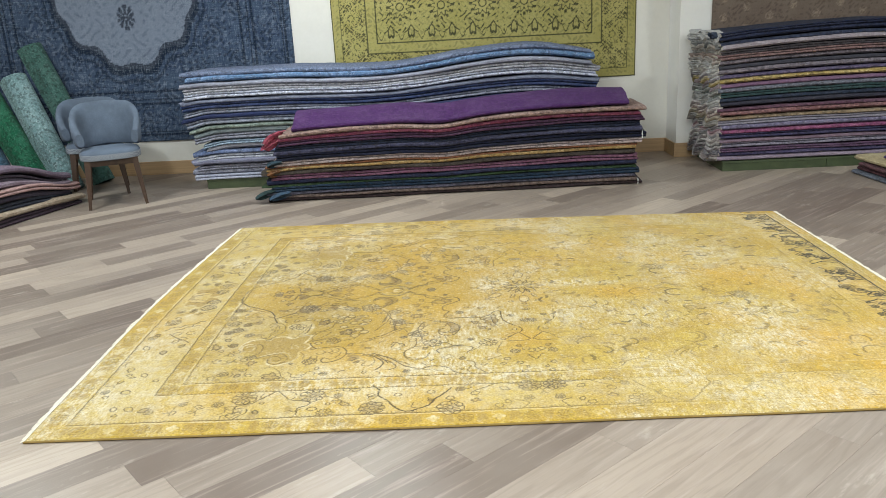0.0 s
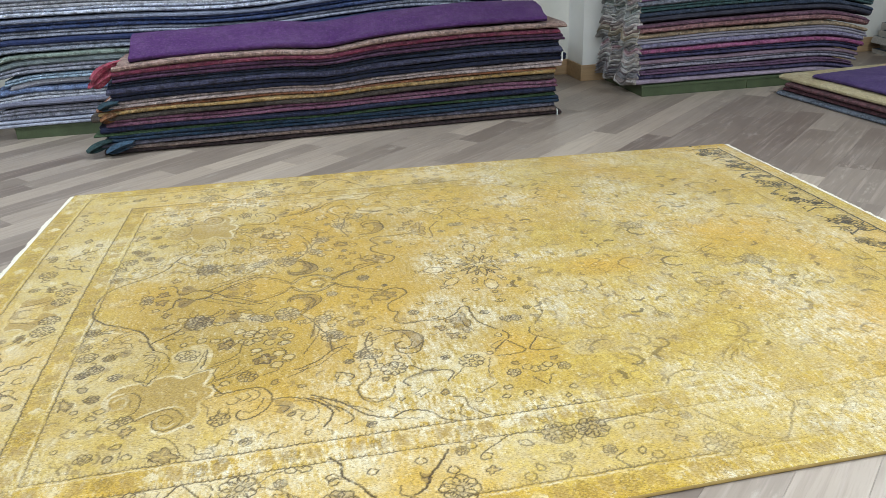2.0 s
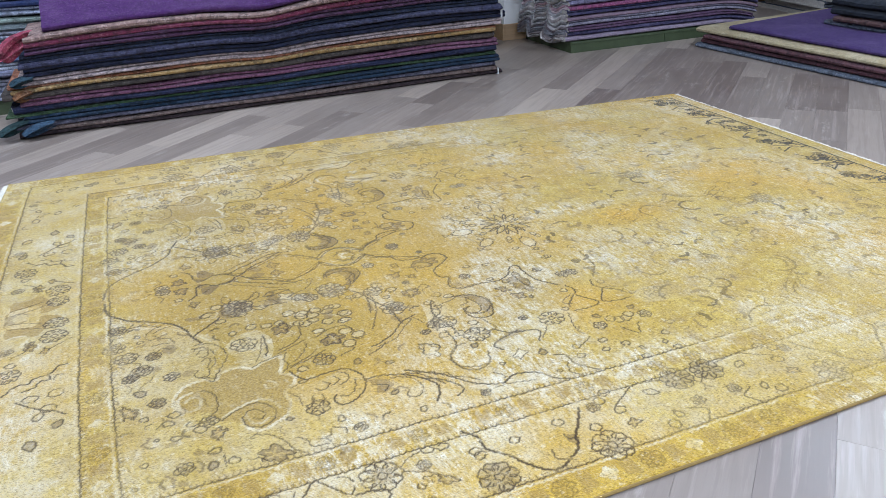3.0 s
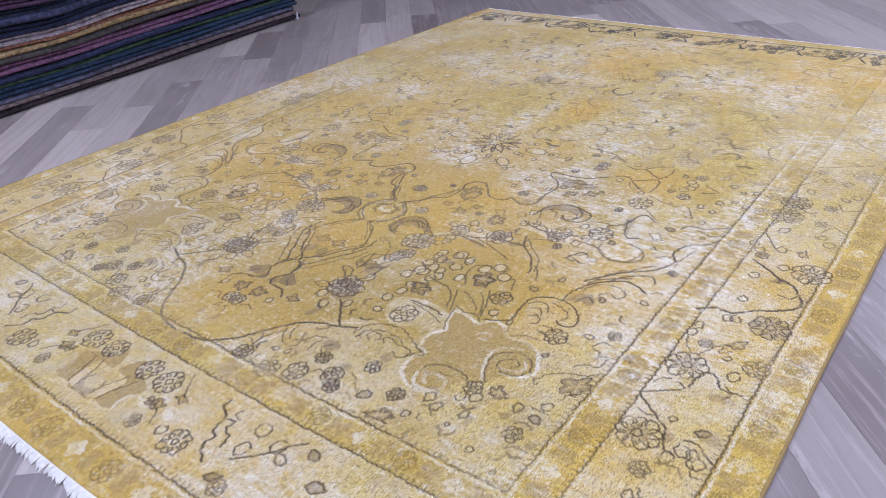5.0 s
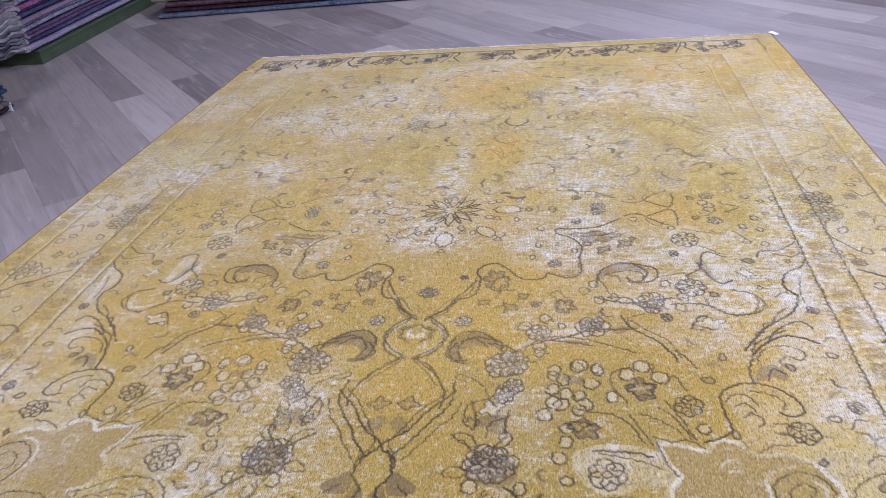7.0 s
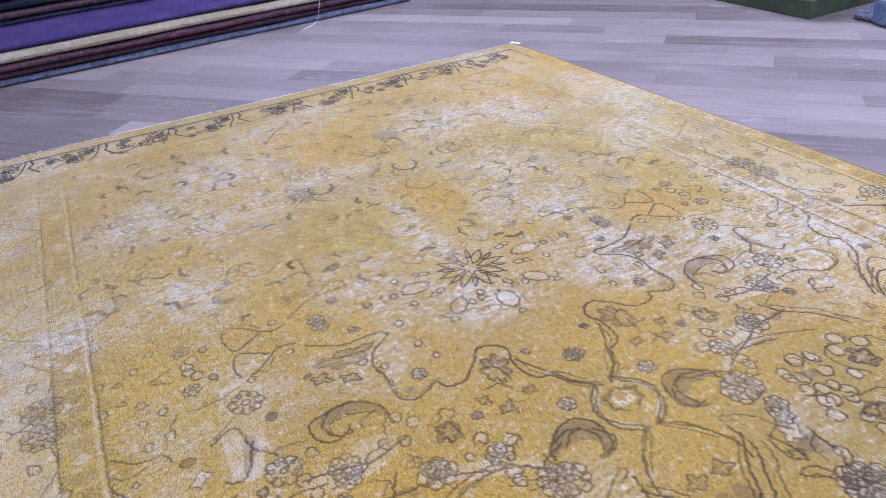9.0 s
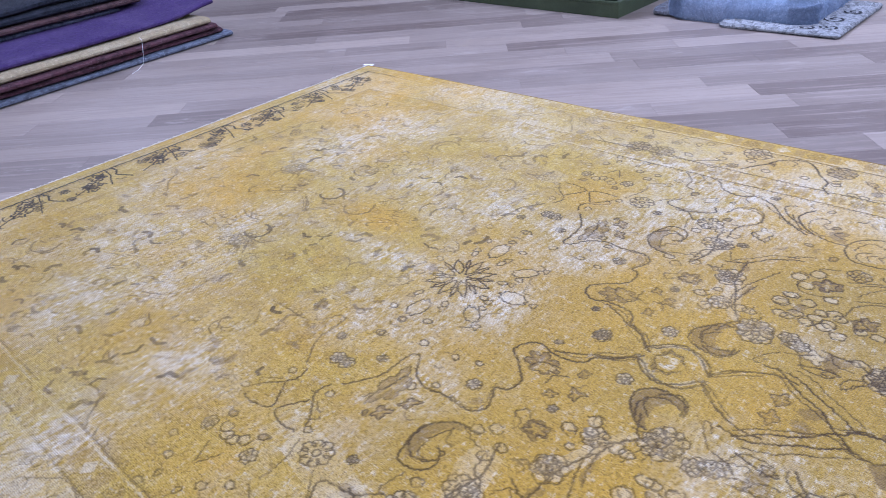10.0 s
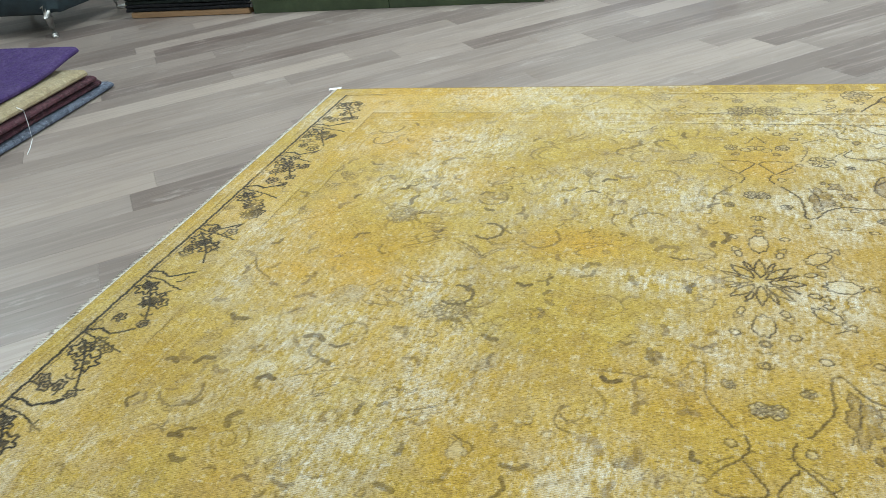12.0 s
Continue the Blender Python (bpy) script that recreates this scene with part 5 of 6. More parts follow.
for pq, qq, sd in ((PA, QA, 1), (PB, QB, 2), (PC, QC, 3)):
    stitched((-pq, -qq), (.03, -qq), seed=sd)
    stitched((-pq, -qq), (-pq, 0), seed=sd + 5)

# ---- wear: one half of the carpet has kept its drawing, the other has faded
def soft_noise(f, seed, octaves=4):
    """Lattice noise over the weave, periodic only past its size."""
    g = np.random.RandomState(seed)
    out = np.zeros_like(wv.p)
    for o in range(octaves):
        k = f * 2 ** o
        na, nb = int(2 * HP * k) + 3, int(2 * HQ * k) + 3
        lat = g.rand(na, nb)
        u, v = (wv.p + HP) * k, (wv.q + HQ) * k
        i, j = np.floor(u).astype(int), np.floor(v).astype(int)
        a, b = u - i, v - j
        a, b = a * a * (3 - 2 * a), b * b * (3 - 2 * b)
        out += (lat[i, j] * (1 - a) * (1 - b) + lat[i + 1, j] * a * (1 - b) + lat[i, j + 1] * (1 - a) * b + lat[i + 1, j + 1] * a * b) / 2 ** o
    return out / (2 - 2 ** (1 - octaves))


n1, n2, n3, n4 = soft_noise(2.2, 5), soft_noise(9, 6, 3), soft_noise(3.0, 8), soft_noise(55, 9, 2)
keep = np.clip((0.26 - wv.p) / 0.18, 0, 1)
border_keep = np.where(np.abs(wv.q) > QC, np.clip((.75 - wv.p) / .7, .25, 1), 0)
far_side = np.clip((wv.q - .2) / .9, 0, 1) * np.clip((wv.p + .9) / .6, 0, 1)
keep = np.maximum(keep, border_keep) * (1 - .25 * far_side)
wv.ch["line"] *= np.clip(.8 + 1.6 * (n4 - .3), .55, 1).astype(np.float32)
frag = np.clip((n2 - .50) * 5, 0, 1) * .5
vis = np.maximum(keep, .16 + frag * (1 - keep)) * np.clip(.95 + 1.0 * (n1 - .42), .7, 1) * np.clip(.95 + 1.2 * (n2 - .35), .6, 1)
lost = np.clip(1 - 1.6 * wv.ch["warm"], .2, 1).astype(np.float32)
wv.ch["dark"] *= lost
relief = wv.ch["line"] * .7 + wv.ch["dark"] * .4 - wv.ch["pale"] * .5
wv.ch["olive"] *= (.25 + .75 * keep).astype(np.float32)
for k in ("line", "dark"):
    wv.ch[k] *= (vis if k == "line" else np.minimum(vis, .12 + .88 * keep)).astype(np.float32)
wv.ch["pale"] *= ((0.35 + .65 * keep) * np.clip(.35 + 1.8 * (n2 - .25), .25, 1.2)).astype(np.float32)

# faint dashes and half-lost hooks on the faded half
wv.copies = ((1, 1),)
r3 = random.Random(23)
for i in range(230):
    x, y, a = r3.uniform(.12, 1.52), r3.uniform(-1.0, 1.0), r3.uniform(0, 6.28)
    L = r3.uniform(.012, .032)
    wv.stroke(jag([(x, y), (x + L * math.cos(a), y + L * math.sin(a)), (x + 1.7 * L * math.cos(a + .5), y + 1.7 * L * math.sin(a + .5))], .004, r3), r3.uniform(.008, .02), "line" if r3.random() < .5 else "dark", r3.uniform(.3, .75))
for i in range(22):
    x, y, a, q = r3.uniform(.2, 1.45), r3.uniform(-.95, .95), r3.uniform(0, 6.28), r3.uniform(.03, .06)
    wv.stroke([(x + q * math.cos(a + s), y + q * math.sin(a + s)) for s in np.linspace(0, r3.uniform(2, 4.2), 16)], .010, "line", r3.uniform(.35, .6))
for y in (-.165, .178):
    wv.stroke([(.80 + .045 * math.cos(s), y + .045 * math.sin(s)) for s in np.linspace(.8, 5.0, 18)], .011, "line", .75)

# black outline work in the end border that kept its colour
wv.copies = ((1, 1),)
r2 = random.Random(5)
PI_, PO_ = 1.615, 1.795
wv.stroke([(PO_, -QA - .01), (PO_, QA + .01)], .009, "ink")
wv.stroke([(PO_ - .014, -QA), (PO_ - .014, QA)], .004, "ink", .7)
for side in (-1, 1):
    wv.stroke([(PO_, side * (QA + .01)), (PI_ - .02, side * (QA + .01))], .006, "ink", .8)
y = -QA + .06
apex = False
while y < QA - .1:
    span = .30
    c = y + span / 2
    tip = [(PO_, c + .14), (PO_ - .05, c + .13), (PO_ - .085, c + .15), (PI_ + .03, c + .11), (PI_ + .05, c + .13)]
    wv.stroke(jag(tip, .006, r2), .008, "ink")
    wv.stroke(jag([(PO_, c + .16), (PO_ - .06, c + .175), (PI_ + .06, c + .19), (PI_ + .01, c + .215)], .006, r2), .006, "ink")
    stem = smooth_curve([(PO_ - .02, c - .12), (PO_ - .07, c - .07), (PI_ + .07, c - .01), (PI_ + .03, c + .06)], 6)
    wv.stroke(stem, .006, "ink")
    for d in range(7):
        x_, y_ = r2.uniform(PI_ + .02, PO_ - .03), c + r2.uniform(-.14, .09)
        z = r2.uniform(.014, .022)
        wv.stroke(ring_pts(x_, y_, z, 5, .25, 22, r2.random()), .006, "ink", .95)
        wv.stroke(ring_pts(x_, y_, z * .35, k=8), .006, "ink", .9)
        if d % 3 == 0:
            wv.fill(ring_pts(x_, y_, z * 1.1, 5, .2), "dark", .5)
    for d in range(2):
        x_, y_ = PI_ + .07 + .06 * d, c - .03 - .05 * d
        wv.stroke(ring_pts(x_, y_, .03, 6, .3, 30), .007, "ink")
        wv.fill(ring_pts(x_, y_, .012, k=10), "ink", .8)
    for d in range(6):
        a = r2.uniform(0, 6.28)
        x_, y_ = r2.uniform(PI_ + .02, PO_ - .03), c + r2.uniform(-.14, .1)
        wv.stroke(jag([(x_, y_), (x_ + .02 * math.cos(a), y_ + .02 * math.sin(a)), (x_ + .035 * math.cos(a + .6), y_ + .035 * math.sin(a + .6))], .003, r2), .006, "ink", .9)
    y += span
wv.ch["ink"] *= np.clip(.8 + 2.2 * (n2 - .3), .6, 1).astype(np.float32)

# faded and stained places: (p, q, size along, size across, kind)
worn = .62 * np.clip((n3 - .45) * 3.4, 0, 1) * (.8 + .4 * n1)
warm = np.clip((soft_noise(1.6, 21) - .47) * 3.0, 0, 1)
SPOTS = [(-.94, -1.05, .10, .05, 0), (-.05, -1.03, .3, .07, 0), (.88, .14, .07, .22, 0), (.90, .77, .10, .20, 0), (-.93, 1.04, .22, .08, 0), (-.06, .09, .14, .12, 0), (.95, -.80, .12, .16, 0),
         (.22, -.45, .16, .14, 0), (1.25, -.42, .07, .07, 0), (1.25, .42, .07, .08, 0), (.90, .76, .16, .12, 0), (.36, .75, .14, .14, 0), (.36, 1.08, .12, .12, 0), (.25, .04, .16, .07, 0),
         (-.15, .06, .08, .14, 0), (-.47, -.95, .10, .08, 0)]
WARM = [(1.2, .08, .28, .24), (1.38, -.14, .10, .30), (.52, -.12, .18, .09), (1.36, -1.1, .08, .2), (-1.26, .02, .17, .17), (-.02, -.69, .12, .14), (-.02, .88, .07, .10), (-.85, .0, .22, .16), (-1.02, -.15, .2, .12)]
SPOTS += [(*w, 1) for w in WARM]
for p_, q_, a_, b_, kind in SPOTS:
    g_ = np.exp(-((wv.p - p_) / a_) ** 2 - ((wv.q - q_) / b_) ** 2) * (.35 + 1.1 * n2)
    if kind:
        warm = np.maximum(warm, g_)
        worn = worn * (1 - .7 * np.clip(g_, 0, 1))
    else:
        worn = np.maximum(worn, .82 * g_)
crease = np.exp(-((wv.q - .02) / .035) ** 2) * np.clip(1 - np.abs(wv.p - .25) / .7, 0, 1)
worn = np.clip(np.maximum(worn, .7 * crease * (.6 + n2)), 0, 1)

warm = np.maximum(warm, .6 * wv.ch["warm"])

# the dye has stayed deep inside the medallion half of the field
field_ = (np.abs(wv.p - .02) < PC) & (np.abs(wv.q) < QC)
deep = np.clip((.25 - wv.p + 1.2 * (n3 - .5)) / .8, 0, 1) * field_ * np.clip(1.25 - 1.1 * ((np.abs(wv.p + .5) / .95) ** 4 + (np.abs(wv.q) / .80) ** 4), .15, 1) * np.clip(.5 + 2.2 * (n1 - .33), .15, 1)
deep = np.clip(deep * (1 - .8 * wv.ch["pale"]), 0, 1)

# carpet mesh, laid into its slightly uneven outline on the floor
C_NL, C_FL, C_FR, C_NR = (np.array(c) for c in ((-1.64, 2.41), (-1.64, 5.335), (2.12, 5.165), (2.115, 2.44)))
u, v = ((wv.p / HP + 1) / 2)[..., None], ((wv.q / HQ + 1) / 2)[..., None]
xy = (1 - u) * (1 - v) * C_NL + (1 - u) * v * C_FL + u * v * C_FR + u * (1 - v) * C_NR
bulge = np.sin(np.pi * v[..., 0])
xy[..., 0] += np.where(u[..., 0] < .5, -.055 * bulge * (1 - 2 * u[..., 0]) ** 3, 0) + .012 * (soft_noise(1.5, 31, 2) - .5)
xy[..., 1] += .016 * (soft_noise(1.3, 33, 2) - .5) + .02 * np.sin(np.pi * u[..., 0]) * (v[..., 0] > .5) * (2 * v[..., 0] - 1)
rim = np.minimum(np.minimum(wv.p + HP, HP - wv.p), np.minimum(wv.q + HQ, HQ - wv.q))
zz = .003 + .008 * np.clip(rim / .008, 0, 1) ** .5 + .003 * (soft_noise(2.0, 35, 3) - .4) - .0012 * worn - .0014 * relief


def grid_mesh(name, xyz, layers, thick):
    """A closed sheet from a grid of points, with float layers stored per point."""
    n, m = xyz.shape[:2]
    idx = np.arange(n * m).reshape(n, m)
    quads = np.stack([idx[:-1, :-1], idx[1:, :-1], idx[1:, 1:], idx[:-1, 1:]], -1).reshape(-1, 4)
    rimi = np.concatenate([idx[:-1, 0], idx[-1, :-1], idx[:0:-1, -1], idx[0, :0:-1]])
    low = xyz.reshape(-1, 3)[rimi].copy()
    low[:, 2] = thick if thick is not None else 0
    k = len(rimi)
    lo = np.arange(k) + n * m
    skirt = np.stack([rimi, lo, np.roll(lo, -1), np.roll(rimi, -1)], -1)
    verts = np.concatenate([xyz.reshape(-1, 3), low])
    faces = np.concatenate([quads, skirt])
    me = bpy.data.meshes.new(name)
    me.vertices.add(len(verts))
    me.vertices.foreach_set("co", verts.astype(np.float32).ravel())
    me.loops.add(faces.size)
    me.loops.foreach_set("vertex_index", faces.astype(np.int32).ravel())
    me.polygons.add(len(faces))
    me.polygons.foreach_set("loop_start", np.arange(0, faces.size, 4, dtype=np.int32))
    me.polygons.foreach_set("loop_total", np.full(len(faces), 4, np.int32))
    me.polygons.foreach_set("use_smooth", np.ones(len(faces), bool))
    for nm, four in layers.items():
        at = me.attributes.new(nm, "FLOAT_COLOR", "POINT")
        full = np.zeros((len(verts), 4), np.float32)
        full[: n * m] = np.stack([a.reshape(-1) for a in four], -1)
        full[n * m:] = full[rimi]
        at.data.foreach_set("color", full.ravel())
    me.update()
    return me


def gold_pile():
    m, nt, b = mat_new("golden_overdyed_wool", 0.92)
    b.inputs["Specular IOR Level"].default_value = 0.12
    b.inputs["Sheen Weight"].default_value = 0.2
    at = nt.nodes.new("ShaderNodeAttribute")
    at.attribute_name = "knots"
    sep = nt.nodes.new("ShaderNodeSeparateColor")
    nt.links.new(at.outputs["Color"], sep.inputs[0])
    at2 = nt.nodes.new("ShaderNodeAttribute")
    at2.attribute_name = "wear"
    sep2 = nt.nodes.new("ShaderNodeSeparateColor")
    nt.links.new(at2.outputs["Color"], sep2.inputs[0])
    v = coords(nt)
    vs = coords(nt, (1.0, 2.6, 1))
    vt = coords(nt, (3.4, 1.0, 1))
    cloud, mid = noise_tex(nt, v, 3.0, 5), noise_tex(nt, v, 17.0, 5, 0.7)
    streak, streak2, fine = noise_tex(nt, vt, 24.0, 5, 0.75), noise_tex(nt, vs, 30.0, 4, 0.7), noise_tex(nt, v, 330.0, 2)
    col = mix(nt, remap(nt, cloud, 0.3, 0.7), GOLD, GOLD_LIGHT)
    col = mix(nt, remap(nt, mid, 0.45, 0.7, 0, 0.55), col, GOLD_DULL)
    patch = noise_tex(nt, v, 8.5, 4, 0.6)
    col = mix(nt, remap(nt, patch, 0.5, 0.66, 0, 0.5), col, (0.33, 0.22, 0.045))
    col = mix(nt, remap(nt, patch, 0.34, 0.46, 0.4, 0), col, (0.52, 0.42, 0.16))
    col = mix(nt, math_(nt, "MULTIPLY", sep2.outputs[1], 0.92), col, GOLD_WARM)
    col = mix(nt, math_(nt, "MULTIPLY", sep2.outputs[2], remap(nt, mid, 0.3, 0.7, 0.95, 0.5)), col, (0.325, 0.215, 0.03))
    grit = noise_tex(nt, v, 75.0, 4, 0.75)
    col = mix(nt, remap(nt, grit, 0.48, 0.68, 0, 0.6), col, tuple(c * 0.5 for c in GOLD))
    w = math_(nt, "MULTIPLY", sep2.outputs[0], remap(nt, math_(nt, "ADD", streak, math_(nt, "ADD", math_(nt, "MULTIPLY", mid, 0.7), math_(nt, "MULTIPLY", grit, -0.5))), 0.47, 0.70))
    rib = node(nt, "ShaderNodeTexWave", Scale=72.0, Distortion=2.0)
    rib.bands_direction = "Y"
    nt.links.new(v, rib.inputs["Vector"])
    w = math_(nt, "MULTIPLY", w, remap(nt, rib.outputs["Fac"], 0.1, 0.7, 0.5, 1.15))
    w2 = remap(nt, math_(nt, "ADD", streak2, math_(nt, "ADD", streak, math_(nt, "MULTIPLY", grit, -0.4))), 0.88, 1.06, 0, 0.4)
    col = mix(nt, math_(nt, "ADD", w, w2), col, GOLD_WORN)
    col = mix(nt, remap(nt, fine, 0.45, 0.75, 0, 0.55), col, (0.20, 0.13, 0.03))
    col = mix(nt, math_(nt, "MULTIPLY", at2.outputs["Alpha"], remap(nt, mid, 0.3, 0.65, 0.9, 0.5)), col, (0.27, 0.178, 0.05))
    col = mix(nt, math_(nt, "MULTIPLY", sep.outputs[1], remap(nt, mid, 0.36, 0.62, 0.22, 0.95)), col, (0.64, 0.58, 0.42))
    hatch = noise_tex(nt, coords(nt, (0.42, 1.0, 1)), 270.0, 3, 0.7)
    col = mix(nt, remap(nt, hatch, 0.55, 0.68, 0, 0.6), col, (0.62, 0.46, 0.19))
    col = mix(nt, remap(nt, hatch, 0.34, 0.48, 0.75, 0), col, (0.15, 0.095, 0.024))
    col = mix(nt, math_(nt, "MULTIPLY", sep.outputs[2], remap(nt, math_(nt, "ADD", mid, math_(nt, "MULTIPLY", grit, 0.6)), 0.5, 0.95, 1.0, 0.65)), col, (0.10, 0.062, 0.032))
    col = mix(nt, math_(nt, "MULTIPLY", sep.outputs[0], remap(nt, math_(nt, "ADD", fine, mid), 0.7, 1.2, 1.0, 0.92)), col, (0.034, 0.018, 0.007))
    col = mix(nt, math_(nt, "MULTIPLY", at.outputs["Alpha"], remap(nt, fine, 0.35, 0.7, 1.0, 0.9)), col, (0.008, 0.006, 0.005))
    nt.links.new(col, b.inputs["Base Color"])
    h0 = math_(nt, "ADD", math_(nt, "MULTIPLY", fine, 0.8), math_(nt, "MULTIPLY", hatch, 0.8))
    h = math_(nt, "ADD", h0, math_(nt, "ADD", math_(nt, "MULTIPLY", rib.outputs["Fac"], 0.35), math_(nt, "MULTIPLY", streak, 0.3)))
    bump(nt, b, h, 0.42, 0.004)
    return m


GOLD, GOLD_LIGHT, GOLD_DULL, GOLD_WARM, GOLD_WORN = (.43, .283, .026), (.53, .392, .068), (.27, .182, .048), (.56, .335, .026), (.75, .72, .60)
carpet = new("golden_carpet")
tagged(carpet, "large golden yellow overdyed carpet, faded, on the oak floor", "carpet")
me = grid_mesh("woven_field", np.dstack([xy, zz]), {"knots": (wv.ch["line"], wv.ch["pale"], wv.ch["dark"], wv.ch["ink"]), "wear": (worn, warm, deep, wv.ch["olive"])}, 0.001)
me.materials.append(gold_pile())
pile = new("woven_field", me)
pile.parent = carpet


def fringe(name, along, outward, seed):
    """A short frayed cotton fringe along one end: a ragged strip of many small tufts."""
    bm = bmesh.new()
    g = random.Random(seed)
    n = len(along)
    for i in range(0, n - 3, 1):
        p, q = Vector((*along[i], 0)), Vector((*along[i + 1], 0))
        d = (q - p)
        o = Vector((*outward, 0)) * (.014 + .022 * abs(wob(i * .03, seed, 1)) + g.uniform(0, .008)) + d * g.uniform(-1.5, 1.5)
        z = g.uniform(.003, .008)
        a, b_, c, e = p - Vector((*outward, 0)) * .006 + Vector((0, 0, .0115)), q - Vector((*outward, 0)) * .006 + Vector((0, 0, .0115)), q + o * .6 + Vector((0, 0, z + .003)), p + o + Vector((0, 0, .001))
        vs = [bm.verts.new(x) for x in (a, b_, c, e)]
        bm.faces.new(vs)
        lo_ = [bm.verts.new(x - Vector((0, 0, .0008))) for x in (b_, c, e)]
        bm.faces.new((vs[1], lo_[0], lo_[1], vs[2]))
        bm.faces.new((vs[2], lo_[1], lo_[2], vs[3]))
    return part(name, bm, M_FRINGE, carpet, "short frayed white cotton fringe", smooth=False)


fringe("fringe", xy[0, ::2], (-1, 0), 3)
fringe("fringe", xy[-1, ::2], (1, 0), 6)
for name, row in (("side_binding", xy[:, 0]), ("side_binding", xy[:, -1])):
    bm = bmesh.new()
    tube(bm, [(x, y, .005) for x, y in row[::12]] + [(*row[-1], .005)], .0045, 6)
    part(name, bm, plain("overcast_edge", (.24, .16, .045), .9, scale=60), carpet, "overcast golden brown side binding")
lab = boxed(-.03, .03, -.012, .012, 0, .002)
part("sewn_label", lab, M_TAG, carpet, "small white sewn label at the corner", smooth=False, m=pose(2.135, 2.425, .002, 0, 0, 20))


# ---------------------------------------------------------------- hanging carpets
def hung(name, x0, x1, y, z0, z1, step, draw, colours, label, seed):
    """A carpet hung flat on the wall; draw() fills two pattern layers over its own grid (metres from its lower left corner)."""
    n, m = int((x1 - x0) / step) + 1, int((z1 - z0) / step) + 1
    s, t = np.meshgrid(np.linspace(0, x1 - x0, n), np.linspace(0, z1 - z0, m), indexing="ij")
    a, b_ = draw(s, t, x1 - x0, z1 - z0)
    yy = y - .012 - .006 * np.sin(s * 3.1 + seed) - .004 * np.sin(s * 7.7 + t * 2)
    me = grid_mesh(name, np.dstack([x0 + s, yy, z0 + t]), {"weave": (a, b_, a * 0, b_ * 0 + 1)}, None)
    # the rim turns back to the wall
    co = np.empty(len(me.vertices) * 3, np.float32)
    me.vertices.foreach_get("co", co)
    co = co.reshape(-1, 3)
    k = n * m
    rimi = np.concatenate([np.arange(n * m).reshape(n, m)[:-1, 0], np.arange(n * m).reshape(n, m)[-1, :-1], np.arange(n * m).reshape(n, m)[:0:-1, -1], np.arange(n * m).reshape(n, m)[0, :0:-1]])
    co[k:] = co[rimi] + (0, .009, 0)
    me.vertices.foreach_set("co", co.ravel())
    mt, nt, b = mat_new(name + "_wool", .95)
    b.inputs["Specular IOR Level"].default_value = .1
    at = nt.nodes.new("ShaderNodeAttribute")
    at.attribute_name = "weave"
    sep = nt.nodes.new("ShaderNodeSeparateColor")
    nt.links.new(at.outputs["Color"], sep.inputs[0])
    v = coords(nt)
    up, across = coords(nt, (7, 1, .6)), coords(nt, (.6, 1, 7))
    big, grain, st = noise_tex(nt, v, 4.5, 6, .7), noise_tex(nt, v, 120, 3), noise_tex(nt, across, 20, 5, .75)
    st2 = noise_tex(nt, up, 20, 5, .75)
    col = mix(nt, remap(nt, big, .3, .7), colours[0], colours[1])
    col = mix(nt, math_(nt, "MULTIPLY", sep.outputs[0], remap(nt, grain, .3, .65, 1.0, .65)), col, colours[2])
    col = mix(nt, math_(nt, "MULTIPLY", sep.outputs[1], remap(nt, grain, .3, .65, 1.0, .8)), col, colours[3])
    col = mix(nt, remap(nt, math_(nt, "ADD", st, st2), 1.02, 1.3, 0, .6 if seed == 1 else .3), col, colours[4])
    col = mix(nt, remap(nt, grain, .5, .8, 0, .4), col, colours[3])
    nt.links.new(col, b.inputs["Base Color"])
    bump(nt, b, math_(nt, "ADD", grain, st), .35, .005)
    me.materials.append(mt)
    return tagged(new(name, me), label, "carpet", "carpets hung on the walls")


def wave2(s, t, f, seed):
    """Small woven squiggles."""
    return np.sin(s * f + 2.1 * np.sin(t * f * .83 + seed)) * np.sin(t * f * 1.07 + 2.4 * np.sin(s * f * .71 + seed * 2))


def draw_blue(s, t, w, h):
    X, Z = s - 1.615, t
    pale = np.zeros_like(s)
    # big pale medallion with a scalloped lower edge
    ang = np.arctan2(Z - 1.9, X)
    r = np.hypot(X / 1.0, (Z - 1.9) / 1.45)
    edge_ = .78 + .045 * np.abs(np.sin(ang * 5.0)) + .02 * np.cos(ang * 18)
    pale = (r < edge_) * (.85 - .35 * (np.abs(wave2(s, t, 30, 1)) > .75))
    rim_ = np.abs(r - edge_) < .035
    dark = rim_ * .9 + (np.abs(r - edge_ - .08) < .012) * .7
    # small palmette inside the medallion
    pz = np.hypot((X + .0) / .7, (Z - 1.22))
    dark = np.maximum(dark, (pz < .12) * (np.abs(np.sin(np.arctan2(Z - 1.22, X) * 5)) > .45) * .9)
    d = np.minimum(np.minimum(s, w - s), t)
    for c, k in ((.07, .010), (.10, .006), (.38, .010), (.42, .006), (.50, .01)):
        dark = np.maximum(dark, (np.abs(d - c) < k) * .9)
    sq = (wave2(s, t, 46, 3) > .35)
    dark = np.maximum(dark, sq * (r > edge_ + .03) * .65)
    pale = np.maximum(pale, ((wave2(s, t, 38, 5) > .62) & (r > edge_)) * .35)
    return pale.astype(np.float32), dark.astype(np.float32)


hung("hanging_blue_carpet", -4.865, -1.635, Y1, .345, 3.05, .012, draw_blue, ((.030, .047, .092), (.060, .088, .145), (.22, .255, .33), (.006, .010, .022), (.27, .32, .40)),
     "large indigo blue faded medallion carpet hung on the wall", 1)


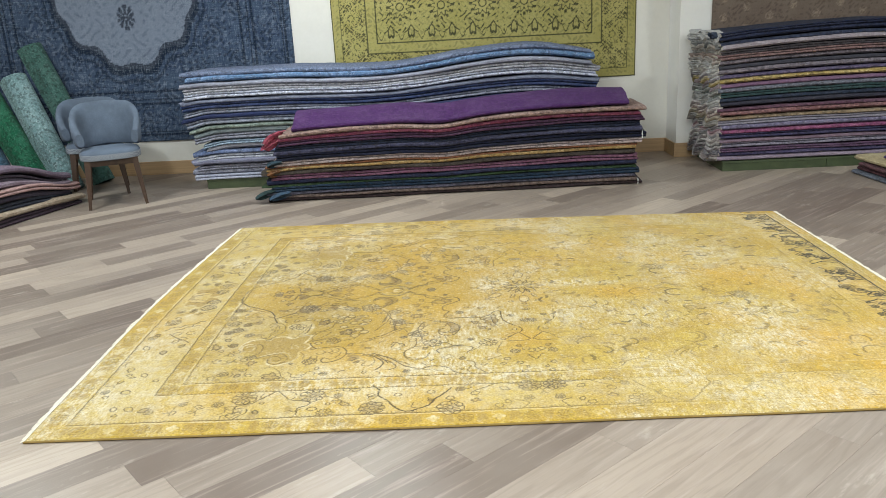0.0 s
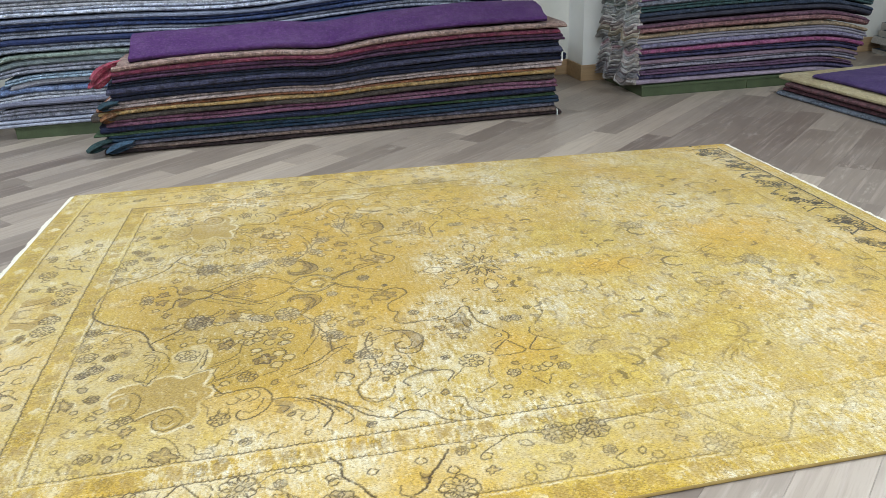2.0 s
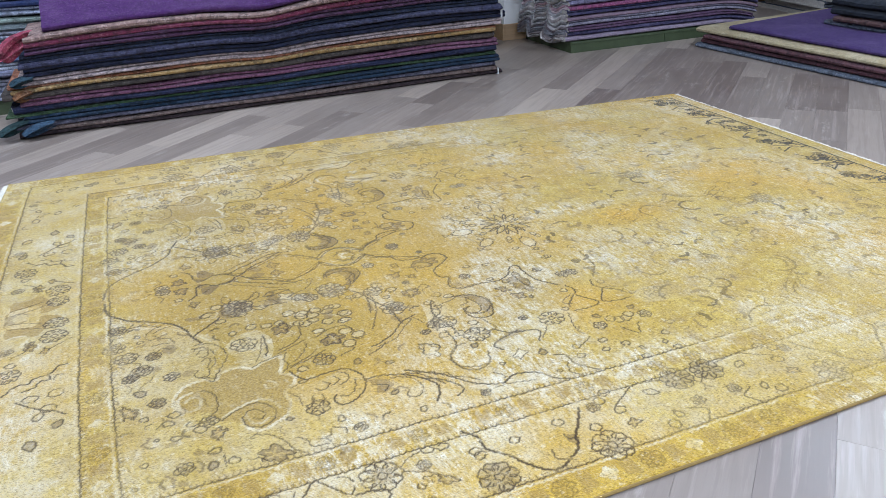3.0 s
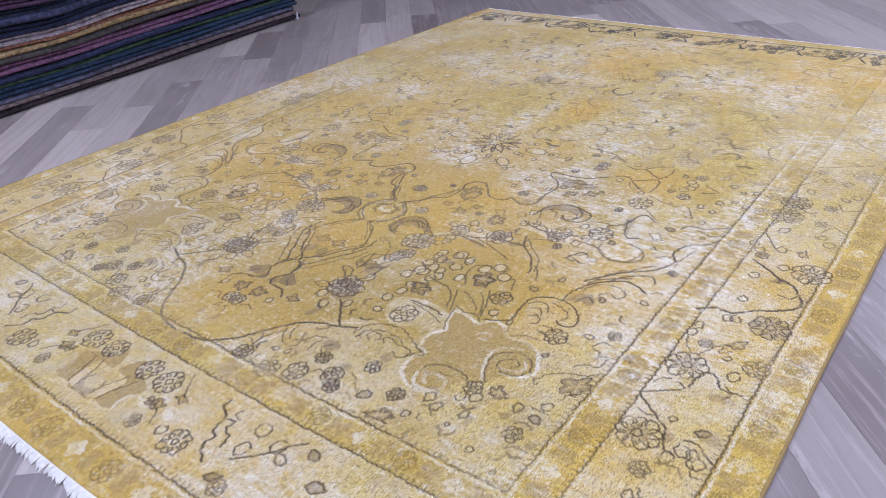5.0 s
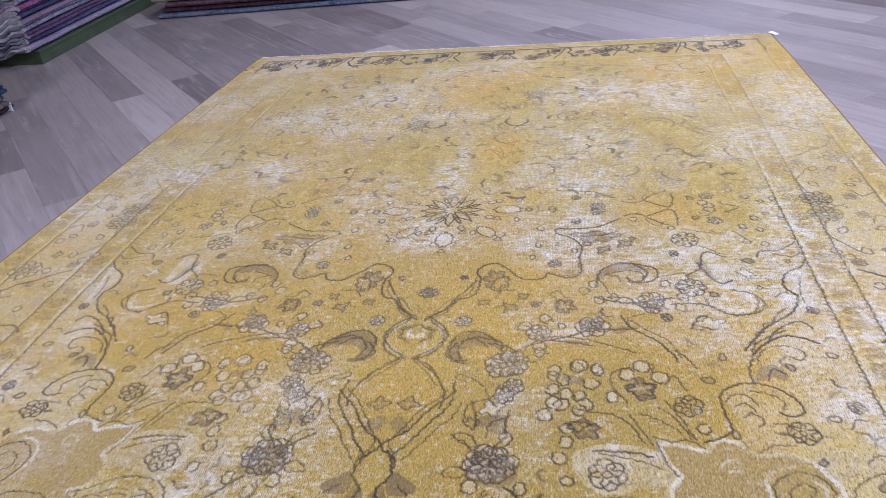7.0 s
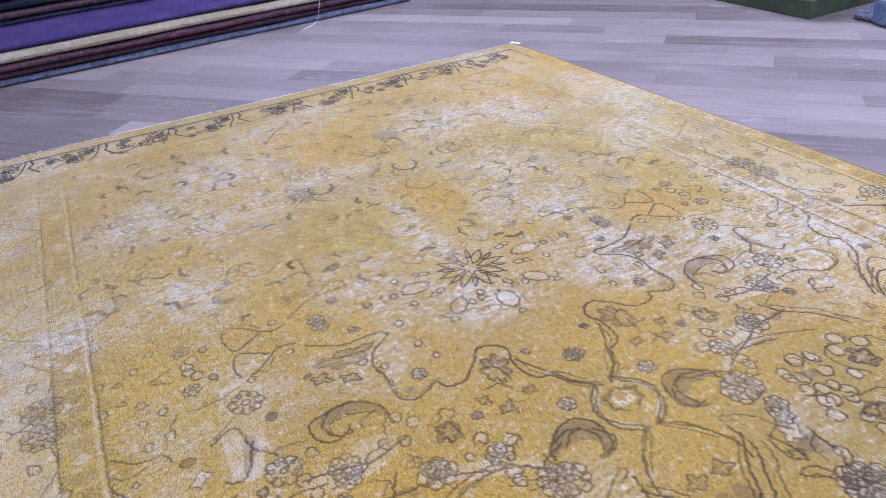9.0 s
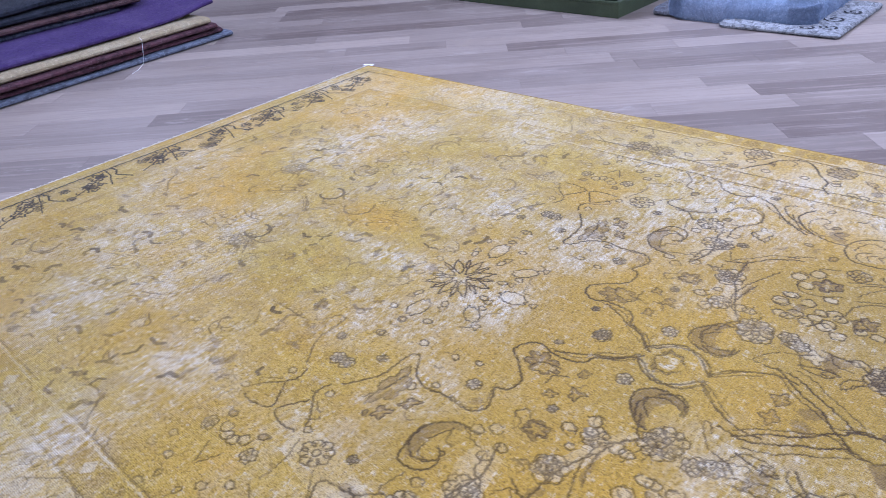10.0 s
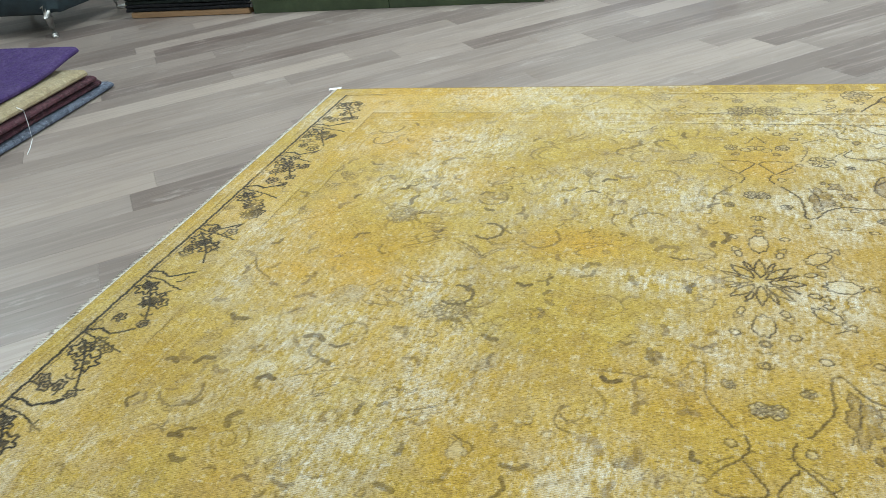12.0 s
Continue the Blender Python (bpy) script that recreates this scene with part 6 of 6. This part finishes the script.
def draw_gold(s, t, w, h):
    d = np.minimum(np.minimum(s, w - s), t)
    border = (d > .09) & (d < .33)
    along = np.where(np.minimum(s, w - s) < t, t, s)
    cell = .27
    ph = (along / cell) % 1 - .5
    flip = np.where(np.floor(along / cell) % 2 > 0, 1.0, -1.0)
    rr_ = np.hypot(ph * cell, (d - .21) - .02 * flip)
    an = np.arctan2((d - .21) - .02 * flip, ph * cell)
    ros = (rr_ < .074 * (1 + .16 * np.cos(an * 9))) & (np.abs(rr_ - .03) > .007) & ~((np.abs(np.sin(an * 4.5)) < .2) & (rr_ > .035))
    # leafy twigs on the black ground, between the rosettes
    mx = (.5 - np.abs(ph)) * cell
    tw = np.hypot(mx, d - .21 + .05 * flip)
    ta = np.arctan2(d - .21 + .05 * flip, mx)
    twig = (tw < .085 * (.55 + .45 * np.cos(ta * 7))) | ((np.abs(tw - .05) < .006) & (np.abs(np.sin(ta * 3)) > .3))
    rimleaf = ((d < .125) | (d > .295)) & (wave2(s, t, 75, 5) > .05)
    vines = np.abs(wave2(s, t, 64, 8)) < .2
    ink_ = border & ~ros & ~twig & ~rimleaf & ~vines & (np.abs(wave2(s, t, 95, 4)) > .12)
    ink_ |= (np.abs(d - .085) < .005) | (np.abs(d - .335) < .006) | (d < .012) | (np.abs(d - .43) < .004)
    guard_ = ((d > .34) & (d < .43)) | ((d > .02) & (d < .08))
    olive = guard_ & (wave2(s, t, 60, 4) > .35)
    # field of fine outlined flowers with a hanging crest along its lower edge
    inner = d > .43
    fx = ((s - .47) / .40) % 1 - .5
    crest = .60 - .10 * np.abs(np.cos(fx * 6.283)) ** 3 - .03 * np.abs(np.cos(fx * 18.85))
    below = inner & (t < crest)
    drops = np.hypot((np.abs(np.abs(fx) - .25) - .0) * .40 / .028, (t - crest + .05) / .055)
    spikes = below & ((np.abs(drops - 1) < .22) | (np.abs(t - crest + .012) < .007))
    fz = t - .76
    fr = np.hypot(fx * .40, fz)
    fa = np.arctan2(fz, fx * .40)
    palm = inner & ((np.abs(fr - .085 * (1 + .22 * np.cos(fa * 10))) < .008) | (np.abs(fr - .035) < .006) | ((fr < .13) & (fr > .10) & (np.cos(fa * 12) > .35)))
    fine_ = inner & (t > crest) & (np.abs(wave2(s, t, 48, 9)) < .10) & (fr > .13)
    buds = inner & (t > crest) & (wave2(s, t, 58, 3) > .72) & (fr > .12)
    ink_ |= spikes | palm | buds
    olive |= fine_ | (inner & (np.abs(wave2(s, t, 33, 3)) > .82)) | below & (wave2(s, t, 70, 2) > .55)
    return (olive * .75).astype(np.float32), (ink_ * .95).astype(np.float32)


hung("hanging_olive_gold_carpet", -1.235, 1.715, Y1, .765, 2.55, .006, draw_gold, ((.33, .30, .10), (.41, .37, .15), (.19, .18, .07), (.014, .019, .017), (.46, .43, .24)),
     "olive gold carpet with black floral border hung on the wall", 2)


def draw_brown(s, t, w, h):
    fx, fz = (s / .21) % 1 - .5, (t / .17 + .5 * (np.floor(s / .21) % 2)) % 1 - .5
    r = np.hypot(fx * .21, fz * .17)
    a = (r < .018) | ((np.abs(r - .03) < .004))
    return (a * .8).astype(np.float32), ((wave2(s, t, 60, 6) > .5) * .5).astype(np.float32)


hung("hanging_brown_carpet", 2.325, 4.4, 7.37, 1.02, 3.0, .012, draw_brown, ((.15, .115, .095), (.20, .16, .135), (.34, .27, .22), (.06, .042, .036), (.25, .21, .19)),
     "grey-brown carpet with small rosettes hung above the tall stack", 3)


# ---------------------------------------------------------------- chairs
def barrel_chair(m, label):
    """Round-backed upholstered dining chair on four tapered legs; it faces local -y."""
    root = new("dining_chair")
    root.matrix_basis = m
    n = 40

    def outline(k, grow=0.0):
        a = 2 * math.pi * k / n
        c, s = math.cos(a), math.sin(a)
        e = 0.62
        return (math.copysign(abs(c) ** e, c) * (.235 + grow), math.copysign(abs(s) ** e, s) * (.225 + grow) + (.0 if s < 0 else 0))
    prof = ((-.03, .400), (.0, .405), (.004, .425), (.004, .455), (-.004, .470), (-.03, .482), (-.10, .492), (-.2, .494))
    seat = part("seat", sweep(bmesh.new(), [[(*outline(k, g), z) for k in range(n)] for g, z in prof]), M_BLUEFELT, root)
    part("seat_band", sweep(bmesh.new(), [[(*outline(k, g), z) for k in range(n)] for g, z in ((-.01, .404), (.009, .408), (.011, .43), (.009, .452), (-.01, .456))]), M_TWEED, seat, "checked tweed band")
    bm = bmesh.new()
    rings = []
    for i in range(33):
        s = -1 + 2 * i / 32
        a = math.pi / 2 - s * 2.05
        fall = max(0, abs(s) - .35) / .65
        rx, ry = .232, .225
        top = .865 - .22 * fall ** 1.7 - .02 * abs(s)
        bot = .47 + .02 * (1 - abs(s)) + .05 * fall ** 2
        th = .038 - .006 * fall
        ring = []
        for j in range(16):
            b = 2 * math.pi * j / 16
            zc, hz = (top + bot) / 2, (top - bot) / 2
            zz_ = zc + hz * math.copysign(abs(math.sin(b)) ** .6, math.sin(b))
            lean = .03 * (zz_ - .47) / .37
            rr_ = th * math.copysign(abs(math.cos(b)) ** .8, math.cos(b)) + lean
            ring.append(((rx + rr_) * math.cos(a), (ry + rr_) * math.sin(a), zz_))
        rings.append(ring)
    part("backrest", sweep(bm, rings), M_BLUEFELT, root, "curved padded backrest with short arms")
    for sx in (-1, 1):
        for sy in (-1, 1):
            top, foot = Vector((sx * .185, sy * .175, .405)), Vector((sx * .225, sy * (.215 if sy < 0 else .245), 0))
            leg = [[top.lerp(foot, f) + Vector((dx * w, dy * w, 0)) for dx, dy in ((-1, -1), (1, -1), (1, 1), (-1, 1))] for f, w in ((0, .024), (.3, .021), (1, .012))]
            part("leg", sweep(bmesh.new(), leg), M_WALNUT, root, smooth=False)
    for sy in (-1, 1):
        part("rail", boxed(-.18, .18, sy * .178 - .01, sy * .178 + .01, .355, .40, bev=.003), M_WALNUT, root, smooth=False)
    return tagged(root, label, "chair", "dining chairs")


def tweed():
    m, nt, b = mat_new("checked_tweed", .95)
    v = coords(nt, kind="Object")
    ch = node(nt, "ShaderNodeTexChecker", Scale=85.0)
    nt.links.new(v, ch.inputs["Vector"])
    f = noise_tex(nt, v, 60, 3)
    col = mix(nt, ch.outputs["Fac"], (.10, .12, .16), (.26, .28, .31))
    col = mix(nt, remap(nt, f, .4, .7, 0, .6), col, (.2, .22, .26))
    nt.links.new(col, b.inputs["Base Color"])
    return m


M_TWEED = tweed()
barrel_chair(pose(-3.05, 6.47, 0, 0, 0, 24), "grey-blue velvet barrel chair with walnut legs on the oak floor")
barrel_chair(pose(-3.40, 6.93, 0, 0, 0, 24), "grey-blue velvet barrel chair standing behind another chair")


# ---------------------------------------------------------------- leaning rolls and the low pile in the west corner
def rolled_rug(foot, top, r, colour, label):
    d = Vector(top) - Vector(foot)
    L = d.length
    bm = bmesh.new()
    rings = []
    n = 28
    for z in np.linspace(0, L, 9):
        rings.append([(r * (1 + .03 * wob(z * 3 + k, r * 99)) * math.cos(2 * math.pi * k / n), r * (1 + .03 * wob(z * 3 + k * .3, r * 77)) * math.sin(2 * math.pi * k / n), z) for k in range(n)])
    for f in (.9, .86, .8, .72, .64, .5, .42, .2):
        rings.append([(r * f * math.cos(2 * math.pi * k / n), r * f * math.sin(2 * math.pi * k / n), L - (.018 if int(f * 50) % 3 == 0 else .002)) for k in range(n)])
    sweep(bm, rings)
    box(bm, r * .98, r * 1.04, -.05, .06, .01, L - .004)
    m = Matrix.Translation(foot) @ d.to_track_quat("Z", "Y").to_matrix().to_4x4()
    return tagged(part("rolled_carpet", bm, [M_CLOTH], colour=colour, m=m), label, "carpet roll", "rolled carpets leaning on the wall")


rolled_rug((-3.62, 7.42, .0), (-4.17, 7.55, 1.33), .115, (.05, .12, .105), "sage green carpet rolled and leaned on the wall")
rolled_rug((-3.78, 7.10, .0), (-4.30, 7.40, 1.05), .12, (.17, .28, .30), "pale grey-green carpet rolled and leaned on the wall")
rolled_rug((-3.99, 7.02, .0), (-4.62, 7.35, 1.05), .12, (.012, .105, .055), "emerald green carpet rolled and leaned on the wall")
rolled_rug((-4.30, 6.98, .0), (-4.84, 7.30, .95), .12, (.04, .10, .16), "teal blue carpet rolled and leaned on the wall")

W_COL = [("mauve", (.20, .15, .22)), ("dark plum", (.06, .045, .07)), ("lilac", (.24, .18, .24)), ("dusty pink", (.42, .25, .25)), ("aubergine", (.05, .04, .065)), ("midnight navy", (.025, .03, .05)), ("sand", (.40, .31, .23)), ("blackberry", (.05, .03, .05))]
for i, (cn, cc) in enumerate(reversed(W_COL)):
    z = i * .056
    off = .06 * math.sin(i * 1.9)
    folded_rug(1.95, .8, .058, tuple(c * .7 for c in cc), f"{cn} carpet folded in a low slumped pile", "carpets in the low pile", place(-3.96 + off * .6 - .012 * i, 4.62 + off, z, 73),
               wave=lambda x, zz=z: -zz * .45 * bell(x, 1.95, .35), seed=300 + i, double=i % 2 == 0, mat=M_PLAINCLOTH, ragged=.03)


# ---------------------------------------------------------------- south side: plinth with dark stack, shag rugs, draped armchair
plinth(0, 2.02, 0, .85, .10, m=place(3.43, .968, 0, 180))
S_COL = [("black", (.012, .012, .014)), ("dark green-black", (.016, .022, .018)), ("charcoal", (.03, .03, .034)), ("dark brown", (.05, .035, .028)), ("graphite blue", (.025, .03, .04)), ("iron grey", (.06, .06, .065))]
for i, (cn, cc) in enumerate(S_COL * 2):
    folded_rug(1.96 - .01 * (i % 3), .76, .046, cc, f"{cn} carpet folded on the olive plinth", "carpets in the dark stack", place(3.40 + .012 * (i % 2), .958 - .012 * (i % 3), .10 + i * .045, 180), seed=400 + i, double=i % 2 == 1, mat=M_CLOTH, ragged=.02, n=24)
root = new("wooden_board")
part("board", boxed(3.47, 4.46, .50, .955, .0, .04, bev=.003), M_BIRCH, root, smooth=False)
part("edge_strip", boxed(3.47, 4.46, .957, .962, .004, .036, bev=.001), M_BIRCH, root, smooth=False)
tagged(root, "low bare wood board on the floor under dark carpets", "board")
for i in range(6):
    folded_rug(1.05, .5, .05, S_COL[i][1], f"{S_COL[i][0]} carpet lying folded on the wooden board", "carpets on the board", place(4.50, .962 - .01 * (i % 2), .04 + i * .049, 180), seed=430 + i, double=True, n=20)


def shag(name, m, colour, pts, h, label, tuft, count, seed):
    """A thick soft folded rug: a rounded body covered with short tufts."""
    root = new(name)
    root.matrix_basis = m
    g = random.Random(seed)
    n = len(pts)
    bm = bmesh.new()
    cx, cy = sum(p[0] for p in pts) / n, sum(p[1] for p in pts) / n
    prof = ((.96, 0), (1.0, h * .25), (1.005, h * .5), (.985, h * .78), (.94, h * .94), (.85, h), (.5, h * 1.03), (.05, h * 1.02))
    rings = [[(cx + (x - cx) * f, cy + (y - cy) * f, z + .012 * wob(k * .6, seed + f * 9) * (z > 0)) for k, (x, y) in enumerate(pts)] for f, z in prof]
    sweep(bm, rings)
    part("body", bm, M_CLOTH if not tuft else M_PLAINCLOTH, root, colour=colour)
    if tuft:
        tb = bmesh.new()
        for i in range(count):
            k = g.randrange(n)
            s = g.random()
            a, b = Vector((*pts[k], 0)), Vector((*pts[(k + 1) % n], 0))
            e = a.lerp(b, s)
            c = Vector((cx, cy, 0))
            f, z = g.choice(((1.0, h * g.uniform(.1, .8)), (g.uniform(.2, .99) ** .5, h)))
            p = c + (e - c) * f + Vector((0, 0, z))
            nn = ((e - c).normalized() if f == 1.0 else Vector((0, 0, 1))) + Vector((g.uniform(-.6, .6), g.uniform(-.6, .6), g.uniform(-.7, .2)))
            L = tuft * g.uniform(.6, 1.2)
            side = Vector((g.uniform(-1, 1), g.uniform(-1, 1), g.uniform(-.4, .4))).normalized() * .0045
            q = p + nn.normalized() * L
            vs = [tb.verts.new(x) for x in (p - side, p + side, p + Vector((0, 0, .006)), q)]
            for tri in ((0, 1, 3), (1, 2, 3), (2, 0, 3)):
                tb.faces.new([vs[j] for j in tri])
        ob = part("wool_nap", tb, M_PLAINCLOTH, root, colour=colour, smooth=False)
        ob["kind"] = "stuff"
    return tagged(root, label, "rug", "rugs folded beside the plinth")


def rounded(x0, x1, y0, y1, r, k=6):
    out = []
    for cx, cy, a0 in ((x1 - r, y1 - r, 0), (x0 + r, y1 - r, 90), (x0 + r, y0 + r, 180), (x1 - r, y0 + r, 270)):
        for i in range(k + 1):
            a = radians(a0 + 90 * i / k)
            out.append((cx + r * math.cos(a), cy + r * math.sin(a)))
    return out


shag("folded_patterned_rug", pose(0, 0, 0), (.27, .285, .30), rounded(.14, .80, .10, .905, .03), .035, "pale grey rug with dark scrolls folded flat on the floor", 0, 0, 1)
shag("folded_shag_rug", pose(0, 0, .0), (.24, .31, .44), rounded(.31, 1.18, .05, .84, .13), .17, "thick silver-blue woolly rug folded in a soft heap", .012, 14000, 2)
shag("folded_grey_rug", pose(0, 0, 0), (.16, .17, .20), rounded(1.10, 1.27, .02, .80, .03), .05, "dark grey carpet folded on the floor by the plinth", 0, 0, 3)

# dark scrolls woven into the flat pale rug
for sx, sy, sr in ((.22, .80, .05), (.32, .84, .04), (.25, .62, .06), (.42, .80, .04), (.21, .42, .05)):
    sb = bmesh.new()
    spts = [(sx + sr * (1 - .8 * f) * math.cos(f * 8), sy + sr * (1 - .8 * f) * math.sin(f * 8), .0365) for f in np.linspace(0, 1, 22)]
    sweep(sb, [[(x - .007, y, z), (x + .007, y, z), (x + .007, y, z + .0015), (x - .007, y, z + .0015)] for x, y, z in spts])
    part("woven_scroll", sb, M_CHARCOAL, bpy.data.objects["folded_patterned_rug"], "dark woven scroll")

# loose thread hanging from the floor pile
tb = bmesh.new()
tube(tb, [(3.46, 3.04, .15), (3.40, 3.06, .145), (3.385, 3.08, .08), (3.375, 3.10, .02), (3.34, 3.16, .003), (3.295, 3.225, .003)], .0018, 5)
tagged(part("loose_thread", tb, M_TAG), "white thread hanging from the carpets onto the floor", "thread")

# armchair with silver cabriole legs under a dark cover
root = new("armchair")
root.matrix_basis = pose(5.28, 1.0, 0, 0, 0, 0)
bm = bmesh.new()
rings = []
for f, z in ((.97, .16), (1.0, .18), (1.01, .30), (1.0, .42), (.97, .46), (.6, .47), (.05, .47)):
    rings.append([(x * f, y * f, z + (.035 * wob(k * .5, 51) if z < .2 else 0)) for k, (x, y) in enumerate(rounded(-.55, .55, -.40, .42, .10))])
part("covered_seat", sweep(bm, rings), M_COVER, root, "dark teal velvet cover")
bm = bmesh.new()
sweep(bm, [[(x * f, -.34 + y * .16, z) for x, y in rounded(-.55, .55, -.4, .4, .15)] for f, z in ((1, .40), (1.02, .6), (1.0, .85), (.9, .95), (.3, .97))])
part("back", bm, M_COVER, root)
for sx, sy in ((-1, 1), (1, 1), (-1, -1), (1, -1)):
    bm = bmesh.new()
    tube(bm, [(sx * (.44 + dx), sy * (.34 + dx), z) for dx, z in ((-.02, .24), (.05, .20), (.065, .15), (.035, .10), (.0, .06), (.005, .025), (.045, .012), (.055, .025))], [.03, .036, .03, .022, .016, .017, .022, .014], 10)
    sl = part("leg", bm, M_STEEL, root, "silver cabriole leg")
    fb = bmesh.new()
    tube(fb, [(sx * .49, sy * .39, .0), (sx * .49, sy * .39, .012), (sx * .49, sy * .39, .022)], [.018, .022, .014], 10)
    part("scroll_foot", fb, M_STEEL, sl)
tagged(root, "armchair with silver cabriole legs under a dark velvet cover", "armchair")

# side table beyond the tall stack
root = new("side_table")
root.matrix_basis = pose(5.30, 7.30, 0)
part("tabletop", boxed(-.06, .95, -.28, .28, .42, .45, bev=.005), M_WALNUT2, root, smooth=False)
for x in (0, .88):
    for y in (-.22, .22):
        part("leg", sweep(bmesh.new(), [[(x + dx * w, y + dy * w, z) for dx, dy in ((-1, -1), (1, -1), (1, 1), (-1, 1))] for z, w in ((.42, .03), (.1, .02), (0, .024))]), M_WALNUT2, root, smooth=False)
part("apron", boxed(-.02, .9, -.235, -.215, .34, .42), M_WALNUT2, root, smooth=False)
tagged(root, "low reddish wooden side table by the wall", "table")
# dark heap of folded rugs in the far bay
for i, (cn, cc) in enumerate((("blue-grey", (.10, .13, .19)), ("navy", (.02, .03, .06)), ("slate", (.06, .07, .09)), ("black-blue", (.015, .018, .03)), ("dark denim", (.04, .055, .09)))):
    folded_rug(1.3, 1.0, .06, cc, f"{cn} carpet folded in a dark heap in the far bay", "carpets in the far heap", place(4.95 + .04 * math.sin(i * 2), 6.62 + .03 * math.cos(i * 3), i * .06, -8), seed=500 + i, double=True, n=24, ragged=.03,
               wave=lambda x: -.02 * bell(x, 0, .2))


# ---------------------------------------------------------------- oak boards, laid diagonally
PW, GAP = 0.165, 0.0004
LENGTHS = (0.6, 0.95, 1.3, 1.7, 2.2)


def board_points(L):
    w, c = PW - GAP, .0005
    top = [(c, c), (L - GAP - c, c), (L - GAP - c, w - c), (c, w - c)]
    out = [(0, 0), (L - GAP, 0), (L - GAP, w), (0, w)]
    verts = [(x, y, 0.0) for x, y in top] + [(x, y, -c) for x, y in out] + [(x, y, -.011) for x, y in out]
    faces = [(0, 1, 2, 3)] + [(4 + i, 4 + (i + 1) % 4, (i + 1) % 4, i) for i in range(4)] + [(8 + i, 8 + (i + 1) % 4, 4 + (i + 1) % 4, 4 + i) for i in range(4)]
    return verts, faces


board_mesh = []
for L in LENGTHS:
    me = bpy.data.meshes.new("oak_board")
    me.from_pydata(*[list(a) for a in (board_points(L)[0], [], board_points(L)[1])])
    me.materials.append(M_OAK)
    board_mesh.append(me)
floor = tagged(new("floor"), "limed oak plank floor laid diagonally", "floor", kind="structure")
gb = random.Random(17)
ct, sn = math.cos(PLANK_TURN), math.sin(PLANK_TURN)
rest_v, rest_f, count = [], [], 0
for row in range(-75, 90):
    b0 = row * PW
    a = -9.0 - gb.uniform(0, 1.7)
    while a < 13:
        k = gb.randrange(len(LENGTHS))
        L = LENGTHS[k]
        mx, my = (a + L / 2) * ct - (b0 + PW / 2) * sn, (a + L / 2) * sn + (b0 + PW / 2) * ct
        if X0 + .1 - L / 2 < mx < X1 + L / 2 and Y0 - L / 2 < my < Y1 + L / 2:
            under = -1.25 < mx < 1.75 and 2.8 < my < 4.95
            near = (-2.6 < mx < 2.9 and 1.15 < my < 6.25) and not under
            if near and count < 300:
                ob = new("oak_board", board_mesh[k])
                ob.parent = floor
                ob.matrix_basis = Matrix.Translation((a * ct - b0 * sn, a * sn + b0 * ct, -.0003 * gb.random())) @ Matrix.Rotation(PLANK_TURN, 4, "Z")
                count += 1
            else:
                vs, fs = board_points(L)
                o = len(rest_v)
                rest_v += [((a + x) * ct - (b0 + y) * sn, (a + x) * sn + (b0 + y) * ct, z) for x, y, z in vs]
                rest_f += [tuple(o + i for i in f) for f in fs]
        a += L
me = bpy.data.meshes.new("oak_boards_beyond")
me.from_pydata(rest_v, [], rest_f)
me.materials.append(M_OAK_REST)
far_boards = new("oak_boards_beyond", me)
far_boards.parent = floor
far_boards["kind"] = "stuff"
